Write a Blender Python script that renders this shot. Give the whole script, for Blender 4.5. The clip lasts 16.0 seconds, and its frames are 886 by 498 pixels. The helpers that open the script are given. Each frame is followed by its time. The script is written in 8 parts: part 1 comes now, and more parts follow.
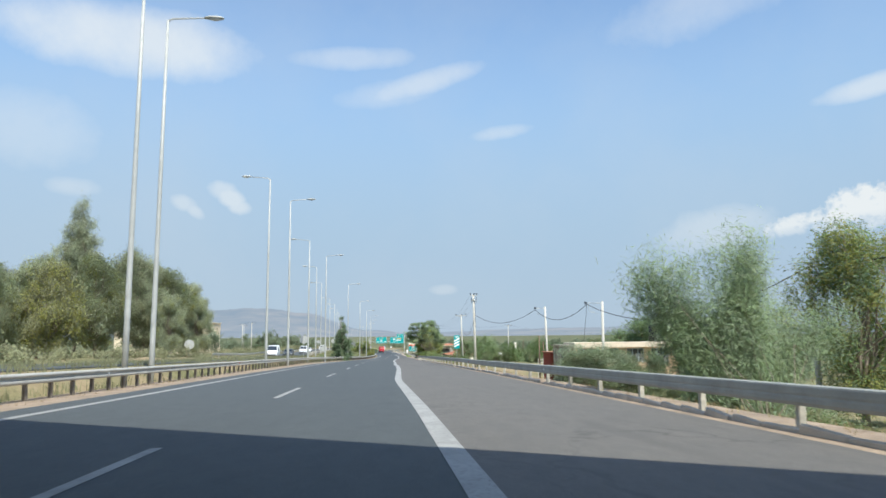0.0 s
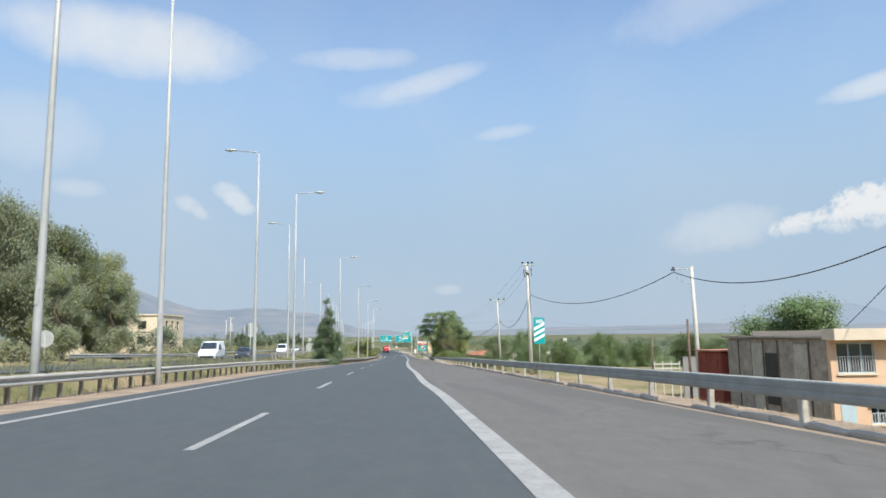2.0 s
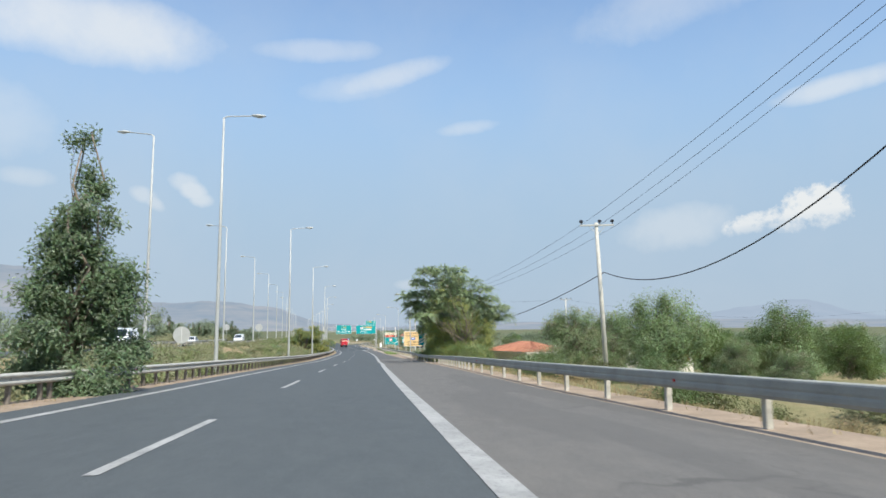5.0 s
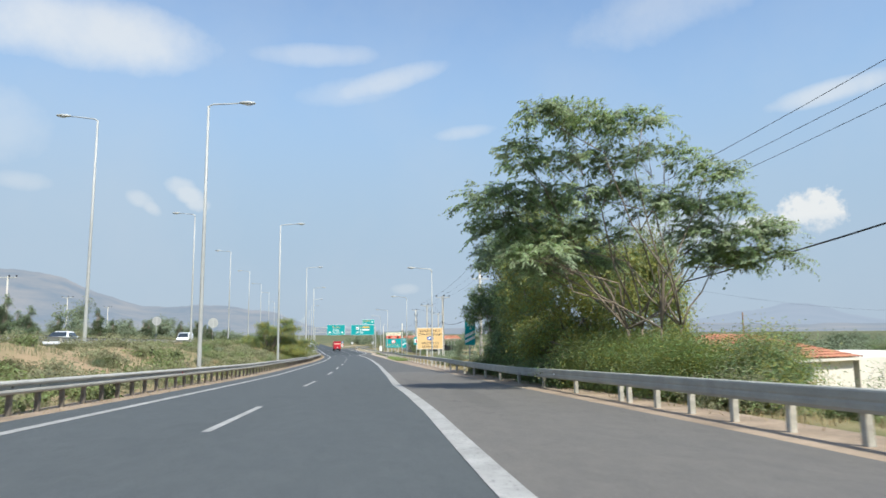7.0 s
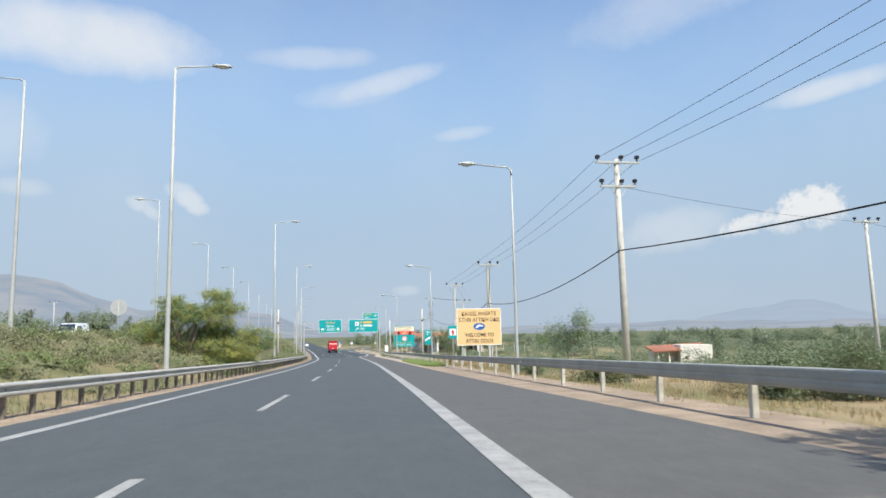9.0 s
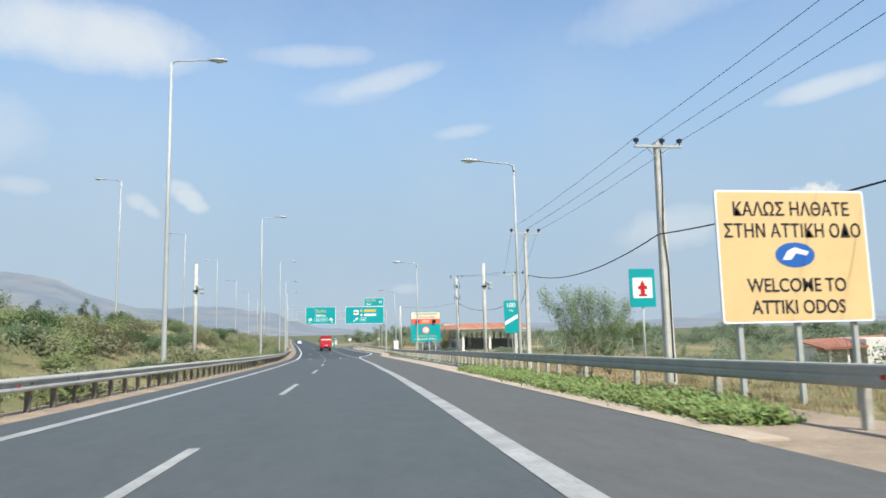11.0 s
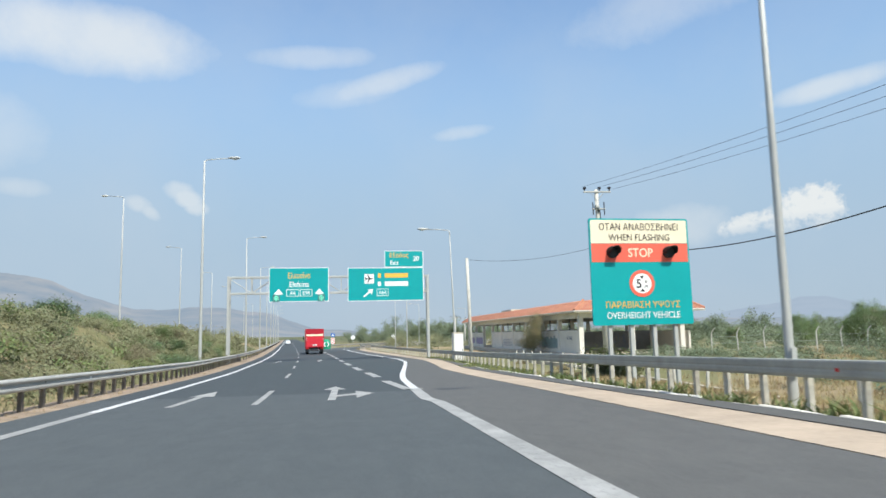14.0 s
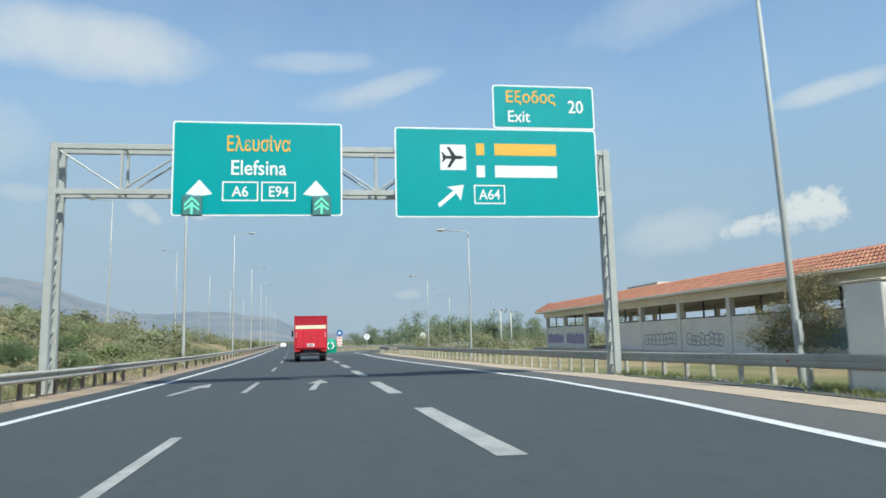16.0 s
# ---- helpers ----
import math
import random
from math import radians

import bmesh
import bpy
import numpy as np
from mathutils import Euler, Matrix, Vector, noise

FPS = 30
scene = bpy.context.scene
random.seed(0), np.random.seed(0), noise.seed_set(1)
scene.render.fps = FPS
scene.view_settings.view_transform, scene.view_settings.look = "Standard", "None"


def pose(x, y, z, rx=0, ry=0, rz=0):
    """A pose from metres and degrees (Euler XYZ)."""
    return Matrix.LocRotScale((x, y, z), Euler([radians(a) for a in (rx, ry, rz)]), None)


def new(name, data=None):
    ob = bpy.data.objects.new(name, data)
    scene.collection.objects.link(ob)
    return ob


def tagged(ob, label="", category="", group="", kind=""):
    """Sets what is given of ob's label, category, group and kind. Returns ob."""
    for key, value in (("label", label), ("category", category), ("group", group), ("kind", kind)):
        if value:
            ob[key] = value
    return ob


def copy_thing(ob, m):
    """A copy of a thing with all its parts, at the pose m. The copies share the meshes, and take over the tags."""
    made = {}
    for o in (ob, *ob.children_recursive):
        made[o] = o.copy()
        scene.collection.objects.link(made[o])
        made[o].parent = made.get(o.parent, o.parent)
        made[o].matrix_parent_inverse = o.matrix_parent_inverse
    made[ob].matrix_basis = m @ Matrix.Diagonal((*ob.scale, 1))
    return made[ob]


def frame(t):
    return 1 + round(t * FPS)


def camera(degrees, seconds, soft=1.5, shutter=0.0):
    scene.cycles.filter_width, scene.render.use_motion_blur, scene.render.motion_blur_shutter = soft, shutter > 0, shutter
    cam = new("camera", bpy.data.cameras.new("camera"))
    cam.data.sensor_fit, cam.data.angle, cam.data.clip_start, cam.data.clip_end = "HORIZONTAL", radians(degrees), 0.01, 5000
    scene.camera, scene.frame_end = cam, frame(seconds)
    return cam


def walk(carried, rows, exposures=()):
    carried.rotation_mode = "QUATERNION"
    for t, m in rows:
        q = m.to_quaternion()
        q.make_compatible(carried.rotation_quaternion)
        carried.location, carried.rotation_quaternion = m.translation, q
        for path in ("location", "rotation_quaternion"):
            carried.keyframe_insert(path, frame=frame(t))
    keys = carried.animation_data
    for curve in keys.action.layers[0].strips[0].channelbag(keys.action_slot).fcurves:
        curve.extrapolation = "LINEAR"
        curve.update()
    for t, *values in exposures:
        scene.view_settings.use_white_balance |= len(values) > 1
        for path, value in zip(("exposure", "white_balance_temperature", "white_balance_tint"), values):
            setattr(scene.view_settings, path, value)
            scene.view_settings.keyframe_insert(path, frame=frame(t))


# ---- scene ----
cam = camera(67.0, 16.0, 1.6, 0.10)
PATH = [
    (0.0, 0.063, -0.035, 1.698, 7.26, 0.55, -4.85),
    (0.5, -0.077, 11.048, 1.404, 7.21, 0.65, -4.71),
    (1.0, -0.201, 22.144, 1.111, 7.23, 0.73, -4.63),
    (1.5, -0.297, 33.229, 0.818, 7.25, 0.72, -4.59),
    (2.0, -0.359, 44.321, 0.525, 7.27, 0.67, -4.49),
    (2.5, -0.378, 55.344, 0.232, 7.31, 0.66, -4.46),
    (2.6, -0.380, 57.536, 0.173, 7.30, 0.66, -4.50),
    (2.7, -0.382, 59.727, 0.114, 7.29, 0.67, -5.15),
    (2.8, -0.384, 61.919, 0.055, 7.27, 0.68, -6.28),
    (2.9, -0.385, 64.110, -0.005, 7.25, 0.69, -7.28),
    (3.0, -0.385, 66.302, -0.064, 7.23, 0.70, -7.87),
    (3.5, -0.343, 77.173, -0.361, 7.08, 0.74, -7.82),
    (4.0, -0.239, 88.051, -0.659, 6.93, 0.69, -7.79),
    (4.5, -0.078, 98.933, -0.960, 6.82, 0.60, -7.79),
    (5.0, 0.135, 109.815, -1.267, 6.80, 0.48, -7.84),
    (5.5, 0.394, 120.695, -1.580, 6.97, 0.37, -7.99),
    (6.0, 0.635, 131.749, -1.907, 7.09, 0.29, -8.05),
    (6.5, 0.875, 142.779, -2.246, 7.08, 0.31, -8.10),
    (7.0, 1.120, 153.779, -2.596, 7.18, 0.49, -8.12),
    (7.5, 1.372, 164.718, -2.951, 7.16, 0.68, -8.07),
    (8.0, 1.656, 175.536, -3.304, 7.26, 0.88, -8.07),
    (8.5, 1.939, 186.279, -3.647, 7.30, 1.09, -8.04),
    (9.0, 2.205, 196.990, -3.962, 7.28, 1.18, -8.01),
    (9.5, 2.418, 207.766, -4.252, 7.21, 1.24, -7.92),
    (10.0, 2.610, 218.579, -4.520, 7.14, 1.24, -7.92),
    (10.5, 2.774, 229.428, -4.772, 7.11, 1.23, -7.97),
    (11.0, 2.900, 240.315, -5.009, 7.12, 1.22, -8.03),
    (11.5, 2.982, 251.239, -5.236, 7.16, 1.21, -8.08),
    (12.0, 3.011, 262.198, -5.456, 7.18, 1.25, -8.11),
    (12.5, 2.964, 273.246, -5.672, 7.20, 1.33, -8.14),
    (13.0, 2.865, 284.195, -5.885, 7.17, 1.39, -8.09),
    (13.5, 2.677, 295.083, -6.096, 7.19, 1.35, -8.05),
    (14.0, 2.376, 306.029, -6.310, 7.22, 1.33, -8.05),
    (14.5, 2.013, 316.902, -6.525, 7.26, 1.30, -8.07),
    (15.0, 1.628, 327.758, -6.746, 7.32, 1.31, -8.04),
    (15.5, 1.234, 338.603, -6.968, 7.45, 1.38, -7.99),
    (16.0, 0.805, 349.313, -7.186, 7.58, 1.44, -7.85),
]
EXPOSURE = [(0, 0.74, 6350, 6), (0.8, 0.72, 6480, 8.5), (7.0, 0.71, 6480, 7.5), (7.8, 0.94, 6550, 9), (8.3, 0.92, 6550, 9), (9.0, 0.72, 6520, 9), (11.5, 0.74, 6500, 6.5), (13.5, 0.74, 6480, 6.5), (15.0, 0.56, 6400, 4.5), (16.0, 0.52, 6250, 1)]
walk(cam, [(t, pose(x, y, z, 90 + p, r, w)) for t, x, y, z, p, r, w in PATH], EXPOSURE)

# ---- world, sun, exposure ----
SUN_TO = Vector((0.28, -0.71, 1.0)).normalized()
sun = new("sun", bpy.data.lights.new("sun", "SUN"))
sun.data.energy, sun.data.angle, sun.data.color = 3.5, radians(0.6), (1.0, 0.95, 0.86)
sun.matrix_world = SUN_TO.to_track_quat("Z", "Y").to_matrix().to_4x4() @ Matrix.Identity(4)

world = bpy.data.worlds.new("sky")
scene.world = world
world.use_nodes = True


class Nodes:
    """A small builder for node trees."""

    def __init__(self, tree):
        self.t = tree
        tree.nodes.clear()

    def add(self, kind, **kw):
        n = self.t.nodes.new(kind)
        for k, v in kw.items():
            if k == "operation":
                n.operation = v
            elif k == "blend_type":
                n.blend_type = v
            elif k == "data_type":
                n.data_type = v
            elif k == "sky_type":
                n.sky_type = v
            else:
                n.inputs[k.replace("_", " ")].default_value = v
        return n

    def put(self, a, out, b, inp):
        self.t.links.new(a.outputs[out], b.inputs[inp])

    def math(self, op, a, b=None, clamp=False):
        n = self.t.nodes.new("ShaderNodeMath")
        n.operation, n.use_clamp = op, clamp
        for i, v in enumerate((a, b)):
            if v is None:
                continue
            if isinstance(v, (int, float)):
                n.inputs[i].default_value = v
            else:
                self.t.links.new(v, n.inputs[i])
        return n.outputs[0]

    def noise(self, vec, scale, detail=4.0, rough=0.55):
        n = self.t.nodes.new("ShaderNodeTexNoise")
        n.inputs["Scale"].default_value, n.inputs["Detail"].default_value, n.inputs["Roughness"].default_value = scale, detail, rough
        if vec is not None:
            self.t.links.new(vec, n.inputs["Vector"])
        return n.outputs["Fac"]

    def ramp(self, fac, stops):
        n = self.t.nodes.new("ShaderNodeValToRGB")
        el = n.color_ramp.elements
        while len(el) < len(stops):
            el.new(0.5)
        for e, (p, c) in zip(el, stops):
            e.position, e.color = p, (*c, 1) if len(c) == 3 else c
        self.t.links.new(fac, n.inputs[0])
        return n.outputs["Color"]

    def mix(self, fac, a, b, blend="MIX"):
        n = self.t.nodes.new("ShaderNodeMix")
        n.data_type, n.blend_type = "RGBA", blend
        for i, v in ((0, fac), (6, a), (7, b)):
            if isinstance(v, (int, float)):
                n.inputs[i].default_value = v
            elif isinstance(v, tuple):
                n.inputs[i].default_value = (*v, 1)
            else:
                self.t.links.new(v, n.inputs[i])
        return n.outputs[2]


def build_sky():
    k = Nodes(world.node_tree)
    sky = k.add("ShaderNodeTexSky", sky_type="NISHITA")
    sky.sun_disc, sky.sun_elevation = False, math.asin(SUN_TO.z)
    sky.sun_rotation = math.atan2(SUN_TO.x, SUN_TO.y)
    sky.altitude, sky.air_density, sky.dust_density, sky.ozone_density = 80.0, 1.1, 0.7, 2.0
    tc = k.add("ShaderNodeTexCoord")
    sep = k.add("ShaderNodeSeparateXYZ")
    k.put(tc, "Generated", sep, 0)
    az = k.math("MULTIPLY", k.math("ARCTAN2", sep.outputs[0], sep.outputs[1]), 57.296)
    el = k.math("MULTIPLY", k.math("ARCSINE", sep.outputs[2]), 57.296)
    warp = k.noise(tc.outputs["Generated"], 9.0, 5.0, 0.6)
    warp2 = k.noise(tc.outputs["Generated"], 28.0, 5.0, 0.62)
    warp3 = k.noise(tc.outputs["Generated"], 75.0, 5.0, 0.62)
    # clouds: azimuth, elevation, half width, half height, slope, strength, edge
    clouds = [(-21.0, 22.6, 10.5, 2.9, 0.0, 0.85, 0.30), (3.4, 21.2, 5.6, 1.1, 0.27, 0.55, 0.45), (0.0, 20.2, 4.5, 1.2, 0.1, 0.28, 0.5), (10.0, 17.0, 3.0, 0.7, 0.10, 0.42, 0.5),
              (-13.6, 11.8, 1.2, 0.8, -0.1, 0.5, 0.78), (-12.9, 11.2, 1.3, 0.9, -0.3, 0.65, 0.78), (-12.2, 10.5, 1.1, 0.7, -0.1, 0.6, 0.78), (-16.6, 10.6, 1.1, 0.7, -0.2, 0.45, 0.75), (-15.8, 10.1, 0.9, 0.6, -0.5, 0.45, 0.75), (36.8, 8.6, 3.0, 1.9, 0.05, 1.0, 1.1), (33.6, 8.1, 3.2, 0.95, 0.14, 0.9, 0.95),
              (27.5, 8.0, 5.0, 1.9, 0.1, 0.40, 0.6), (39.5, 17.5, 5.0, 0.9, 0.12, 0.65, 0.4), (27.5, 25.5, 9.0, 2.6, 0.15, 0.35, 0.5),
              (-24.5, 11.3, 2.2, 0.8, 0.0, 0.35, 0.5), (-27.5, 15.0, 5.0, 3.0, 0.0, 0.30, 0.5), (-3.0, 23.0, 6.0, 1.0, 0.05, 0.42, 0.4),
              (5.0, 3.8, 1.3, 0.5, 0.0, 0.3, 0.6), (-60, 22, 20, 4, 0, 0.6, 0.5), (75, 20, 18, 5, 0, 0.6, 0.5), (150, 28, 30, 5, 0, 0.5, 0.5), (-140, 20, 25, 4, 0, 0.5, 0.5)]
    total = None
    for a, e, w, h, s, strength, edge in clouds:
        da = k.math("SUBTRACT", az, a)
        de = k.math("SUBTRACT", k.math("SUBTRACT", el, e), k.math("MULTIPLY", da, s))
        q = k.math("ADD", k.math("POWER", k.math("ABSOLUTE", k.math("DIVIDE", da, w)), 2.0), k.math("POWER", k.math("ABSOLUTE", k.math("DIVIDE", de, h)), 2.0))
        lump = k.math("ADD", k.math("MULTIPLY", k.math("SUBTRACT", warp, 0.5), 0.7 + 1.5 * edge), k.math("MULTIPLY", k.math("SUBTRACT", warp2, 0.5), 1.7 * edge))
        if edge > 0.8:
            lump = k.math("ADD", lump, k.math("MULTIPLY", k.math("SUBTRACT", warp3, 0.5), 1.9))
        v = k.math("SUBTRACT", 1.0, k.math("ADD", q, lump), clamp=True)
        v = k.math("MULTIPLY", k.math("SMOOTH_MIN", v, 0.9 if edge > 0.8 else 1.0), strength)
        if edge > 0.8:
            v = k.math("MINIMUM", k.math("MULTIPLY", v, 1.7), strength)
            v = k.math("MULTIPLY", v, k.math("ADD", k.math("DIVIDE", de, h * 1.3), 1.0, clamp=True))
        total = v if total is None else k.math("MAXIMUM", total, v)
    # thin haze near the horizon
    fade = k.math("POWER", k.math("DIVIDE", k.math("MAXIMUM", el, 0.0), 22.0), 4.0)
    haze = k.math("MULTIPLY", k.math("POWER", 2.718, k.math("MULTIPLY", fade, -1.0)), 0.97)
    air = k.mix(1.0, k.ramp(k.math("DIVIDE", el, 20.0, clamp=True), [(0.0, (0.500, 0.618, 0.770)), (0.45, (0.485, 0.640, 0.825)), (1.0, (0.44, 0.635, 0.885))]), (4.0, 4.0, 4.0), "MULTIPLY")
    col = k.mix(haze, sky.outputs[0], air)
    veil = k.math("MULTIPLY", k.math("SUBTRACT", k.noise(tc.outputs["Generated"], 3.0, 6.0, 0.6), 0.42, clamp=True), 0.8)
    col = k.mix(veil, col, (2.8, 3.1, 3.5))
    col = k.mix(k.math("MULTIPLY", total, 0.9, clamp=True), col, (4.1, 4.13, 4.15))
    bg = k.add("ShaderNodeBackground", Strength=0.13)
    k.t.links.new(col, bg.inputs[0])
    out = k.add("ShaderNodeOutputWorld")
    k.put(bg, 0, out, 0)


build_sky()


# ---- materials ----
def material(name, base, rough=0.8, metal=0.0, vary=0.25, scale=3.0, fine=40.0, bump=0.15, bump_scale=30.0, island=0.0, objects=0.0, spec=0.4, trans=0.0):
    """Principled surface with variation at two scales, relief, and variation by piece."""
    m = bpy.data.materials.new(name)
    m.use_nodes = True
    k = Nodes(m.node_tree)
    tc = k.add("ShaderNodeTexCoord")
    vec = tc.outputs["Object"]
    a, b = k.noise(vec, scale), k.noise(vec, fine, 3.0, 0.6)
    dark, light = tuple(c * (1 - vary) for c in base), tuple(min(1, c * (1 + vary)) for c in base)
    col = k.ramp(a, [(0.3, dark), (0.7, light)])
    col = k.mix(0.35, col, k.ramp(b, [(0.3, dark), (0.7, light)]))
    if island:
        g = k.add("ShaderNodeNewGeometry")
        f = k.math("ADD", k.math("MULTIPLY", g.outputs["Random Per Island"], 2 * island), 1 - island)
        h = k.add("ShaderNodeHueSaturation")
        k.t.links.new(f, h.inputs["Value"])
        k.t.links.new(k.math("ADD", k.math("MULTIPLY", g.outputs["Random Per Island"], 0.16 * island), 0.5 - 0.08 * island), h.inputs["Hue"])
        k.t.links.new(col, h.inputs["Color"])
        col = h.outputs[0]
    if objects:
        g = k.add("ShaderNodeObjectInfo")
        h = k.add("ShaderNodeHueSaturation")
        k.t.links.new(k.math("ADD", k.math("MULTIPLY", g.outputs["Random"], 2 * objects), 1 - objects), h.inputs["Value"])
        k.t.links.new(col, h.inputs["Color"])
        col = h.outputs[0]
    p = k.add("ShaderNodeBsdfPrincipled", Roughness=rough, Metallic=metal)
    p.inputs["Specular IOR Level"].default_value = spec
    k.t.links.new(col, p.inputs["Base Color"])
    if bump:
        bn = k.add("ShaderNodeBump", Strength=bump, Distance=0.02)
        k.t.links.new(k.noise(vec, bump_scale, 5.0, 0.65), bn.inputs["Height"])
        k.put(bn, 0, p, "Normal")
    out = k.add("ShaderNodeOutputMaterial")
    if trans:
        tr = k.add("ShaderNodeBsdfTranslucent")
        k.t.links.new(k.mix(1.0, col, (1.0, 1.0, 0.68), "MULTIPLY"), tr.inputs["Color"])
        mx = k.add("ShaderNodeMixShader")
        mx.inputs[0].default_value = trans
        k.put(p, 0, mx, 1)
        k.put(tr, 0, mx, 2)
        k.put(mx, 0, out, 0)
    else:
        k.put(p, 0, out, 0)
    return m


def asphalt_material(name, base, warm, seed, cracked=False):
    """Asphalt with aggregate, long wheel tracks, patches and stains."""
    m = bpy.data.materials.new(name)
    m.use_nodes = True
    k = Nodes(m.node_tree)
    tc = k.add("ShaderNodeTexCoord")
    mp = k.add("ShaderNodeMapping", Location=(seed, seed * 2.3, 0), Scale=(0.55, 0.035, 1.0))
    k.put(tc, "Object", mp, 0)
    vec = tc.outputs["Object"]
    track = k.noise(mp.outputs[0], 1.6, 3.0, 0.5)
    patch = k.noise(vec, 0.35, 5.0, 0.6)
    grit = k.noise(vec, 90.0, 2.0, 0.7)
    col = k.mix(k.ramp(track, [(0.35, (0, 0, 0)), (0.65, (1, 1, 1))]), tuple(c * 0.84 for c in base), tuple(c * 1.13 for c in base))
    col = k.mix(k.ramp(patch, [(0.42, (0, 0, 0)), (0.68, (0.75,) * 3)]), col, warm)
    wear = k.add("ShaderNodeMapping", Location=(seed * 3.1, 0, 0), Scale=(1.0, 0.42, 1.0))
    k.put(tc, "Object", wear, 0)
    col = k.mix(0.55, col, k.ramp(k.noise(wear.outputs[0], 3.2, 7.0, 0.72), [(0.34, tuple(c * 0.72 for c in base)), (0.66, tuple(c * 1.32 for c in warm))]))
    col = k.mix(0.40, col, k.ramp(k.noise(vec, 22.0, 4.0, 0.75), [(0.36, tuple(c * 0.62 for c in base)), (0.64, tuple(min(1, c * 1.42) for c in base))]))
    col = k.mix(0.35, col, k.ramp(grit, [(0.3, tuple(c * 0.55 for c in base)), (0.7, tuple(min(1, c * 1.5) for c in base))]))
    if cracked:
        # long cracks, bled and filled, over parts of the surface
        bend = k.add("ShaderNodeMapping", Scale=(0.42, 0.16, 1.0))
        wob = k.add("ShaderNodeTexNoise", Scale=0.9, Detail=5.0)
        k.put(tc, "Object", wob, "Vector")
        shift = k.add("ShaderNodeVectorMath", operation="MULTIPLY_ADD")
        shift.inputs[1].default_value = (2.2, 2.2, 0.0)
        k.put(wob, "Color", shift, 0)
        k.put(tc, "Object", shift, 2)
        k.put(shift, 0, bend, 0)
        cell = k.add("ShaderNodeTexVoronoi", Scale=1.0)
        cell.feature = "DISTANCE_TO_EDGE"
        k.put(bend, 0, cell, "Vector")
        seam = k.ramp(cell.outputs["Distance"], [(0.004, (1, 1, 1)), (0.011, (0, 0, 0))])
        some = k.ramp(k.noise(vec, 0.11, 3.0, 0.5), [(0.46, (0, 0, 0)), (0.58, (0.55,) * 3)])
        col = k.mix(k.math("MULTIPLY", seam, some), col, tuple(c * 0.5 for c in base))
        slab = k.ramp(k.noise(mp.outputs[0], 0.9, 2.0, 0.4), [(0.56, (0, 0, 0)), (0.585, (0.5,) * 3)])
        col = k.mix(slab, col, tuple(c * 0.8 for c in base))
    p = k.add("ShaderNodeBsdfPrincipled", Roughness=0.78)
    p.inputs["Specular IOR Level"].default_value = 0.35
    k.t.links.new(col, p.inputs["Base Color"])
    bn = k.add("ShaderNodeBump", Strength=0.35, Distance=0.012)
    k.t.links.new(grit, bn.inputs["Height"])
    k.put(bn, 0, p, "Normal")
    out = k.add("ShaderNodeOutputMaterial")
    k.put(p, 0, out, 0)
    return m


def ground_material():
    """Dry soil, straw-coloured grass and green patches."""
    m = bpy.data.materials.new("dry ground")
    m.use_nodes = True
    k = Nodes(m.node_tree)
    tc = k.add("ShaderNodeTexCoord")
    vec = tc.outputs["Object"]
    soil = k.ramp(k.noise(vec, 1.2, 6.0, 0.6), [(0.3, (0.27, 0.19, 0.12)), (0.7, (0.40, 0.30, 0.19))])
    straw = k.ramp(k.noise(vec, 6.0, 4.0, 0.6), [(0.3, (0.255, 0.21, 0.12)), (0.7, (0.38, 0.31, 0.18))])
    green = k.ramp(k.noise(vec, 5.0, 4.0, 0.6), [(0.3, (0.10, 0.115, 0.045)), (0.7, (0.19, 0.19, 0.085))])
    col = k.mix(k.ramp(k.noise(vec, 0.22, 5.0, 0.6), [(0.38, (0, 0, 0)), (0.62, (1, 1, 1))]), soil, straw)
    col = k.mix(k.ramp(k.noise(vec, 0.06, 5.0, 0.62), [(0.40, (0, 0, 0)), (0.56, (0.85,) * 3)]), col, green)
    # olive groves and pasture away from the road corridor
    place_at = k.add("ShaderNodeSeparateXYZ")
    k.put(tc, "Object", place_at, 0)
    side = k.math("DIVIDE", k.math("SUBTRACT", k.math("ABSOLUTE", place_at.outputs[0]), 52.0), 60.0, clamp=True)
    ahead = k.math("DIVIDE", k.math("SUBTRACT", place_at.outputs[1], 520.0), 150.0, clamp=True)
    grove = k.ramp(k.noise(vec, 0.05, 5.0, 0.65), [(0.35, (0.075, 0.095, 0.050)), (0.65, (0.150, 0.155, 0.085))])
    col = k.mix(k.math("MULTIPLY", k.math("MAXIMUM", side, ahead), 0.9), col, grove)
    p = k.add("ShaderNodeBsdfPrincipled", Roughness=0.95)
    p.inputs["Specular IOR Level"].default_value = 0.15
    k.t.links.new(col, p.inputs["Base Color"])
    bn = k.add("ShaderNodeBump", Strength=0.6, Distance=0.08)
    k.t.links.new(k.noise(vec, 8.0, 6.0, 0.7), bn.inputs["Height"])
    k.put(bn, 0, p, "Normal")
    out = k.add("ShaderNodeOutputMaterial")
    k.put(p, 0, out, 0)
    return m


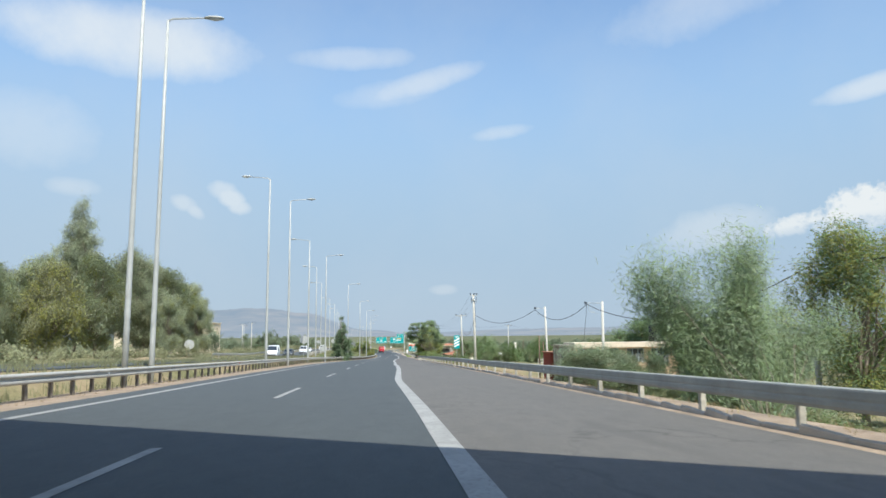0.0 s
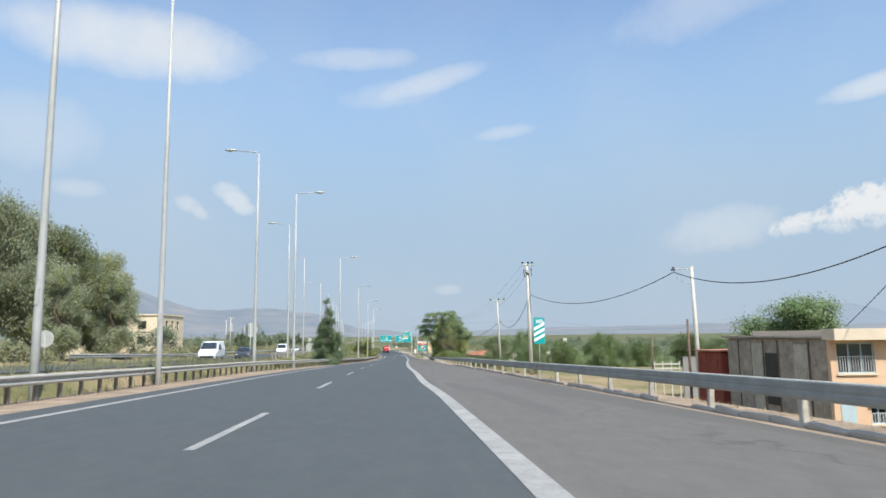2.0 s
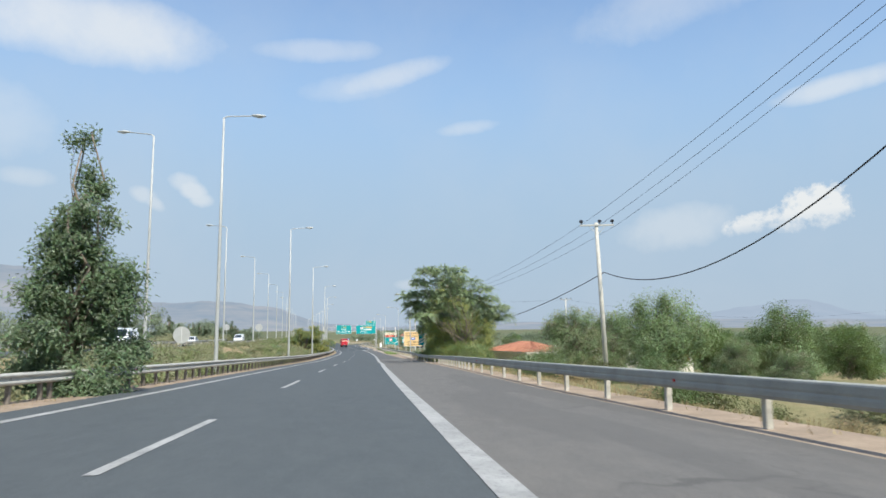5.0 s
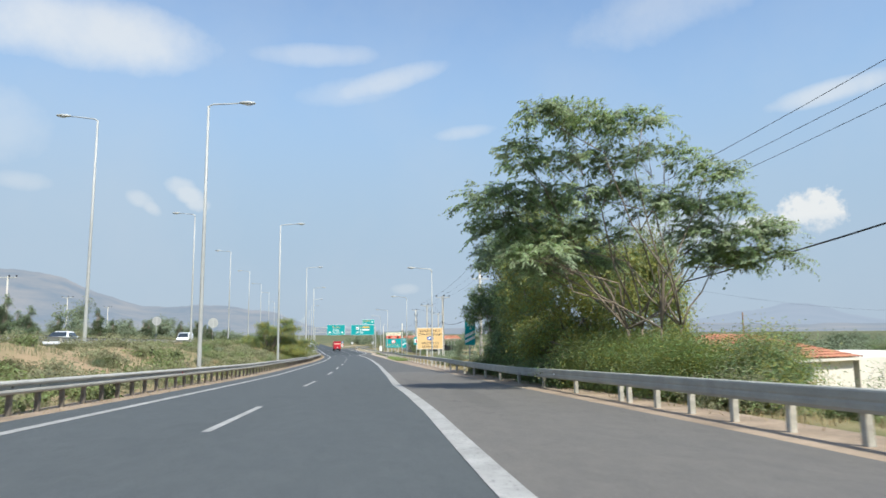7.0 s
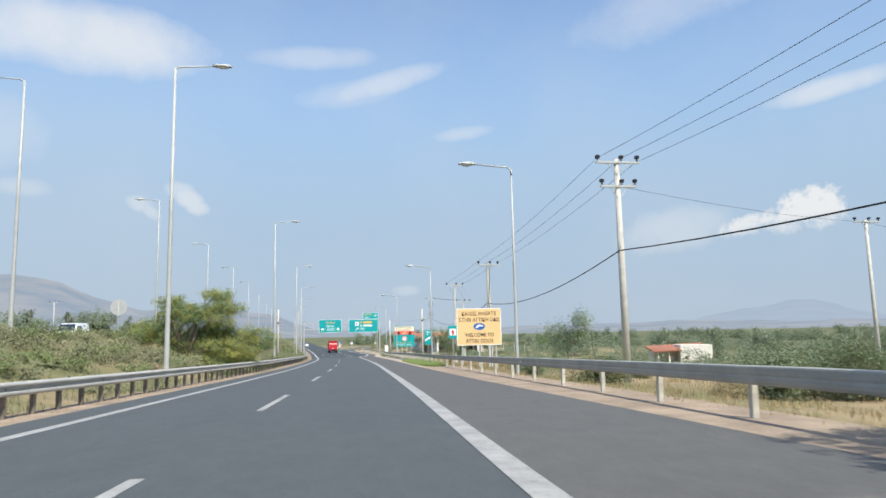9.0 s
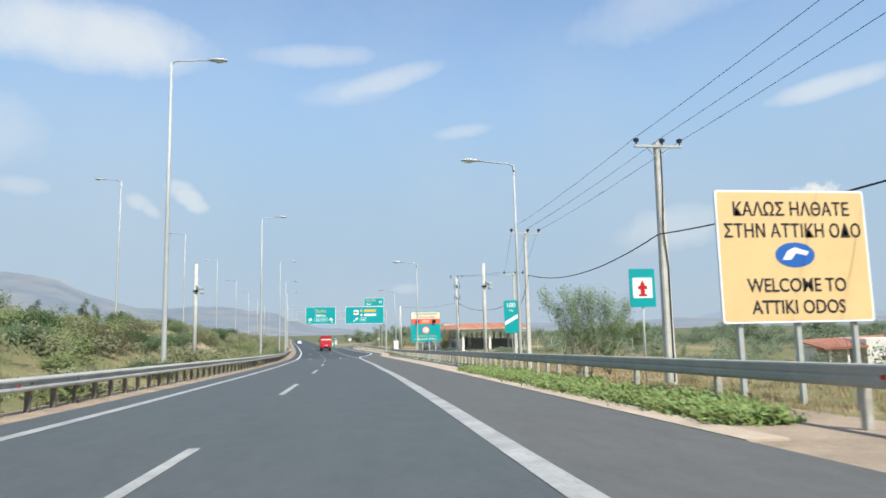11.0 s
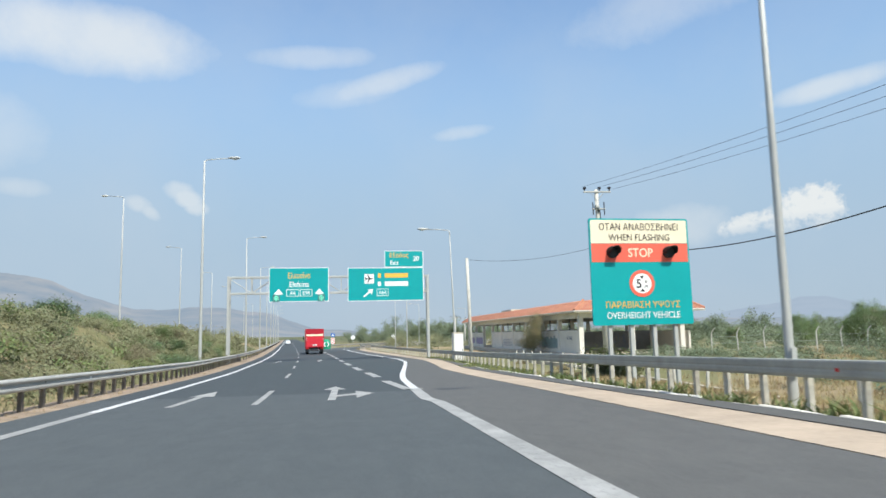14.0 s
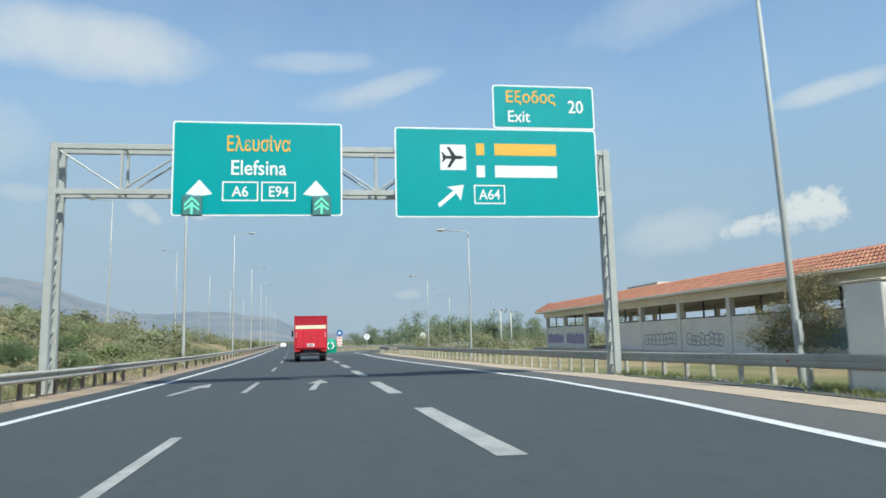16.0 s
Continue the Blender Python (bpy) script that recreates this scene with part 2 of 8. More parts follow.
def worn_paint(low=(0.26, 0.26, 0.245), high=(0.42, 0.415, 0.395)):
    """White road paint, chipped and greyed by tyres."""
    m = bpy.data.materials.new("worn road paint")
    m.use_nodes = True
    k = Nodes(m.node_tree)
    tc = k.add("ShaderNodeTexCoord")
    vec = tc.outputs["Object"]
    wear = k.ramp(k.noise(vec, 14.0, 6.0, 0.75), [(0.38, (1, 1, 1)), (0.47, (0, 0, 0))])
    grime = k.ramp(k.noise(vec, 1.5, 5.0, 0.6), [(0.3, low), (0.7, high)])
    col = k.mix(k.math("MULTIPLY", wear, 0.6), grime, (0.15, 0.15, 0.15))
    p = k.add("ShaderNodeBsdfPrincipled", Roughness=0.7)
    k.t.links.new(col, p.inputs["Base Color"])
    bn = k.add("ShaderNodeBump", Strength=0.3, Distance=0.01)
    k.t.links.new(k.noise(vec, 80.0, 3.0, 0.7), bn.inputs["Height"])
    k.put(bn, 0, p, "Normal")
    out = k.add("ShaderNodeOutputMaterial")
    k.put(p, 0, out, 0)
    return m


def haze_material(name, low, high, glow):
    """Far hills: the air's haze is put into the colour, which glows by itself."""
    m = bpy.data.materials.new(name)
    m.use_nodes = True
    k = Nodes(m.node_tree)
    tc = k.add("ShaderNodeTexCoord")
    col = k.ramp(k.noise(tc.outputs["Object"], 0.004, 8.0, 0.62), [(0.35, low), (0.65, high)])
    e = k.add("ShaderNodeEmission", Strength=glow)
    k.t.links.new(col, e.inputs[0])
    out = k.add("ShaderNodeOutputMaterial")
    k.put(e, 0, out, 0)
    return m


def glow_material(name, col, strength):
    m = bpy.data.materials.new(name)
    m.use_nodes = True
    k = Nodes(m.node_tree)
    e = k.add("ShaderNodeEmission", Strength=strength)
    e.inputs[0].default_value = (*col, 1)
    out = k.add("ShaderNodeOutputMaterial")
    k.put(e, 0, out, 0)
    return m


ASPHALT = asphalt_material("lane asphalt", (0.071, 0.081, 0.084), (0.094, 0.100, 0.099), 1.0)
ASPHALT_NEW = asphalt_material("new lane asphalt", (0.052, 0.061, 0.065), (0.066, 0.074, 0.076), 2.0)
ASPHALT_MID = asphalt_material("coarse shoulder asphalt", (0.097, 0.097, 0.092), (0.126, 0.122, 0.112), 4.0)
ASPHALT_OLD = asphalt_material("old shoulder asphalt", (0.128, 0.122, 0.112), (0.172, 0.156, 0.134), 7.0, True)
GROUND = ground_material()
PAINT = worn_paint()
PAINT_NEW = worn_paint((0.56, 0.56, 0.55), (0.70, 0.70, 0.69))
GALV = material("galvanized steel", (0.43, 0.44, 0.42), 0.55, 0.12, 0.12, 2.0, 30, 0.05)
# rail steel twice: paler for sunlit beams, darker for shaded, light in the colour
RAIL_PALE = material("sunlit pale rail steel", (0.44, 0.43, 0.39), 0.6, 0.1, 0.18, 1.5, 25, 0.08)
RAIL_STEEL = material("weathered rail steel", (0.32, 0.32, 0.285), 0.6, 0.05, 0.22, 1.5, 25, 0.08)
POST_STEEL = material("dull post steel", (0.46, 0.44, 0.38), 0.8, 0.2, 0.25, 6, 40, 0.1, objects=0.15)
RUST_POST = material("brown weathered post", (0.19, 0.165, 0.135), 0.8, 0.2, 0.3, 6, 40, 0.15, objects=0.2)
CONCRETE = material("pale concrete", (0.50, 0.44, 0.36), 0.9, 0, 0.2, 1.2, 25, 0.3)
SAND = material("sandy verge soil", (0.305, 0.235, 0.17), 0.95, 0, 0.42, 0.9, 14, 0.6, 12.0)
GUTTER = material("dusty gutter concrete", (0.43, 0.345, 0.26), 0.92, 0, 0.24, 0.7, 9, 0.5, 18.0)
POLE_CONC = material("weathered utility pole", (0.53, 0.51, 0.455), 0.85, 0, 0.2, 3, 30, 0.2)
GREY_WALL = material("grey concrete blocks", (0.25, 0.245, 0.24), 0.9, 0, 0.18, 1.5, 25, 0.3)
DARK_METAL = material("dark metal", (0.05, 0.05, 0.055), 0.5, 0.6, 0.2, 5, 40, 0.05)
GREEN_SIGN = material("green sign sheeting", (0.0, 0.315, 0.325), 0.5, 0, 0.06, 1.2, 12, 0.0)
WHITE_SIGN = material("white sign sheeting", (0.82, 0.83, 0.82), 0.5, 0, 0.05, 1.2, 12, 0.0)
YELLOW_TXT = material("amber sign lettering", (0.80, 0.46, 0.07), 0.5, 0, 0.05, 2, 12, 0.0)
YELLOW_SIGN = material("sand-yellow sign sheeting", (0.72, 0.50, 0.24), 0.55, 0, 0.07, 1.0, 12, 0.0)
CREAM_SIGN = material("cream sign sheeting", (0.80, 0.72, 0.53), 0.55, 0, 0.06, 1.0, 12, 0.0)
RED_SIGN = material("red-orange sign sheeting", (0.72, 0.13, 0.085), 0.5, 0, 0.06, 1.0, 12, 0.0)
BLACK = material("matt black", (0.025, 0.025, 0.027), 0.6, 0, 0.2, 5, 40, 0.05)
BLUE_SIGN = material("blue sign sheeting", (0.02, 0.12, 0.42), 0.5, 0, 0.06, 1.0, 12, 0.0)
RED_TRUCK = material("red truck body", (0.58, 0.022, 0.040), 0.45, 0, 0.10, 0.8, 8, 0.0, spec=0.5)
RED_DARK = material("dark red panel", (0.40, 0.014, 0.03), 0.45, 0, 0.10, 0.8, 8, 0.0)
WHITE_PAINT = material("white vehicle paint", (0.78, 0.79, 0.80), 0.3, 0, 0.05, 1, 10, 0.0, spec=0.6)
GREY_PAINT = material("dark grey vehicle paint", (0.07, 0.08, 0.09), 0.3, 0.2, 0.08, 1, 10, 0.0, spec=0.6)
RUBBER = material("tyre rubber", (0.03, 0.03, 0.03), 0.85, 0, 0.2, 8, 50, 0.1)
GLASS_DARK = material("dark glazing", (0.03, 0.04, 0.05), 0.08, 0, 0.1, 1, 5, 0.0, spec=0.8)
LAMP_RED = material("red lamp lens", (0.5, 0.02, 0.02), 0.3, 0, 0.05, 5, 20, 0.0)
LAMP_GLASS = material("lamp diffuser", (0.62, 0.64, 0.66), 0.25, 0, 0.05, 5, 20, 0.0)
ORANGE_WALL = material("apricot render", (0.66, 0.45, 0.30), 0.9, 0, 0.12, 0.8, 15, 0.15)
CREAM_SLAB = material("cream painted slab", (0.66, 0.56, 0.43), 0.85, 0, 0.12, 0.8, 15, 0.15)
WHITE_WALL = material("white render", (0.72, 0.68, 0.60), 0.9, 0, 0.12, 0.7, 12, 0.15)
IVORY_WALL = material("ivory render", (0.70, 0.60, 0.44), 0.9, 0, 0.10, 0.6, 12, 0.1)
TILE_ROOF = material("terracotta roof tiles", (0.45, 0.20, 0.125), 0.85, 0, 0.14, 1.0, 20, 0.2, island=0.09)
RUST_SHEET = material("rust-streaked sheet metal", (0.36, 0.30, 0.25), 0.8, 0.05, 0.45, 1.6, 12, 0.2)
PALE_SHEET = material("pale weathered boards", (0.46, 0.41, 0.34), 0.85, 0, 0.35, 1.4, 10, 0.2)
RED_SHED = material("dull red sheet metal", (0.30, 0.07, 0.05), 0.75, 0.1, 0.25, 1.5, 12, 0.1)
BLUE_FRAME = material("pale blue window frame", (0.42, 0.52, 0.56), 0.5, 0, 0.1, 4, 30, 0.0)
BARK = material("tree bark", (0.24, 0.195, 0.15), 0.95, 0, 0.35, 5, 30, 0.5)
WOOD_POLE = material("brown wooden pole", (0.16, 0.11, 0.08), 0.9, 0, 0.3, 5, 30, 0.3)
WIRE = material("black cable", (0.03, 0.03, 0.032), 0.7, 0, 0.1, 5, 30, 0.0)
LEAF_EUC = material("eucalyptus leaves", (0.33, 0.365, 0.25), 0.55, 0, 0.3, 0.5, 4, 0.0, island=0.35, spec=0.8, trans=0.46)
LEAF_BROAD = material("broad green leaves", (0.195, 0.270, 0.118), 0.48, 0, 0.28, 0.5, 4, 0.0, island=0.4, spec=0.9, trans=0.46)
LEAF_AIL = material("soft feather leaves", (0.300, 0.375, 0.205), 0.5, 0, 0.25, 0.5, 4, 0.0, island=0.4, spec=0.9, trans=0.58)
LEAF_MUL = material("sunlit mulberry leaves", (0.225, 0.300, 0.130), 0.48, 0, 0.28, 0.5, 4, 0.0, island=0.4, spec=0.9, trans=0.5)
LEAF_DARK = material("dark green leaves", (0.140, 0.200, 0.10), 0.48, 0, 0.3, 0.5, 4, 0.0, island=0.35, spec=0.8, trans=0.42)
LEAF_YEL = material("yellow-green leaves", (0.33, 0.33, 0.10), 0.6, 0, 0.3, 0.5, 4, 0.0, island=0.3, trans=0.42)
LEAF_GREY = material("grey-green leaves", (0.240, 0.300, 0.190), 0.65, 0, 0.25, 0.5, 4, 0.0, island=0.3, spec=0.6, trans=0.35)
LEAF_SCRUB = material("olive scrub leaves", (0.215, 0.220, 0.125), 0.75, 0, 0.35, 0.35, 4, 0.0, island=0.22, trans=0.25)
LEAF_BROWN = material("brownish dry scrub leaves", (0.240, 0.212, 0.135), 0.75, 0, 0.35, 0.35, 4, 0.0, island=0.25, trans=0.25)
LEAF_TAM = material("feathery tamarisk twigs", (0.31, 0.395, 0.235), 0.6, 0, 0.2, 0.5, 4, 0.0, island=0.25, trans=0.5)
STRAW = material("dry grass", (0.37, 0.29, 0.165), 0.85, 0, 0.25, 0.4, 5, 0.0, island=0.3, trans=0.25)
GRASS_GREEN = material("green roadside plants", (0.165, 0.200, 0.080), 0.75, 0, 0.3, 0.5, 5, 0.0, island=0.35, trans=0.25)
CREEPER = material("fresh creeper leaves", (0.235, 0.300, 0.105), 0.6, 0, 0.3, 0.6, 5, 0.0, island=0.3, trans=0.35)
# far leaf colour, greyed to stand for haze over distance
LEAF_FAR = material("haze-greyed far leaves", (0.182, 0.222, 0.145), 0.7, 0, 0.25, 0.3, 4, 0.0, island=0.3, trans=0.3)
# ridge colours with the haze mixed in, shown as glow
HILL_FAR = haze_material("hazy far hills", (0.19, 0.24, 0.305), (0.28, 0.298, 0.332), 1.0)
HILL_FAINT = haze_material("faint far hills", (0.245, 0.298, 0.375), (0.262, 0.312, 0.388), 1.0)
GRAFFITI = material("faded graffiti paint", (0.20, 0.21, 0.25), 0.7, 0, 0.3, 3, 20, 0.0)
TAG_TEAL = material("faded teal spray paint", (0.27, 0.36, 0.37), 0.8, 0, 0.3, 2, 15, 0.0)
TAG_VIOLET = material("faded violet spray paint", (0.36, 0.30, 0.42), 0.8, 0, 0.3, 2, 15, 0.0)
LED_MESH = material("dull green lamp grid", (0.075, 0.20, 0.20), 0.6, 0, 0.2, 6, 40, 0.0)
ARROW_GREEN = glow_material("green signal light", (0.25, 0.95, 0.65), 0.8)
PLASTIC_GREEN = material("green plastic", (0.01, 0.30, 0.17), 0.45, 0, 0.1, 2, 20, 0.0)


# ---- mesh helpers ----
def mesh_object(name, bm, mat, smooth=False):
    me = bpy.data.meshes.new(name)
    bmesh.ops.recalc_face_normals(bm, faces=bm.faces)
    bm.to_mesh(me)
    bm.free()
    if smooth:
        me.shade_smooth()
    for m in mat if isinstance(mat, (list, tuple)) else (mat,):
        me.materials.append(m)
    return new(name, me)


def part(name, bm, mat, parent, label="", smooth=False):
    ob = mesh_object(name, bm, mat, smooth)
    ob.parent = parent
    if label:
        tagged(ob, label)
    return ob


def arrays(name, verts, faces, mat, smooth=False):
    me = bpy.data.meshes.new(name)
    me.from_pydata(verts if isinstance(verts, list) else verts.tolist(), [], faces if isinstance(faces, list) else faces.tolist())
    me.materials.append(mat)
    if smooth:
        me.shade_smooth()
    me.update()
    return me


def thing(name, label, category, group="", at=None, kind=""):
    ob = new(name)
    ob.empty_display_size = 0.3
    if at is not None:
        ob.matrix_basis = at
    return tagged(ob, label, category, group, kind)


def box(bm, x0, x1, y0, y1, z0, z1, m=None, bevel=0.0, mat=0):
    vs = [bm.verts.new(v) for v in ((x0, y0, z0), (x1, y0, z0), (x1, y1, z0), (x0, y1, z0), (x0, y0, z1), (x1, y0, z1), (x1, y1, z1), (x0, y1, z1))]
    fs = [bm.faces.new([vs[i] for i in f]) for f in ((3, 2, 1, 0), (4, 5, 6, 7), (0, 1, 5, 4), (1, 2, 6, 5), (2, 3, 7, 6), (3, 0, 4, 7))]
    for f in fs:
        f.material_index = mat
    if bevel:
        es = list({e for f in fs for e in f.edges})
        r = bmesh.ops.bevel(bm, geom=es, offset=bevel, segments=1, affect="EDGES", profile=0.5)
        vs = list({v for f in r["faces"] for v in f.verts})
    if m is not None:
        bmesh.ops.transform(bm, matrix=m, verts=list({v for f in vs[0].link_faces for v in f.verts} | set(vs)) if bevel else vs)
    return vs


def tube(bm, pts, radii, seg=8, cap=True, mat=0):
    """A round, tapered pipe along points."""
    pts = [Vector(p) for p in pts]
    if isinstance(radii, (int, float)):
        radii = [radii] * len(pts)
    rings = []
    for i, (p, r) in enumerate(zip(pts, radii)):
        d = (pts[min(i + 1, len(pts) - 1)] - pts[max(i - 1, 0)]).normalized()
        side = d.cross(Vector((0, 0, 1)) if abs(d.z) < 0.9 else Vector((0, 1, 0))).normalized()
        up = side.cross(d)
        rings.append([bm.verts.new(p + (side * math.cos(a) + up * math.sin(a)) * r) for a in (2 * math.pi * j / seg for j in range(seg))])
    for a, b in zip(rings, rings[1:]):
        for j in range(seg):
            bm.faces.new((a[j], a[(j + 1) % seg], b[(j + 1) % seg], b[j])).material_index = mat
    if cap:
        bm.faces.new(rings[0][::-1]).material_index = mat
        bm.faces.new(rings[-1]).material_index = mat


def disc(bm, centre, normal, r, seg=24, depth=0.02):
    n = Vector(normal).normalized()
    c = Vector(centre)
    tube(bm, [c - n * depth / 2, c + n * depth / 2], r, seg)


# ---- plan of the road: everything along y ----
YS = np.arange(-120.0, 1600.0, 1.0)


def line(ys, vs, smooth=9):
    v = np.interp(YS, ys, vs)
    n = int(smooth)
    kernel = np.hanning(2 * n + 1)
    kernel /= kernel.sum()
    pad = np.pad(v, n, mode="edge")
    pad[:n] = v[0] - (v[1] - v[0]) * np.arange(n, 0, -1)
    pad[-n:] = v[-1] + (v[-1] - v[-2]) * np.arange(1, n + 1)
    v = np.convolve(pad, kernel, mode="valid")
    return lambda y: np.interp(y, YS, v)


RZ = line([-120, 0, 50, 100, 150, 200, 250, 300, 350, 375, 403, 450, 600, 900, 1600],
          [3.65, 0.48, -0.85, -2.21, -3.70, -5.26, -6.43, -7.41, -8.42, -8.65, -8.76, -8.85, -8.9, -8.3, -6], 10)
DX = line([-120, 0, 15, 30, 50, 75, 105, 133, 150, 166, 187, 205, 230, 255, 275, 290, 310, 328, 345, 360, 377, 400, 450, 600, 900, 1600],
          [-2.9, -2.9, -3.0, -3.08, -3.0, -2.98, -2.78, -2.1, -1.62, -1.17, -0.4, 0.1, 0.65, 1.05, 1.15, 1.05, 0.6, 0.03, -0.80, -1.68, -2.65, -4.2, -8.2, -21, -46.5, -109], 6)
LW = line([-120, 25, 48, 60, 83, 100, 133, 155, 200, 260, 300, 329, 352, 370, 1600], [4.5, 4.5, 4.75, 4.8, 4.75, 4.3, 3.7, 3.45, 3.4, 3.2, 3.2, 3.45, 3.6, 3.6, 3.6], 8)
LX = lambda y: DX(y) - LW(y)
LEFT_RAIL = line([-120, 20, 40, 60, 95, 120, 140, 148, 172, 182, 215, 220, 255, 291, 320, 345, 362, 380, 400, 450, 600, 900, 1600],
                 [-10.0, -10.2, -10.4, -10.8, -11.0, -9.2, -7.4, -7.2, -6.3, -6.0, -5.1, -4.9, -4.2, -4.15, -5.0, -6.6, -7.9, -8.9, -10.2, -14.3, -27.2, -52.8, -115], 6)
RIGHT_RAIL = line([-120, 60, 80, 130, 137, 165, 174, 190, 207, 215, 284, 310, 350, 365, 395, 430], [6.35, 6.35, 6.25, 6.40, 6.7, 7.9, 8.2, 8.4, 8.9, 9.2, 10.25, 10.25, 10.9, 11.2, 9.4, 6.6], 6)
PAVE = line([-120, 60, 80, 130, 165, 200, 212, 225, 262, 285, 335, 345, 352, 365, 380, 395, 416, 430], [5.65, 5.75, 5.7, 5.9, 7.1, 7.75, 7.65, 7.5, 7.75, 7.85, 7.6, 7.75, 8.4, 9.0, 8.0, 6.8, 5.0, 4.2], 4)
EXIT = line([-120, 316, 322, 327, 333, 338, 345, 350, 355, 362, 371, 380, 395, 416, 430], [4.3, 4.3, 4.25, 4.4, 4.56, 4.92, 5.56, 6.03, 6.5, 7.1, 7.2, 6.4, 4.7, 3.0, 2.3], 3)
SIDE = line([-120, 15, 31, 50, 56, 64, 73, 86, 130, 160, 168, 175, 182, 188, 197, 204, 217, 268, 280, 300, 312, 322], [3.85, 3.86, 3.70, 4.03, 4.09, 4.17, 4.06, 4.17, 4.0, 3.93, 4.03, 3.95, 3.75, 3.78, 3.85, 3.83, 3.9, 3.85, 3.73, 3.8, 3.94, 4.2], 3)
EDGE = lambda y: np.where(np.asarray(y) < 322, DX(y) + SIDE(y), EXIT(y))
RISE = line([-120, 90, 130, 165, 203, 250, 300, 360, 420, 520, 1600], [0.8, 0.8, 0.9, 1.5, 2.0, 2.5, 3.2, 3.5, 2.8, 1.0, 0.3], 15)
DROP = line([-120, -20, 20, 60, 100, 118, 140, 150, 260, 326, 350, 1600], [1.0, 1.2, 2.6, 3.5, 3.4, 2.2, 0.8, 0.6, 0.6, 1.0, 0.2, 0.2], 8)
BX = line([-120, 100, 132, 164, 203, 241, 320, 395, 600, 1600], [-11.3, -11.3, -13.4, -15.6, -16.6, -18, -22, -26, -38, -120], 10)


def step(v, a, b):
    t = np.clip((np.asarray(v, float) - a) / (b - a), 0, 1)
    return t * t * (3 - 2 * t)


def ground_z(x, y):
    """Height of the ground: road corridor, bank on one side, fields on the other."""
    x, y = np.asarray(x, float), np.asarray(y, float)
    z = RZ(y) - 0.10
    right = x - np.maximum(RIGHT_RAIL(np.minimum(y, 430)), RIGHT_RAIL(np.minimum(y, 430)) + np.maximum(0, y - 430) * 1.5)
    left = LEFT_RAIL(y) - x
    z = z - DROP(y) * step(right, 0.6, 8.0)
    z = z + RISE(y) * step(left, 0.6, 9.5)
    z = z - 1.6 * step(right, 8, 45) * step(y, 120, 175) * (1 - step(y, 330, 365))
    bump = 0.22 * np.sin(x * 0.45 + y * 0.21) * np.sin(y * 0.33 - x * 0.13) + 0.12 * np.sin(x * 1.3 + 2) * np.sin(y * 1.1)
    z = z + bump * step(np.maximum(right - 3, left - 1.5), 0.0, 5.0) * (0.5 + 0.8 * step(left, 1, 5))
    # the opposite carriageway lies flat
    other = step(x, BX(y) - 14.5, BX(y) - 12.5) * (1 - step(x, BX(y) - 1.5, BX(y) - 0.2))
    flat = RZ(y) - 0.10 + RISE(y)
    return z * (1 - other) + flat * other


def gz(x, y):
    return float(ground_z(x, y))


def build_ground():
    xs = np.concatenate([[-4500, -2500, -1200, -600, -350, -220, -160, -120, -95, -78], np.arange(-66, -30, 3.0), np.arange(-30, 32, 0.8), np.arange(32, 70, 3.0),
                         [78, 95, 120, 160, 220, 350, 600, 1200, 2500, 4500]])
    ys = np.concatenate([[-3000, -1200, -500, -250, -150], np.arange(-110, 520, 1.6), np.arange(520, 760, 8.0), [780, 820, 880, 960, 1060, 1200, 1450, 1800, 2500, 3500, 4700]])
    X, Y = np.meshgrid(xs, ys)
    Z = ground_z(X, Y)
    v = np.stack([X.ravel(), Y.ravel(), Z.ravel()], 1)
    nx, ny = len(xs), len(ys)
    i = np.arange((ny - 1) * (nx - 1))
    r, c = i // (nx - 1), i % (nx - 1)
    a = r * nx + c
    f = np.stack([a, a + 1, a + nx + 1, a + nx], 1)
    tagged(new("ground", arrays("ground", v, f, GROUND, True)), "dry sandy ground with straw-coloured and green patches", "ground", kind="structure")


build_ground()


def strip(name, y0, y1, left, right, mat, dz=0.0, dy=2.0, thick=0.0, zf=RZ):
    """A sheet between two lines along the road."""
    ys = np.arange(y0, y1 + dy * 0.5, dy)
    l, r, z = left(ys), right(ys), zf(ys) + dz
    n = len(ys)
    v = np.concatenate([np.stack([l, ys, z], 1), np.stack([r, ys, z], 1)])
    f = [(i, n + i, n + i + 1, i + 1) for i in range(n - 1)]
    if thick:
        v = np.concatenate([v, v - (0, 0, thick)])
        f += [(2 * n + i, i, i + 1, 2 * n + i + 1) for i in range(n - 1)] + [(n + i, 3 * n + i, 3 * n + i + 1, n + i + 1) for i in range(n - 1)]
        f += [(0, 2 * n, 3 * n, n), (n - 1, 2 * n - 1, 4 * n - 1, 3 * n - 1)]
    return new(name, arrays(name, v, f, mat))


tagged(strip("road", 326, 900, lambda y: LX(y) - 1.15, lambda y: np.where(y < 431, EDGE(np.minimum(y, 431)) + 0.1, DX(y) + 5.6), ASPHALT_NEW, 0.0, 2.0, 0.12), "newer dark blue-grey asphalt carriageway", "road", kind="structure")
tagged(strip("road", -110, 326, lambda y: LX(y) - 1.15, lambda y: np.where(y < 431, EDGE(np.minimum(y, 431)) + 0.1, DX(y) + 5.6), ASPHALT, 0.0, 2.0, 0.12), "dark grey asphalt carriageway with faint wheel tracks", "road", kind="structure")
tagged(strip("shoulder", 202, 430, lambda y: EDGE(y) + 0.1, PAVE, ASPHALT_MID, 0.002, 2.0, 0.12), "coarse dark grey asphalt hard shoulder", "road shoulder", kind="structure")
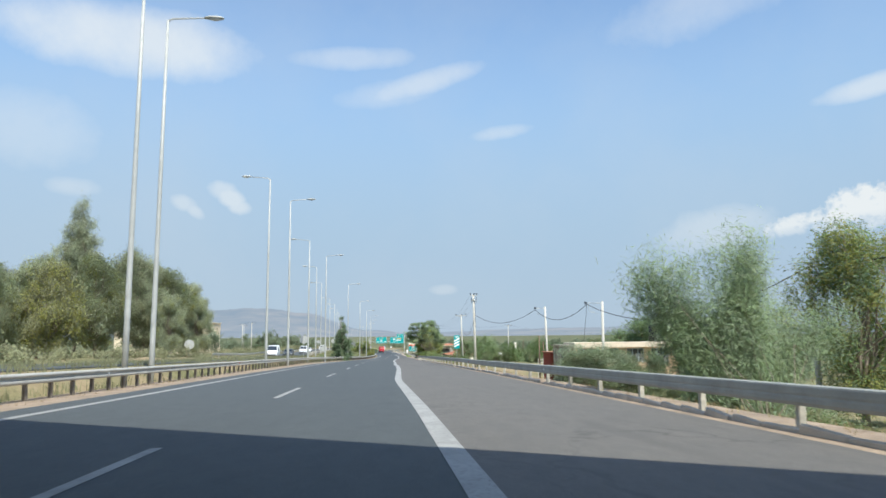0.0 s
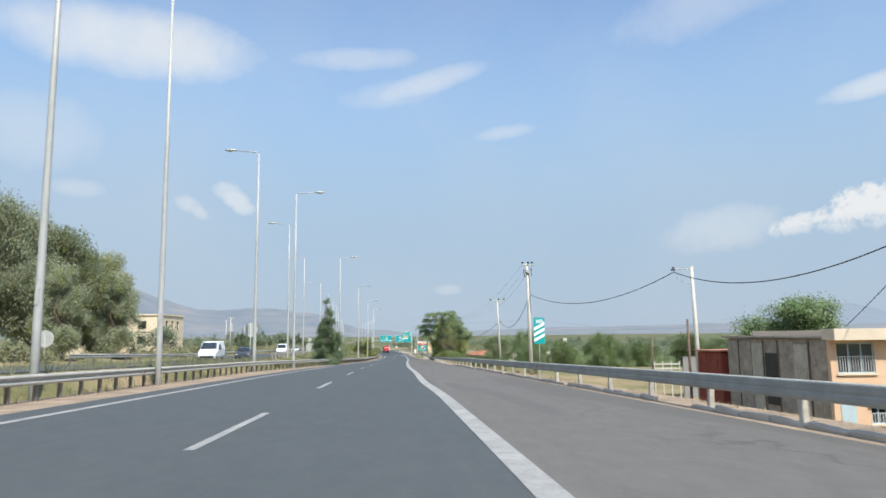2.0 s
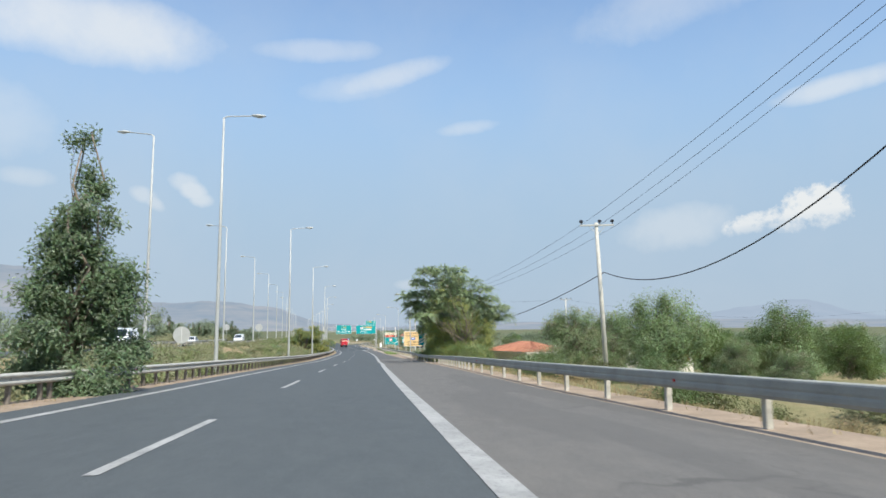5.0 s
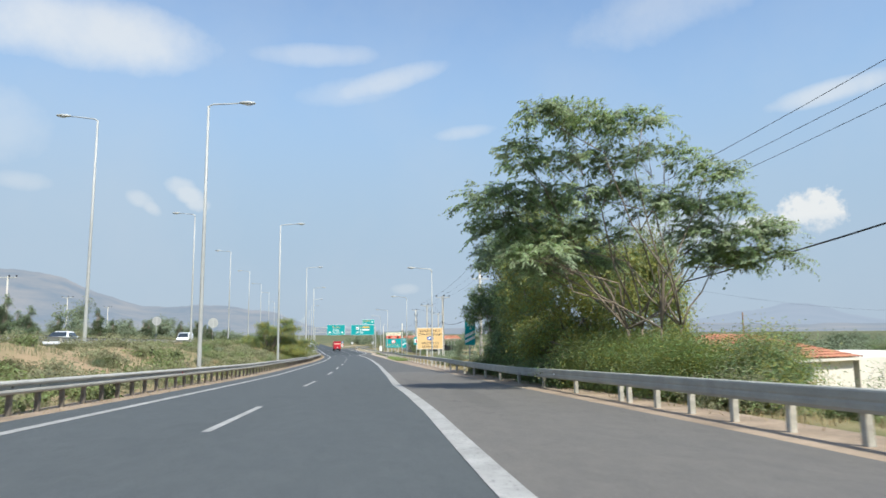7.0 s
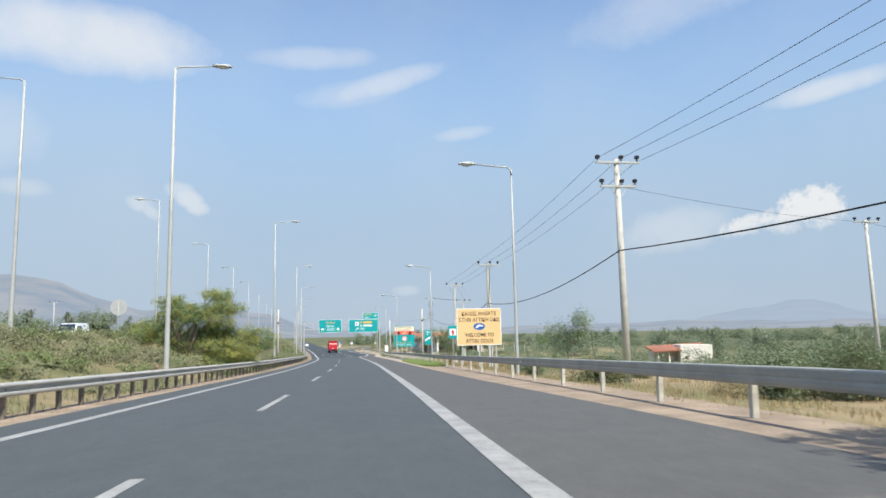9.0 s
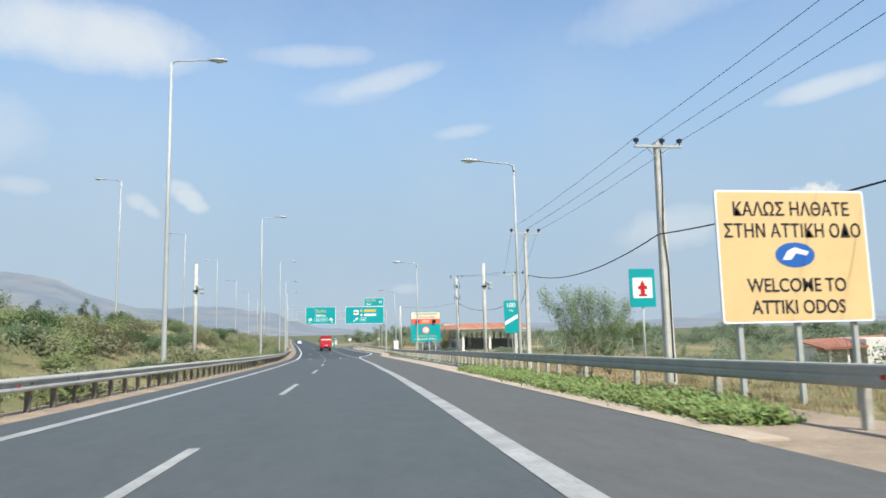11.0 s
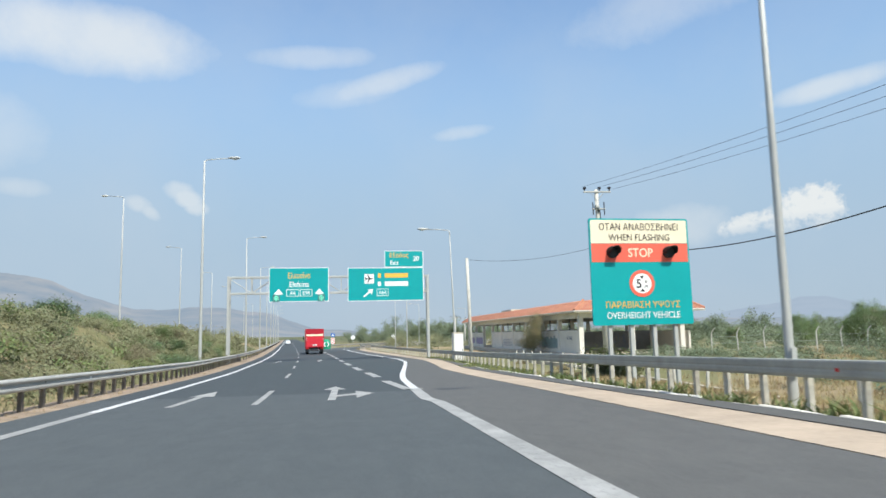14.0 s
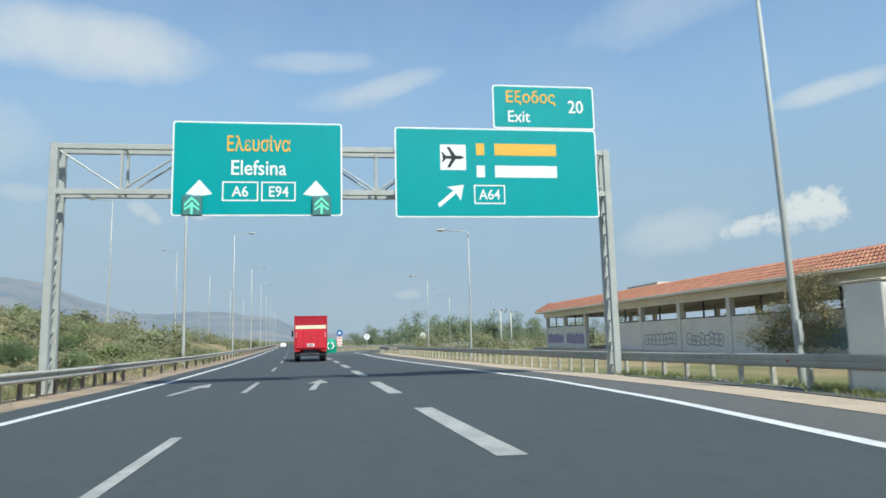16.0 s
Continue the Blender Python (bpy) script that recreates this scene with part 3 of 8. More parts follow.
tagged(strip("shoulder", -110, 202, lambda y: EDGE(y) + 0.1, PAVE, ASPHALT_OLD, 0.002, 2.0, 0.12), "older warm-grey asphalt hard shoulder with cracks", "road shoulder", kind="structure")
tagged(strip("left_verge", -110, 900, lambda y: LEFT_RAIL(y) - 0.5, lambda y: LX(y) - 1.15, SAND, -0.02, 2.0, 0.05), "dusty sand-coloured verge below the central barrier", "verge", kind="structure")
tagged(strip("opposite_road", -110, 420, lambda y: BX(y) - 12.0, lambda y: BX(y) - 2.0, ASPHALT, -0.04, 2.0, 0.1, lambda y: RZ(y) + RISE(y)), "grey asphalt of the opposite carriageway", "road", kind="structure")


def paint_strip(bm, y0, y1, x, w, dy=1.0, dz=0.007):
    n = max(2, int(round((y1 - y0) / dy)) + 1)
    ys = np.linspace(y0, y1, n)
    prev = None
    for y in ys:
        z = float(RZ(y)) + dz
        a, b = bm.verts.new((float(x(y)) - w / 2, y, z)), bm.verts.new((float(x(y)) + w / 2, y, z))
        if prev:
            bm.faces.new((prev[0], prev[1], b, a))
        prev = (a, b)


def build_markings():
    bm = bmesh.new()
    paint_strip(bm, 322, 900, LX, 0.24)
    tagged(mesh_object("left_edge_line", bm, PAINT_NEW), "fresh white edge line painted on asphalt", "road marking", kind="structure")
    bm = bmesh.new()
    paint_strip(bm, -110, 322, LX, 0.26)
    tagged(mesh_object("left_edge_line", bm, PAINT), "worn white edge line painted on asphalt", "road marking", kind="structure")
    bm = bmesh.new()
    paint_strip(bm, -110, 326.5, EDGE, 0.32)
    tagged(mesh_object("right_edge_line", bm, PAINT), "broad worn white edge line along the shoulder", "road marking", kind="structure")
    bm = bmesh.new()
    paint_strip(bm, 326.8, 431, EDGE, 0.26)
    tagged(mesh_object("exit_edge_line", bm, PAINT_NEW), "white edge line bending round the exit lane", "road marking", kind="structure")
    # lane dashes
    starts = DASHES
    for i, y in enumerate(starts):
        bm = bmesh.new()
        paint_strip(bm, y, y + 5.6, DX, 0.16)
        tagged(mesh_object("lane_dash", bm, PAINT), "worn white lane dash", "road marking", "lane dashes")
    for i in range(10):
        y = 336.2 + i * 10.25
        bm = bmesh.new()
        paint_strip(bm, y, y + 6.0, lambda v: DX(v) + 4.05, 0.36)
        tagged(mesh_object("exit_dash", bm, PAINT), "thick white dash beside the exit lane", "road marking", "exit lane dashes")


DASHES = [float(np.interp(i, [-6, 0, 1, 2, 3, 8, 10, 12, 13, 17, 18, 20, 21, 23, 43], [-93.4, 3.8, 19.4, 36.7, 53.6, 133.2, 165.6, 198.8, 212.5, 275.2, 290.4, 322.5, 338.6, 369.4, 695])) for i in range(-3, 40)]
build_markings()


# ---- guardrails ----
W_BEAM = [(0.0, -0.155), (0.080, -0.130), (0.100, -0.095), (0.092, -0.055), (0.005, -0.022), (0.005, 0.030), (0.085, 0.062), (0.100, 0.095), (0.085, 0.128), (0.0, 0.155)]


BOX_BEAM = [(-0.02, -0.155), (0.06, -0.15), (0.085, -0.10), (0.085, -0.035), (0.076, 0.0), (0.085, 0.035), (0.085, 0.125), (0.075, 0.150), (0.055, 0.158), (-0.09, 0.160)]


def beam_mesh(bm, ys, xf, zf, top, side, section):
    """A folded steel beam with real thickness, facing side (-1 left, 1 right)."""
    rings = []
    prof = list(section) + [(d - 0.012, h - 0.004 * (h > 0)) for d, h in reversed(section)]
    for y in ys:
        x, z = float(xf(y)), float(zf(y)) + top - 0.155
        rings.append([bm.verts.new((x + side * d, y, z + h)) for d, h in prof])
    n = len(prof)
    for a, b in zip(rings, rings[1:]):
        for j in range(n):
            bm.faces.new((a[j], a[(j + 1) % n], b[(j + 1) % n], b[j]))
    bm.faces.new(rings[0][::-1])
    bm.faces.new(rings[-1])


def post_mesh(name, h, depth, mat):
    """A C-shaped post with a spacer block."""
    bm = bmesh.new()
    box(bm, -0.055, 0.055, -0.06, 0.06, -0.5, h, bevel=0.008)
    box(bm, -0.05, 0.05, -0.04, 0.04, h - 0.30, h - 0.06)
    me = bpy.data.meshes.new(name)
    bm.to_mesh(me)
    bm.free()
    me.materials.append(mat)
    return me


POST_R = post_mesh("post", 0.66, 0.1, POST_STEEL)
POST_L = post_mesh("post", 0.70, 0.1, RUST_POST)


def guardrail(label, y0, y1, xf, side, spacing, post, top=0.72, double=False, zf=RZ, group="guardrails", section=W_BEAM):
    rail = thing("guardrail", label, "guardrail", group, pose(float(xf(y0)), y0, float(zf(y0))))
    inv = rail.matrix_basis.inverted()
    ys = np.arange(y0, y1 + 0.01, 2.0)
    for s in ((side, -side) if double else (side,)):
        bm = bmesh.new()
        beam_mesh(bm, ys, lambda y: xf(y) + s * 0.06, zf, top, s, section)
        bmesh.ops.transform(bm, matrix=inv, verts=bm.verts)
        part("beam", bm, RAIL_PALE if section is W_BEAM else RAIL_STEEL, rail, "folded grey steel beam", False)
    y = y0 + 0.4
    while y < y1:
        p = new("post", post)
        p.parent = rail
        p.matrix_basis = inv @ pose(float(xf(y)), y, float(zf(y)), random.uniform(-1.5, 1.5), random.uniform(-1.5, 1.5), random.uniform(-3, 3))
        y += spacing
    # reflectors clipped to the beam
    y = y0 + 6
    while y < y1:
        bm = bmesh.new()
        box(bm, -0.01, 0.01, -0.03, 0.03, -0.03, 0.03)
        r = part("reflector", bm, WHITE_SIGN if random.random() < 0.5 else LAMP_RED, rail, "small reflector")
        r.matrix_basis = inv @ pose(float(xf(y)) + side * 0.155, y, float(zf(y)) + top - 0.155)
        y += 24.0
    return rail


RAIL_Z = lambda y: RZ(y) + np.interp(y, [-100, 45, 60, 130, 160, 182, 190, 206, 345, 368], [-0.05, -0.05, 0.0, 0.03, 0.0, -0.07, 0.0, 0.13, 0.13, 0.05])
guardrail("weathered steel guardrail with folded beam on short posts", -100, 150, RIGHT_RAIL, -1, 3.22, POST_R, zf=RAIL_Z, section=BOX_BEAM)
guardrail("weathered steel guardrail with closely spaced posts", 150, 170, RIGHT_RAIL, -1, 1.62, POST_R, zf=RAIL_Z, section=BOX_BEAM)
guardrail("weathered steel guardrail running past roadside trees", 170, 262, RIGHT_RAIL, -1, 3.72, POST_R, zf=RAIL_Z, section=BOX_BEAM)
guardrail("grey steel guardrail along a concrete gutter", 262, 430, RIGHT_RAIL, -1, 1.33, POST_R, zf=RAIL_Z, section=BOX_BEAM)
guardrail("double-sided steel median guardrail on brown posts", -100, 130, LEFT_RAIL, 1, 1.5, POST_L, 0.76, True)
guardrail("double-sided steel median guardrail on weathered posts", 130, 380, LEFT_RAIL, 1, 1.33, POST_L, 0.76, True)
guardrail("steel median guardrail running into the distance", 380, 700, LEFT_RAIL, 1, 4.0, POST_L, 0.76, False)
OTHER_Z = lambda y: RZ(y) + RISE(y) - 0.05
guardrail("grey steel guardrail of the opposite carriageway", 126, 300, lambda y: BX(y) - 1.3, -1, 4.0, POST_R, 0.75, False, OTHER_Z)
guardrail("grey steel guardrail on the far side of the opposite carriageway", 96, 300, lambda y: BX(y) - 12.6, 1, 4.0, POST_R, 0.75, False, OTHER_Z)


# ---- gutter and kerbs on the right ----
def build_gutter():
    inner = lambda y: np.minimum(PAVE(y) + 0.55 + 0.75 * step(y, 250, 278), RIGHT_RAIL(y) - 0.7)
    outer = lambda y: np.minimum(PAVE(y) + 0.85 + 1.15 * step(y, 250, 278), RIGHT_RAIL(y) - 0.22)
    k = strip("gutter", 248, 430, PAVE, inner, GUTTER, 0.015, 2.0, 0.14)
    tagged(k, "dusty sand-coloured concrete gutter strip beside the shoulder", "gutter", kind="structure")
    k = strip("kerb", 255, 372, inner, outer, ASPHALT_MID, 0.035, 2.0, 0.3)
    tagged(k, "dark raised strip behind the gutter", "kerb", kind="structure")
    row = thing("kerb_row", "broken row of white kerb stones before the guardrail", "kerb", at=pose(9.5, 262, float(RZ(262))), kind="structure")
    bm = bmesh.new()
    box(bm, -0.075, 0.075, -0.47, 0.47, -0.25, 0.065, bevel=0.02)
    me = bpy.data.meshes.new("kerb_stone")
    bm.to_mesh(me)
    bm.free()
    me.materials.append(WHITE_WALL)
    inv = row.matrix_basis.inverted()
    for i in range(108):
        y = 262 + i
        if random.random() < 0.12:
            continue
        o = new("kerb_stone", me)
        o.parent = row
        o.matrix_basis = inv @ pose(float(outer(y)) + 0.09, y, float(RZ(y)) + random.uniform(-0.05, 0.0), random.uniform(-2, 2), random.uniform(-5, 5), random.uniform(-3, 3))
    k = strip("verge_edge", -110, 252, PAVE, lambda y: RIGHT_RAIL(y) + 0.9, SAND, -0.015, 2.0, 0.2)
    tagged(k, "dusty dry verge under the guardrail", "verge", kind="structure")
    # low kerb stones along the first stretch
    kerb = thing("kerb_row", "row of pale, broken kerb stones under the guardrail", "kerb", at=pose(6.0, 0, float(RZ(0))), kind="structure")
    bm = bmesh.new()
    box(bm, -0.07, 0.07, -0.48, 0.48, -0.2, 0.11, bevel=0.02)
    me = bpy.data.meshes.new("kerb_stone")
    bm.to_mesh(me)
    bm.free()
    me.materials.append(CONCRETE)
    inv = kerb.matrix_basis.inverted()
    for i in range(110):
        y = 2 + i * 1.0
        if random.random() < 0.15:
            continue
        o = new("kerb_stone", me)
        o.parent = kerb
        o.matrix_basis = inv @ pose(float(RIGHT_RAIL(y)) - 0.22, y, float(RZ(y)) + random.uniform(-0.06, 0.0), random.uniform(-3, 3), random.uniform(-8, 8), random.uniform(-3, 3))


build_gutter()


# ---- exit ramp ----
def arc_points(n=40):
    """Centre of the exit ramp after the gore: bears right out of the parallel lane."""
    x, y, h, out = -0.1, 428.0, math.radians(4.6), []
    for i in range(n):
        out.append((x, y, h))
        x, y = x - math.sin(h) * 2.0, y + math.cos(h) * 2.0
        h -= math.radians(2.6) if i > 2 else 0.0
    return out


def build_ramp():
    pts = arc_points()
    v, f = [], []
    for x, y, h in pts:
        z = float(RZ(min(y, 470))) + 0.004
        rx, ry = math.cos(h), math.sin(h)
        v += [(x - rx * 2.9, y - ry * 2.9, z), (x + rx * 4.6, y + ry * 4.6, z)]
    f = [(2 * i, 2 * i + 1, 2 * i + 3, 2 * i + 2) for i in range(len(pts) - 1)]
    tagged(new("exit_ramp", arrays("exit_ramp", v, f, ASPHALT)), "dark asphalt exit ramp curving away", "road", kind="structure")
    for side, w, nm in ((2.35, 0.24, "ramp_edge_line"), (-2.4, 0.24, "ramp_inner_line")):
        bm = bmesh.new()
        prev = None
        for x, y, h in pts:
            z = float(RZ(min(y, 470))) + 0.011
            rx, ry = math.cos(h), math.sin(h)
            a = bm.verts.new((x + rx * (side - w / 2), y + ry * (side - w / 2), z))
            b = bm.verts.new((x + rx * (side + w / 2), y + ry * (side + w / 2), z))
            if prev:
                bm.faces.new((prev[0], prev[1], b, a))
            prev = (a, b)
        tagged(mesh_object(nm, bm, PAINT), "white line along the exit ramp", "road marking", kind="structure")
    # outer guardrail of the ramp
    for side, face, label in ((-4.2, 1, "pale steel guardrail curving along the exit ramp"), (5.6, -1, "steel guardrail on the inner side of the exit ramp")):
        first = 8 if side < 0 else 0
        x0, y0, h0 = pts[first]
        rail = thing("guardrail", label, "guardrail", "guardrails", pose(x0, y0, float(RZ(y0))))
        inv = rail.matrix_basis.inverted()
        bm = bmesh.new()
        rings = []
        prof = [(d, hh) for d, hh in W_BEAM] + [(d - 0.012, hh) for d, hh in reversed(W_BEAM)]
        for x, y, h in pts[first:]:
            rx, ry = math.cos(h), math.sin(h)
            z = float(RZ(min(y, 470))) + 0.57
            rings.append([bm.verts.new(inv @ Vector((x + rx * (side + face * d), y + ry * (side + face * d), z + hh))) for d, hh in prof])
        n = len(prof)
        for a, b in zip(rings, rings[1:]):
            for j in range(n):
                bm.faces.new((a[j], a[(j + 1) % n], b[(j + 1) % n], b[j]))
        part("beam", bm, RAIL_STEEL, rail)
        for x, y, h in pts[first:]:
            rx, ry = math.cos(h), math.sin(h)
            p = new("post", POST_R)
            p.parent = rail
            p.matrix_basis = inv @ pose(x + rx * side, y + ry * side, float(RZ(min(y, 470))) - 0.05, 0, 0, math.degrees(h))


build_ramp()


def road_arrow(name, y, xc, shape, label):
    """A painted arrow lying on the lane; shape in metres, x right, y ahead."""
    bm = bmesh.new()
    for poly in shape:
        vs = [bm.verts.new((xc + px, y + py, float(RZ(y + py)) + 0.009)) for px, py in poly]
        bm.faces.new(vs)
    tagged(mesh_object(name, bm, PAINT), label, "road marking", "lane arrows")


STRAIGHT = [[(-0.10, 0), (0.10, 0), (0.10, 3.6), (-0.10, 3.6)], [(-0.36, 3.6), (0.36, 3.6), (0, 6.0)]]
FORK = STRAIGHT[:1] + [[(-0.36, 4.4), (0.36, 4.4), (-0.02, 6.3)], [(-0.1, 3.6), (0.1, 3.6), (0.1, 4.4), (-0.1, 4.4)],
                       [(0.10, 1.15), (0.62, 1.7), (0.62, 2.35), (0.10, 1.85)], [(0.62, 0.55), (1.12, 2.25), (0.62, 3.5)]]
road_arrow("fork_arrow", 323.1, 1.98, FORK, "worn white forked arrow on asphalt")
road_arrow("straight_arrow", 369.6, -0.30, STRAIGHT, "worn white straight arrow on asphalt")
road_arrow("left_lane_arrow", 322.6, -1.75, STRAIGHT, "worn white straight arrow in the far lane")
road_arrow("left_lane_arrow", 369.2, -4.2, STRAIGHT, "worn white straight arrow in the far lane")


def build_gore_wedge():
    bm = bmesh.new()
    zs = lambda x, y: (x, y, float(RZ(y)) + 0.010)
    for poly in ([(4.02, 326.3), (4.32, 326.3), (3.98, 332.2), (3.62, 332.2)], [(4.0, 326.3), (4.62, 326.3), (4.62, 326.75), (4.0, 326.75)]):
        bm.faces.new([bm.verts.new(zs(*p)) for p in poly])
    tagged(mesh_object("gore_wedge", bm, PAINT), "white painted wedge where the exit lane begins", "road marking", kind="structure")


build_gore_wedge()


# ---- street lamps ----
def lamp_head(bm_case, bm_glass, at, side, scale=1.0):
    """A flat, tapered luminaire with a bowl under it."""
    x, y, z = at
    prof = [(0.0, 0.06, 0.05), (0.18, 0.14, 0.10), (0.5, 0.17, 0.12), (0.78, 0.12, 0.08), (0.86, 0.03, 0.02)]
    rings = []
    for d, w, h in prof:
        rings.append([bm_case.verts.new((x + side * d * scale, y + math.cos(a) * w * scale, z + max(-0.3, math.sin(a)) * h * scale)) for a in (2 * math.pi * j / 10 for j in range(10))])
    for a, b in zip(rings, rings[1:]):
        for j in range(10):
            bm_case.faces.new((a[j], a[(j + 1) % 10], b[(j + 1) % 10], b[j]))
    bm_case.faces.new(rings[0][::-1])
    bm_case.faces.new(rings[-1])
    rings = []
    for d, w, h in [(0.22, 0.10, 0.0), (0.40, 0.14, -0.09), (0.62, 0.11, -0.07), (0.76, 0.04, 0.0)]:
        rings.append([bm_glass.verts.new((x + side * d * scale, y + w * scale * math.cos(a), z - 0.03 * scale + (h * scale if 0 < a < 3.1 else 0) * math.sin(a))) for a in (math.pi * j / 6 for j in range(7))])
    for a, b in zip(rings, rings[1:]):
        for j in range(6):
            bm_glass.faces.new((a[j], a[j + 1], b[j + 1], b[j]))


def street_lamp(height, arm, side, label, group):
    lamp = thing("street_lamp", label, "street lamp", group)
    bm = bmesh.new()
    tube(bm, [(0, 0, -3.6), (0, 0, 0.0), (0, 0, height * 0.5), (0, 0, height - 0.1)], [k * (0.7 + 0.3 * (height > 14)) for k in (0.135, 0.13, 0.10, 0.065)], 10)
    part("pole", bm, GALV, lamp, "tapered galvanized pole", True)
    bm = bmesh.new()
    box(bm, -0.2, 0.2, -0.2, 0.2, -3.5, -3.4, bevel=0.01)
    part("base_plate", bm, GALV, lamp)
    bm = bmesh.new()
    box(bm, -0.055, 0.055, -0.145, -0.11, 0.6, 1.15)
    part("hatch", bm, GALV, lamp)
    bm = bmesh.new()
    tube(bm, [(0, 0, height - 0.45), (side * 0.02, 0, height - 0.12), (side * 0.25, 0, height), (side * (arm - 0.5), 0, height + 0.12)], [0.06, 0.055, 0.045, 0.035], 8)
    part("arm", bm, GALV, lamp, "", True)
    bm, bg = bmesh.new(), bmesh.new()
    lamp_head(bm, bg, (side * (arm - 0.55), 0, height + 0.13), side, 1.15)
    head = part("head", bm, GALV, lamp, "flat grey lamp head", True)
    g = mesh_object("diffuser", bg, LAMP_GLASS, True)
    g.parent = head
    return lamp


# height of the lamp heads along the road
HEAD_A = ([33.7, 75.4, 111.5, 156, 194.7, 231, 318, 360, 400, 700], [18.1, 17.0, 14.94, 13.5, 11.5, 10.05, 8.7, 8.0, 7.8, 7.6])
HEAD_B = ([29.9, 66.5, 99.5, 164.5, 203, 300, 395, 450, 700], [19.3, 17.45, 15.86, 14.5, 12.9, 12.6, 12.3, 10.5, 7.8])


def build_lamps():
    a = street_lamp(16.3, 2.35, 1, "very tall galvanized street lamp with one arm over the road", "tall median lamps")
    ys = [33.7, 75.4, 111.5, 156, 194.7, 231.3, 275, 318.6, 360, 402, 443, 485, 527, 570, 612, 655, 700]
    for i, y in enumerate(ys):
        x = float(DX(y)) - (8.1 if y < 50 else 7.65 if y < 80 else 7.15)
        m = pose(x, y, float(np.interp(y, HEAD_A[0], HEAD_A[1])) - 16.45, 0, random.uniform(-0.2, 0.2), random.uniform(-3, 3))
        if i == 0:
            a.matrix_basis = m
        else:
            copy_thing(a, m)
    b = street_lamp(16.3, 2.35, -1, "very tall galvanized street lamp with its arm over the opposite road", "tall opposite lamps")
    ys = [29.9, 66.5, 99.5, 132, 164.5, 202.9, 241, 279, 317, 356, 395.6, 436, 478, 520, 565, 610]
    for i, y in enumerate(ys):
        x = float(BX(y)) + (0.3 if y < 50 else -0.15 if y < 80 else 0.2 if y < 120 else 0)
        m = pose(x, y, float(np.interp(y, HEAD_B[0], HEAD_B[1])) - 16.45, 0, random.uniform(-0.2, 0.2), random.uniform(-3, 3))
        if i == 0:
            b.matrix_basis = m
        else:
            copy_thing(b, m)
    c = street_lamp(11.0, 2.45, -1, "galvanized roadside street lamp behind the guardrail", "roadside lamps")
    for i, (x, y) in enumerate([(10.9, 231.3), (11.82, 274.7), (10.86, 318.1), (11.75, 364.6), (11.2, 407), (12.5, 450), (22, 492), (42, 530)]):
        m = pose(x, y, gz(x, y) + (0.55 if i == 3 else 0.0), 0, random.uniform(-0.4, 0.4) - (1.8 if i == 3 else 0.0), random.uniform(-3, 3))
        if i == 0:
            c.matrix_basis = m
        else:
            copy_thing(c, m)


build_lamps()


# ---- signs ----
def words(name, text, size, at, mat, parent, align="CENTER", depth=0.006, squeeze=1.0, label="", bold=0.009):
    """Lettering as a flat raised mesh facing -y, in the parent's own space."""
    cu = bpy.data.curves.new(name, "FONT")
    cu.body, cu.size, cu.align_x, cu.extrude = text, size, align, depth
    cu.resolution_u = 4
    cu.offset = size * bold
    tmp = new("text_shape", cu)
    dg = bpy.context.evaluated_depsgraph_get()
    me = bpy.data.meshes.new_from_object(tmp.evaluated_get(dg))
    bpy.data.objects.remove(tmp)
    me.materials.clear()
    me.materials.append(mat)
    ob = new(name, me)
    ob.parent = parent
    ob.matrix_basis = Matrix.Translation(at) @ Matrix.Rotation(math.pi / 2, 4, "X") @ Matrix.Diagonal((squeeze, 1, 1, 1))
    return tagged(ob, label) if label else ob


def plate(bm, x0, x1, z0, z1, y0, y1, r=0.12, seg=4):
    """A sheet with rounded corners, in the x-z plane."""
    pts = []
    for cx, cz, a0 in ((x1 - r, z1 - r, 0), (x0 + r, z1 - r, 90), (x0 + r, z0 + r, 180), (x1 - r, z0 + r, 270)):
        for i in range(seg + 1):
            a = math.radians(a0 + 90 * i / seg)
            pts.append((cx + r * math.cos(a), cz + r * math.sin(a)))
    f = [bm.verts.new((x, y0, z)) for x, z in pts]
    b = [bm.verts.new((x, y1, z)) for x, z in pts]
    bm.faces.new(f)
    bm.faces.new(b[::-1])
    n = len(pts)
    for i in range(n):
        bm.faces.new((f[i], f[(i + 1) % n], b[(i + 1) % n], b[i]))


def poly_plate(bm, pts, y0, y1):
    f = [bm.verts.new((x, y0, z)) for x, z in pts]
    b = [bm.verts.new((x, y1, z)) for x, z in pts]
    bm.faces.new(f)
    bm.faces.new(b[::-1])
    n = len(pts)
    for i in range(n):
        bm.faces.new((f[i], f[(i + 1) % n], b[(i + 1) % n], b[i]))


def frame_plate(bm, x0, x1, z0, z1, w, y0, y1):
    """A thin rectangular outline."""
    box(bm, x0, x1, y0, y1, z0, z0 + w)
    box(bm, x0, x1, y0, y1, z1 - w, z1)
    box(bm, x0, x0 + w, y0, y1, z0 + w, z1 - w)
    box(bm, x1 - w, x1, y0, y1, z0 + w, z1 - w)


def green_board(parent, x0, x1, z0, z1, y=0.0, rim=0.055, mat=None):
    bm = bmesh.new()
    plate(bm, x0, x1, z0, z1, y, y + 0.05, 0.10)
    rimmed = part("rim", bm, WHITE_SIGN, parent, "white sign border")
    bm = bmesh.new()
    plate(bm, x0 + rim, x1 - rim, z0 + rim, z1 - rim, y - 0.006, y + 0.04, 0.07)
    return part("board", bm, mat or GREEN_SIGN, parent, "green reflective board")


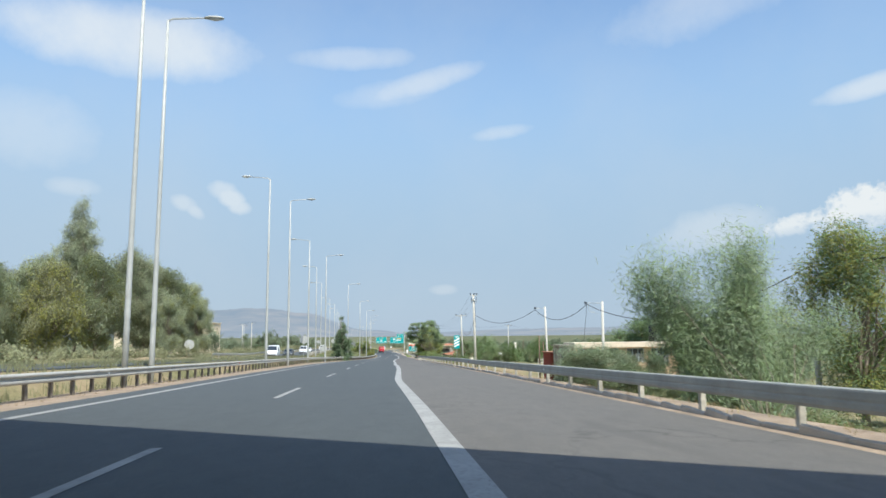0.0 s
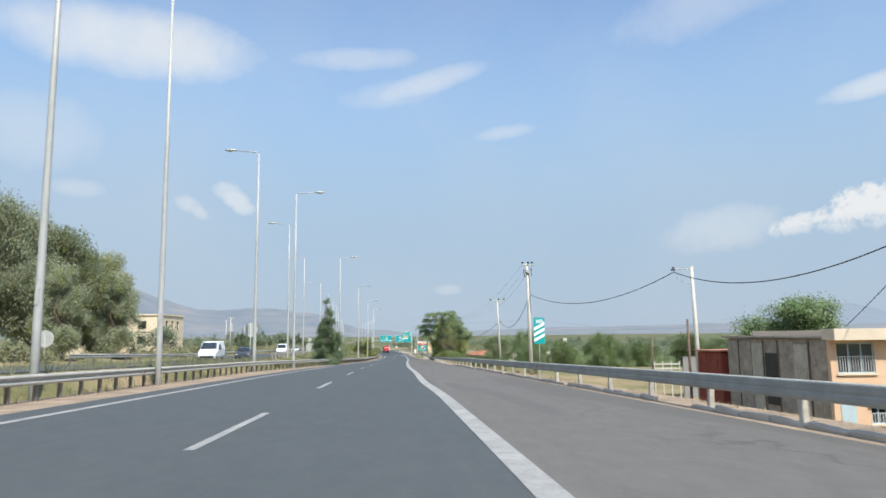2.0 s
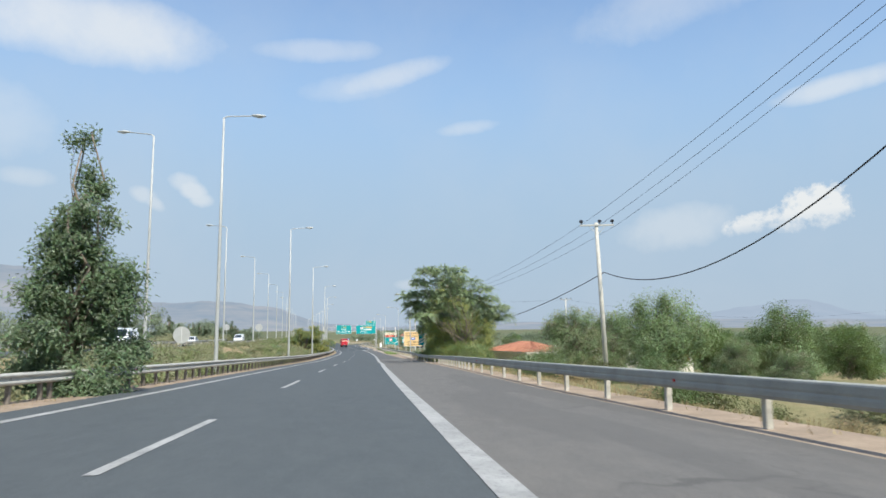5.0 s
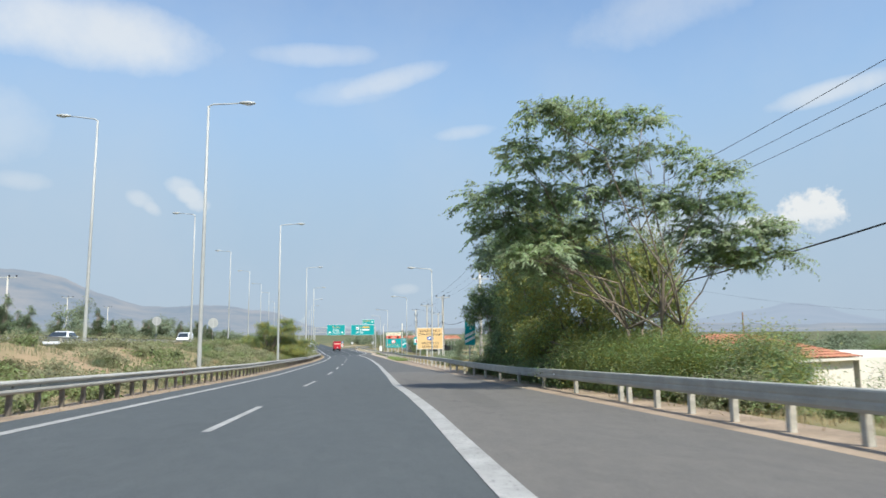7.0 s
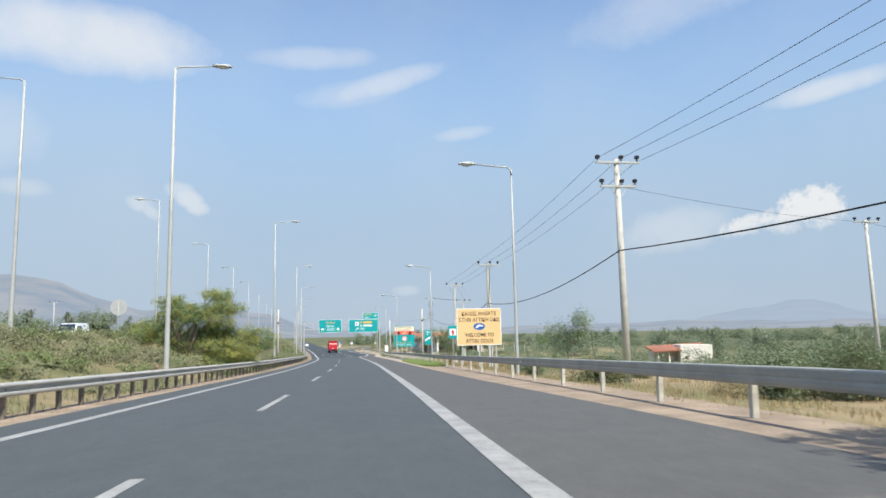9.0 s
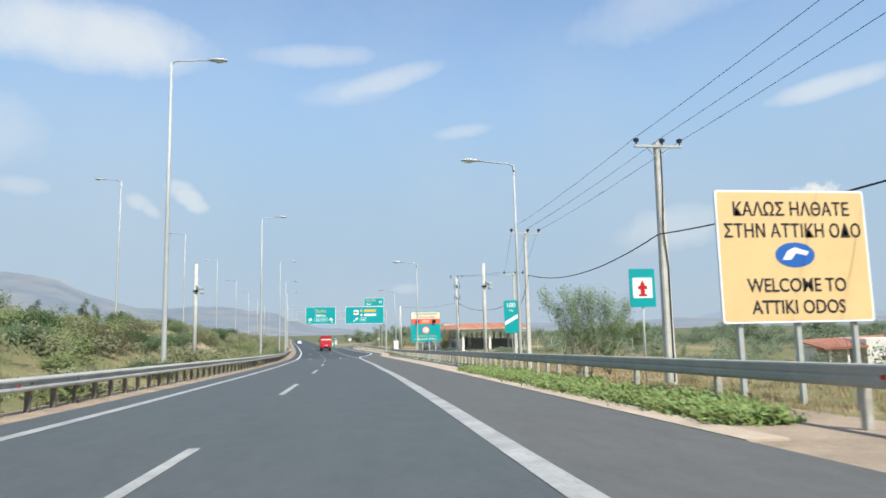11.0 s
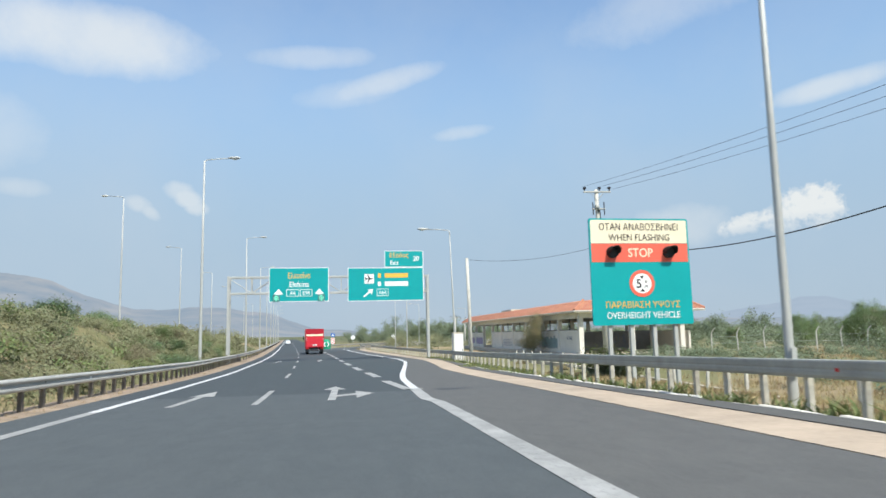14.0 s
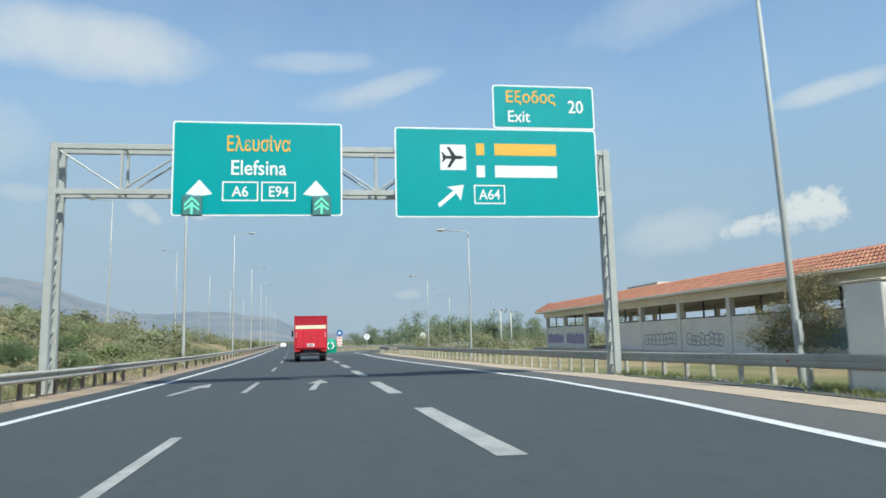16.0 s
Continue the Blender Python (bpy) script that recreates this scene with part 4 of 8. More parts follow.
def countdown_sign(text, bars, at, turn=0.0, tilt=0.0):
    s = thing("countdown_sign", f"green exit countdown sign reading {text} m with white diagonal bars", "road sign", "exit countdown signs", at)
    W, H, B = 0.72, 1.68, 0.95
    bm = bmesh.new()
    plate(bm, -W / 2, W / 2, B, B + H, 0, 0.035, 0.05)
    part("board", bm, GREEN_SIGN, s, "green reflective board")
    words("lettering", text, 0.34, (0, -0.006, B + H - 0.36), WHITE_SIGN, s)
    words("lettering", "m", 0.22, (0.02, -0.006, B + H - 0.58), WHITE_SIGN, s)
    for i in range(bars):
        z = B + 0.12 + (0.36 * i if bars > 1 else 0.28)
        bm = bmesh.new()
        poly_plate(bm, [(-W / 2 + 0.015, z), (-W / 2 + 0.015, z + 0.20), (W / 2 - 0.015, z + 0.56), (W / 2 - 0.015, z + 0.36)], -0.006, 0.004)
        part("bar", bm, WHITE_SIGN, s)
    bm = bmesh.new()
    tube(bm, [(0.0, 0.07, -0.9), (0.0, 0.07, B + H - 0.1)], 0.038, 10)
    part("post", bm, GALV, s, "round galvanized post", True)
    for z in (B + 0.3, B + H - 0.35):
        bm = bmesh.new()
        box(bm, -0.25, 0.25, 0.035, 0.065, z, z + 0.04)
        part("bracket", bm, GALV, s)
    return s


countdown_sign("300", 3, pose(9.26, 87.3, -1.10, 0, 0, 0))
countdown_sign("200", 2, pose(9.55, 199.8, -4.37, 0, 1, 0))
countdown_sign("100", 1, pose(11.35, 274.4, -6.05, 0, -1.5, 0))


def welcome_board():
    W, H = 3.95, 3.2
    s = thing("welcome_board", "large sand-yellow welcome board with dark lettering on steel posts", "road sign", at=pose(13.58, 255, -4.95))
    bm = bmesh.new()
    plate(bm, -W / 2, W / 2, 0, H, 0.0, 0.06, 0.08)
    part("rim", bm, WHITE_SIGN, s)
    bm = bmesh.new()
    plate(bm, -W / 2 + 0.05, W / 2 - 0.05, 0.05, H - 0.05, -0.006, 0.05, 0.06)
    part("board", bm, YELLOW_SIGN, s, "sand-yellow board")
    for t, z in (("ΚΑΛΩΣ ΗΛΘΑΤΕ", 2.58), ("ΣΤΗΝ ΑΤΤΙΚΗ ΟΔΟ", 2.05), ("WELCOME TO", 0.74), ("ATTIKI ODOS", 0.22)):
        words("lettering", t, 0.46, (0, -0.012, z), DARK_METAL, s, squeeze=0.86)
    bm = bmesh.new()
    bmesh.ops.create_circle(bm, cap_ends=True, segments=32, radius=1.0, matrix=Matrix.Translation((0, -0.013, 1.62)) @ Matrix.Diagonal((0.52, 1, 0.30, 1)) @ Matrix.Rotation(math.pi / 2, 4, "X"))
    part("emblem", bm, BLUE_SIGN, s, "blue oval emblem")
    bm = bmesh.new()
    poly_plate(bm, [(-0.34, 1.50), (-0.12, 1.50), (0.02, 1.66), (0.30, 1.60), (0.36, 1.70), (0.0, 1.80), (-0.2, 1.72)], -0.020, -0.014)
    part("emblem_road", bm, WHITE_SIGN, s)
    for x in (-1.5, 0.0, 1.5):
        bm = bmesh.new()
        box(bm, x - 0.06, x + 0.06, 0.07, 0.19, -3.0, H - 0.2, bevel=0.008)
        part("post", bm, GALV, s)
    for z in (0.4, 1.6, 2.8):
        bm = bmesh.new()
        box(bm, -1.8, 1.8, 0.06, 0.075, z, z + 0.08)
        part("stringer", bm, GALV, s)


welcome_board()


def overheight_board():
    W, H = 3.96, 3.95
    s = thing("overheight_board", "tall green, red and cream overheight warning board with two signal lamps", "road sign", at=pose(13.18, 329.5, -6.15, 0, 0, 2))
    bm = bmesh.new()
    plate(bm, -W / 2, W / 2, 0, H, 0.0, 0.06, 0.08)
    part("board", bm, GREEN_SIGN, s, "green reflective board")
    bm = bmesh.new()
    plate(bm, -W / 2 + 0.06, W / 2 - 0.06, H - 0.93, H - 0.06, -0.007, 0.01, 0.05)
    part("cream_panel", bm, CREAM_SIGN, s, "cream lettering panel")
    bm = bmesh.new()
    box(bm, -W / 2 + 0.06, W / 2 - 0.06, -0.007, 0.01, H - 1.63, H - 0.94)
    part("red_panel", bm, RED_SIGN, s, "red warning panel")
    words("lettering", "ΟΤΑΝ ΑΝΑΒΟΣΒΗΝΕΙ", 0.36, (0, -0.014, H - 0.44), DARK_METAL, s, squeeze=0.86, bold=-0.004)
    words("lettering", "WHEN FLASHING", 0.36, (0, -0.014, H - 0.83), DARK_METAL, s, squeeze=0.86, bold=-0.004)
    words("lettering", "STOP", 0.46, (0, -0.014, H - 1.44), CREAM_SIGN, s, squeeze=0.9)
    words("lettering", "ΠΑΡΑΒΙΑΣΗ ΥΨΟΥΣ", 0.34, (0, -0.014, 0.62), YELLOW_TXT, s, squeeze=0.9, bold=-0.004)
    words("lettering", "OVERHEIGHT VEHICLE", 0.34, (0, -0.014, 0.24), WHITE_SIGN, s, squeeze=0.84, bold=-0.004)
    for r, y, m in ((0.50, -0.010, RED_SIGN), (0.37, -0.016, WHITE_SIGN)):
        bm = bmesh.new()
        disc(bm, (0.0, y, 1.52), (0, 1, 0), r, 36, 0.012)
        part("disc", bm, m, s, "round height limit disc")
    words("lettering", "5", 0.46, (-0.13, -0.026, 1.36), BLACK, s)
    words("lettering", "μ\nm", 0.20, (0.16, -0.026, 1.55), BLACK, s)
    for z, d in ((1.80, -1), (1.22, 1)):
        bm = bmesh.new()
        poly_plate(bm, [(-0.09, z), (0.09, z), (0, z + d * 0.12)], -0.026, -0.020)
        part("marker", bm, BLACK, s)
    for x in (-1.12, 1.12):
        lamp = thing("signal", "", "")
        lamp.parent = s
        lamp.matrix_basis = Matrix.Translation((x, -0.01, H - 1.27))
        bm = bmesh.new()
        tube(bm, [(0, 0.0, 0), (0, -0.10, 0)], 0.22, 20)
        part("housing", bm, BLACK, lamp)
        bm = bmesh.new()
        rings = []
        for d, r in ((0.0, 0.21), (-0.42, 0.20)):
            rings.append([bm.verts.new((r * math.cos(a), d - 0.1 + (0.16 * (1 - math.sin(a)) if d else 0), r * math.sin(a))) for a in (math.radians(-20 + 220 * j / 14) for j in range(15))])
        for j in range(14):
            bm.faces.new((rings[0][j], rings[0][j + 1], rings[1][j + 1], rings[1][j]))
        bmesh.ops.solidify(bm, geom=bm.faces, thickness=0.01)
        part("visor", bm, BLACK, lamp)
        bm = bmesh.new()
        disc(bm, (0, -0.105, 0), (0, 1, 0), 0.16, 20, 0.01)
        part("lens", bm, DARK_METAL, lamp)
    for x in (-1.3, -0.45, 0.45, 1.3):
        bm = bmesh.new()
        box(bm, x - 0.07, x + 0.07, 0.07, 0.21, -2.6, H - 0.2, bevel=0.008)
        part("post", bm, GALV, s)


overheight_board()


def gantry():
    Y, X0, X1 = 373.0, -8.95, 10.35
    g = thing("sign_gantry", "galvanized steel truss gantry spanning the carriageway with two green boards", "gantry", at=pose(0, Y, 0))
    zt, zb = -0.47, -2.03
    for side, x in ((-1, X0), (1, X1)):
        base = gz(x, Y) - 0.2
        bm = bmesh.new()
        for dy in (-0.32, 0.32):
            box(bm, x - 0.12, x + 0.12, dy - 0.09, dy + 0.09, base, zt + 0.12, bevel=0.012)
        z = base + 0.6
        while z < zb:
            box(bm, x - 0.03, x + 0.03, -0.32, 0.32, z, z + 0.06)
            tube(bm, [(x, -0.30, z + 0.06), (x, 0.30, z + 0.78)], 0.025, 6)
            z += 0.8
        part("column", bm, GALV, g, "twin-leg lattice column")
        bm = bmesh.new()
        box(bm, x - 0.45, x + 0.45, -0.7, 0.7, base - 0.2, base + 0.28, bevel=0.03)
        part("footing", bm, CONCRETE, g, "concrete footing")
    for z in (zt, zb):
        for dy in (-0.32, 0.32):
            bm = bmesh.new()
            box(bm, X0, X1, dy - 0.07, dy + 0.07, z - 0.09, z + 0.09, bevel=0.01)
            part("chord", bm, GALV, g)
    n = 9
    for i in range(n + 1):
        x = X0 + (X1 - X0) * i / n
        for dy in (-0.32, 0.32):
            if 0 < i < n:
                bm = bmesh.new()
                box(bm, x - 0.04, x + 0.04, dy - 0.04, dy + 0.04, zb + 0.09, zt - 0.09)
                part("strut", bm, GALV, g)
            if i < n:
                x2 = X0 + (X1 - X0) * (i + 1) / n
                bm = bmesh.new()
                a, b = ((x, dy, zt - 0.05), (x2, dy, zb + 0.05)) if i % 2 == 0 else ((x, dy, zb + 0.05), (x2, dy, zt - 0.05))
                tube(bm, [a, b], 0.035, 6)
                part("brace", bm, GALV, g)
        for z in (zt, zb):
            bm = bmesh.new()
            box(bm, x - 0.03, x + 0.03, -0.25, 0.25, z - 0.03, z + 0.03)
            part("crossbar", bm, GALV, g)
    # board over the through lanes
    left = thing("direction_board", "", "")
    left.parent, left.matrix_basis = g, Matrix.Translation((-2.28, -0.50, -1.23))
    w, h = 5.72, 3.32
    green_board(left, -w / 2, w / 2, -h / 2, h / 2)
    words("lettering", "Ελευσίνα", 0.74, (0.0, -0.012, 0.62), YELLOW_TXT, left, squeeze=0.66)
    words("lettering", "Elefsina", 0.74, (0.0, -0.012, -0.22), WHITE_SIGN, left, squeeze=0.86)
    for t, x, ww in (("A6", -0.60, 1.20), ("E94", 0.68, 1.16)):
        bm = bmesh.new()
        frame_plate(bm, x - ww / 2, x + ww / 2, -1.14, -0.46, 0.045, -0.012, 0.0)
        part("number_frame", bm, WHITE_SIGN, left)
        words("lettering", t, 0.52, (x, -0.012, -0.98), WHITE_SIGN, left, squeeze=0.9)
    for x in (-1.95, 1.95):
        bm = bmesh.new()
        poly_plate(bm, [(x - 0.44, -0.90), (x, -0.98), (x + 0.44, -0.90), (x, -0.40)], -0.012, 0.0)
        part("lane_arrow", bm, WHITE_SIGN, left)
        d = 0.2 if x > 0 else -0.2
        bm = bmesh.new()
        box(bm, x + d - 0.32, x + d + 0.32, -0.16, -0.02, -1.66, -0.98, bevel=0.02)
        sig = part("lane_signal", bm, LED_MESH, left, "lane control box with a green arrow")
        bm = bmesh.new()
        for pts in ([(-0.24, -1.36), (0, -1.12), (0.24, -1.36), (0.24, -1.26), (0, -1.02), (-0.24, -1.26)], [(-0.04, -1.62), (0.04, -1.62), (0.04, -1.22), (-0.04, -1.22)], [(-0.24, -1.36 - 0.14), (-0.04, -1.36), (-0.04, -1.28), (-0.24, -1.42)], [(0.24, -1.5), (0.24, -1.42), (0.04, -1.28), (0.04, -1.36)]):
            poly_plate(bm, [(x + d + a, b) for a, b in pts], -0.172, -0.164)
        part("arrow_light", bm, ARROW_GREEN, sig, "lit green arrow")
    # board for the exit
    right = thing("exit_board", "", "")
    right.parent, right.matrix_basis = g, Matrix.Translation((6.18, -0.50, -1.29))
    w, h = 7.50, 3.30
    green_board(right, -w / 2, w / 2, -h / 2, h / 2)
    for z, ch, m in ((0.62, "E.", YELLOW_TXT), (-0.20, "E.", WHITE_SIGN)):
        # the name itself is shown as plain bars
        for x0, x1 in ((-0.80, -0.50), (-0.12, 2.20)):
            bm = bmesh.new()
            box(bm, x0, x1, -0.012, 0.0, z + 0.02, z + 0.46)
            part("name_bar", bm, m, right)
    bm = bmesh.new()
    plate(bm, -2.12, -1.18, 0.08, 1.02, -0.012, 0.0, 0.04)
    sq = part("airport_panel", bm, WHITE_SIGN, right, "white panel with a black aeroplane")
    bm = bmesh.new()
    cx, cz = -1.65, 0.55
    poly_plate(bm, [(cx - 0.38, cz - 0.045), (cx - 0.38, cz + 0.045), (cx + 0.26, cz + 0.06), (cx + 0.40, cz), (cx + 0.26, cz - 0.06)], -0.024, -0.013)
    for s in (1, -1):
        poly_plate(bm, [(cx + 0.10, cz + s * 0.05), (cx - 0.06, cz + s * 0.05), (cx - 0.22, cz + s * 0.38), (cx - 0.12, cz + s * 0.38)], -0.024, -0.013)
        poly_plate(bm, [(cx - 0.26, cz + s * 0.04), (cx - 0.36, cz + s * 0.04), (cx - 0.42, cz + s * 0.17), (cx - 0.36, cz + s * 0.17)], -0.024, -0.013)
    part("aeroplane", bm, BLACK, sq)
    bm = bmesh.new()
    ax, az = -1.75, -0.78
    poly_plate(bm, [(ax - 0.50, az - 0.38), (ax - 0.42, az - 0.50), (ax + 0.16, az - 0.02), (ax + 0.08, az + 0.10)], -0.012, 0.0)
    poly_plate(bm, [(ax - 0.14, az + 0.24), (ax + 0.46, az + 0.32), (ax + 0.34, az - 0.26), (ax + 0.22, az - 0.06), (ax + 0.06, az + 0.12)], -0.012, 0.0)
    part("exit_arrow", bm, WHITE_SIGN, right)
    bm = bmesh.new()
    frame_plate(bm, -0.92, 0.22, -1.16, -0.46, 0.045, -0.012, 0.0)
    part("number_frame", bm, WHITE_SIGN, right)
    words("lettering", "A64", 0.52, (-0.35, -0.012, -0.99), WHITE_SIGN, right, squeeze=0.9)
    top = thing("exit_number_board", "", "")
    top.parent, top.matrix_basis = g, Matrix.Translation((8.0, -0.48, 1.22))
    w, h = 3.88, 1.66
    green_board(top, -w / 2, w / 2, -h / 2, h / 2)
    words("lettering", "Εξοδος", 0.62, (-0.50, -0.012, 0.16), YELLOW_TXT, top, squeeze=0.9)
    words("lettering", "Exit", 0.62, (-0.98, -0.012, -0.58), WHITE_SIGN, top, squeeze=0.9)
    words("lettering", "20", 0.68, (1.22, -0.012, -0.20), WHITE_SIGN, top, squeeze=0.9)


gantry()


def round_sign(at, back=True, r=0.45):
    """A round sign on a pole, seen from behind."""
    s = thing("round_sign", "round road sign seen from its bare grey back", "road sign", "signs for the opposite road", at)
    bm = bmesh.new()
    disc(bm, (0, 0, 2.3), (0, 1, 0), r, 28, 0.02)
    part("disc", bm, GALV if back else WHITE_SIGN, s)
    bm = bmesh.new()
    tube(bm, [(0, -0.05, -1.0), (0, -0.05, 2.3 + r * 0.9)], 0.035, 8)
    part("post", bm, GALV, s, "", True)
    for z in (2.1, 2.5):
        bm = bmesh.new()
        box(bm, -r * 0.8, r * 0.8, -0.035, -0.012, z, z + 0.04)
        part("bracket", bm, GALV, s)
    return s


# ---- plants ----
rng = np.random.default_rng(7)
LIGHT = np.array(SUN_TO)  # leaves turn their faces to the light


def leaf_cloud(centres, spread, count, length, width, droop=0.0, squash=1.0, gen=None, out=None):
    """Leaves as small folded blades round clump centres, their faces turned outwards and up. Returns verts, faces."""
    g = gen or rng
    n = len(centres) * count
    c = np.repeat(centres, count, 0) + g.normal(0, 1, (n, 3)) * spread * np.array((1, 1, squash))
    o = np.zeros((n, 3)) if out is None else np.repeat(out, count, 0) * 0.8
    up = o * 0.7 + LIGHT * 0.95 + g.normal(0, 1, (n, 3)) * 0.42
    up /= np.linalg.norm(up, axis=1)[:, None] + 1e-9
    d = g.normal(0, 1, (n, 3)) + o * 0.5
    d[:, 2] -= droop
    d -= up * (d * up).sum(1)[:, None]
    d /= np.linalg.norm(d, axis=1)[:, None] + 1e-9
    s = np.cross(d, up)
    L = length * g.uniform(0.6, 1.3, (n, 1))
    W = width * g.uniform(0.6, 1.3, (n, 1))
    v = np.stack([c - d * L / 2, c + s * W / 2 + up * W * 0.15, c + d * L / 2 - up * L * 0.12, c - s * W / 2 + up * W * 0.15], 1).reshape(-1, 3)
    i = np.arange(n)[:, None] * 4
    return v, np.concatenate([i, i + 1, i + 2, i + 3], 1)


def fronds(centres, out, gen, per=7, pairs=7, length=0.72, leaf=(0.17, 0.055)):
    """Rosettes of drooping feather leaves, each with pairs of narrow leaflets. Returns verts, faces, faces per rosette."""
    n = len(centres) * per
    c = np.repeat(centres, per, 0) + gen.normal(0, 0.06, (len(centres) * per, 3))
    h = np.repeat(out, per, 0) * 0.7 + gen.normal(0, 1, (n, 3)) * np.array((1, 1, 0.45))
    h[:, 2] += 0.25
    h /= np.linalg.norm(h, axis=1)[:, None]
    L = length * gen.uniform(0.6, 1.2, (n, 1))
    side = np.cross(h, np.array((0, 0, 1.0)))
    side /= np.linalg.norm(side, axis=1)[:, None] + 1e-9
    vs = []
    for k in range(pairs):
        u = 0.18 + 0.82 * k / (pairs - 1)
        p = c + h * L * u
        p[:, 2:] -= 0.45 * L * u * u
        for sg in (-1, 1):
            d = side * sg + h * 0.5 + gen.normal(0, 0.32, (n, 3))
            d[:, 2] -= 0.85
            d /= np.linalg.norm(d, axis=1)[:, None]
            w = np.cross(d, LIGHT + np.repeat(out, per, 0) * 0.5 + gen.normal(0, 0.3, (n, 3)))
            w -= d * (w * d).sum(1)[:, None]
            w /= np.linalg.norm(w, axis=1)[:, None] + 1e-9
            a = leaf[0] * gen.uniform(0.7, 1.25, (n, 1)) * (1.0 - 0.35 * abs(u - 0.5))
            b = leaf[1] * gen.uniform(0.7, 1.25, (n, 1))
            vs.append(np.stack([p, p + d * a * 0.4 + w * b * 0.5, p + d * a, p + d * a * 0.4 - w * b * 0.5], 1))
    v = np.stack(vs, 1).reshape(-1, 3)
    i = np.arange(n * pairs * 2)[:, None] * 4
    return v, np.concatenate([i, i + 1, i + 2, i + 3], 1), per * pairs * 2


def clumps(blobs, n, shell=0.55, gen=None, low=-1.0):
    """Clump centres inside lumps (x, y, z, rx, ry, rz), denser towards the outside, and their outward directions."""
    g = gen or rng
    b = np.array(blobs)
    vol = (b[:, 3] * b[:, 4] * b[:, 5]) ** (2 / 3)
    pick = g.choice(len(b), n, p=vol / vol.sum())
    d = g.normal(0, 1, (n, 3))
    d /= np.linalg.norm(d, axis=1)[:, None]
    d[:, 2] = np.where(d[:, 2] < low, -d[:, 2], d[:, 2])
    r = g.uniform(shell, 1.0, (n, 1)) ** 0.7
    b = b[pick]
    return b[:, :3] + d * r * b[:, 3:6], d


def limb(bm, a, b, ra, rb, gen, seg=7, bend=0.12):
    a, b = Vector(a), Vector(b)
    L = (b - a).length
    pts, rad = [], []
    for i in range(5):
        t = i / 4
        off = Vector(gen.normal(0, 1, 3).tolist()) * L * bend * math.sin(math.pi * t) * 0.6
        pts.append(a.lerp(b, t) + off + Vector((0, 0, L * 0.06 * math.sin(math.pi * t))))
        rad.append(ra + (rb - ra) * t)
    tube(bm, pts, rad, seg)
    return pts


def tree(name, label, blobs, leaf, at, trunk_r=0.22, fork=0.3, n_clumps=420, per=55, spread=0.30, size=(0.16, 0.07), droop=0.3, stems=1, twigs=70, seed=1, shell=0.5, group="", bark=None, second=None, category="tree", feather=False, share=0.22, hang=0.7):
    """A tapered, forked trunk with limbs and twigs, and a crown of many small leaves in uneven clumps."""
    g = np.random.default_rng(seed)
    t = thing(name, label, category, group, at)
    bm = bmesh.new()
    top = max(b[2] for b in blobs)
    low = min(b[2] for b in blobs)
    forks = []
    for s in range(stems):
        a = Vector((g.normal(0, 0.25) * (stems > 1), g.normal(0, 0.25) * (stems > 1), -0.5))
        b = Vector((g.normal(0, 0.5) * (0.5 + (stems > 1)), g.normal(0, 0.5) * (0.5 + (stems > 1)), low * fork + top * fork * 0.6))
        limb(bm, a, b, trunk_r / (1 if stems == 1 else 1.6), trunk_r * 0.62 / (1 if stems == 1 else 1.6), g, 9, 0.06)
        forks.append(b)
    cc, od = clumps(blobs, n_clumps, shell, g, -0.25 if feather else -1.0)
    for i, bl in enumerate(blobs[::max(1, len(blobs) // 26)]):
        f = forks[i % len(forks)]
        c = Vector(bl[:3])
        limb(bm, f, c, trunk_r * 0.42, trunk_r * 0.14, g, 6)
    for i in range(twigs):
        c = Vector(cc[g.integers(len(cc))].tolist())
        bl = min(blobs, key=lambda b: (Vector(b[:3]) - c).length)
        limb(bm, Vector(bl[:3]).lerp(forks[0], 0.25), c, trunk_r * 0.10, trunk_r * 0.03, g, 4)
    part("trunk", bm, bark or BARK, t, "", True)
    if feather:
        v, f, per = fronds(cc, od, g, per, 7, spread, size)
    else:
        v, f = leaf_cloud(cc, spread, per, size[0], size[1], droop, hang, g, od)
    me = arrays("crown", v, f, leaf)
    if second is not None:
        me.materials.append(second)
        sel = np.repeat(g.random(len(cc)) < share, per).astype(np.int32)
        me.polygons.foreach_set("material_index", sel)
    o = new("crown", me)
    o.parent = t
    return t


def crown_blobs(w, h, base, n, seed, lean=0.0, taper=0.5, lump=1.0):
    """Lumps that fill an uneven crown of width w between base and h."""
    g = np.random.default_rng(seed)
    out = []
    for i in range(n):
        u = (i + 0.5) / n
        z = base + (h - base) * (0.12 + 0.80 * u)
        r = w / 2 * (1 - taper * abs(u - 0.42) * 1.5)
        a = g.uniform(0, 6.28) + i * 2.4
        k = g.uniform(0.25, 0.72) * r
        s = g.uniform(0.30, 0.5) * w / 2 * lump
        out.append((k * math.cos(a) + lean * u, k * math.sin(a), z, s * 1.1, s * 1.1, s * 0.85))
    return out


def lumpy(blobs, k, f, seed):
    """Break smooth lumps into smaller ones round their surface, for an uneven outline with gaps."""
    g = np.random.default_rng(seed)
    out = []
    for x, y, z, a, b, c in blobs:
        for _ in range(k):
            d = g.normal(0, 1, 3)
            d *= g.uniform(0.45, 0.98) / np.linalg.norm(d)
            q = f * g.uniform(0.7, 1.3)
            out.append((x + d[0] * a, y + d[1] * b, z + d[2] * c, a * q, b * q, c * q))
    return out


def ground_at(x, y, dz=-0.1):
    return pose(x, y, gz(x, y) + dz, 0, 0, 0)


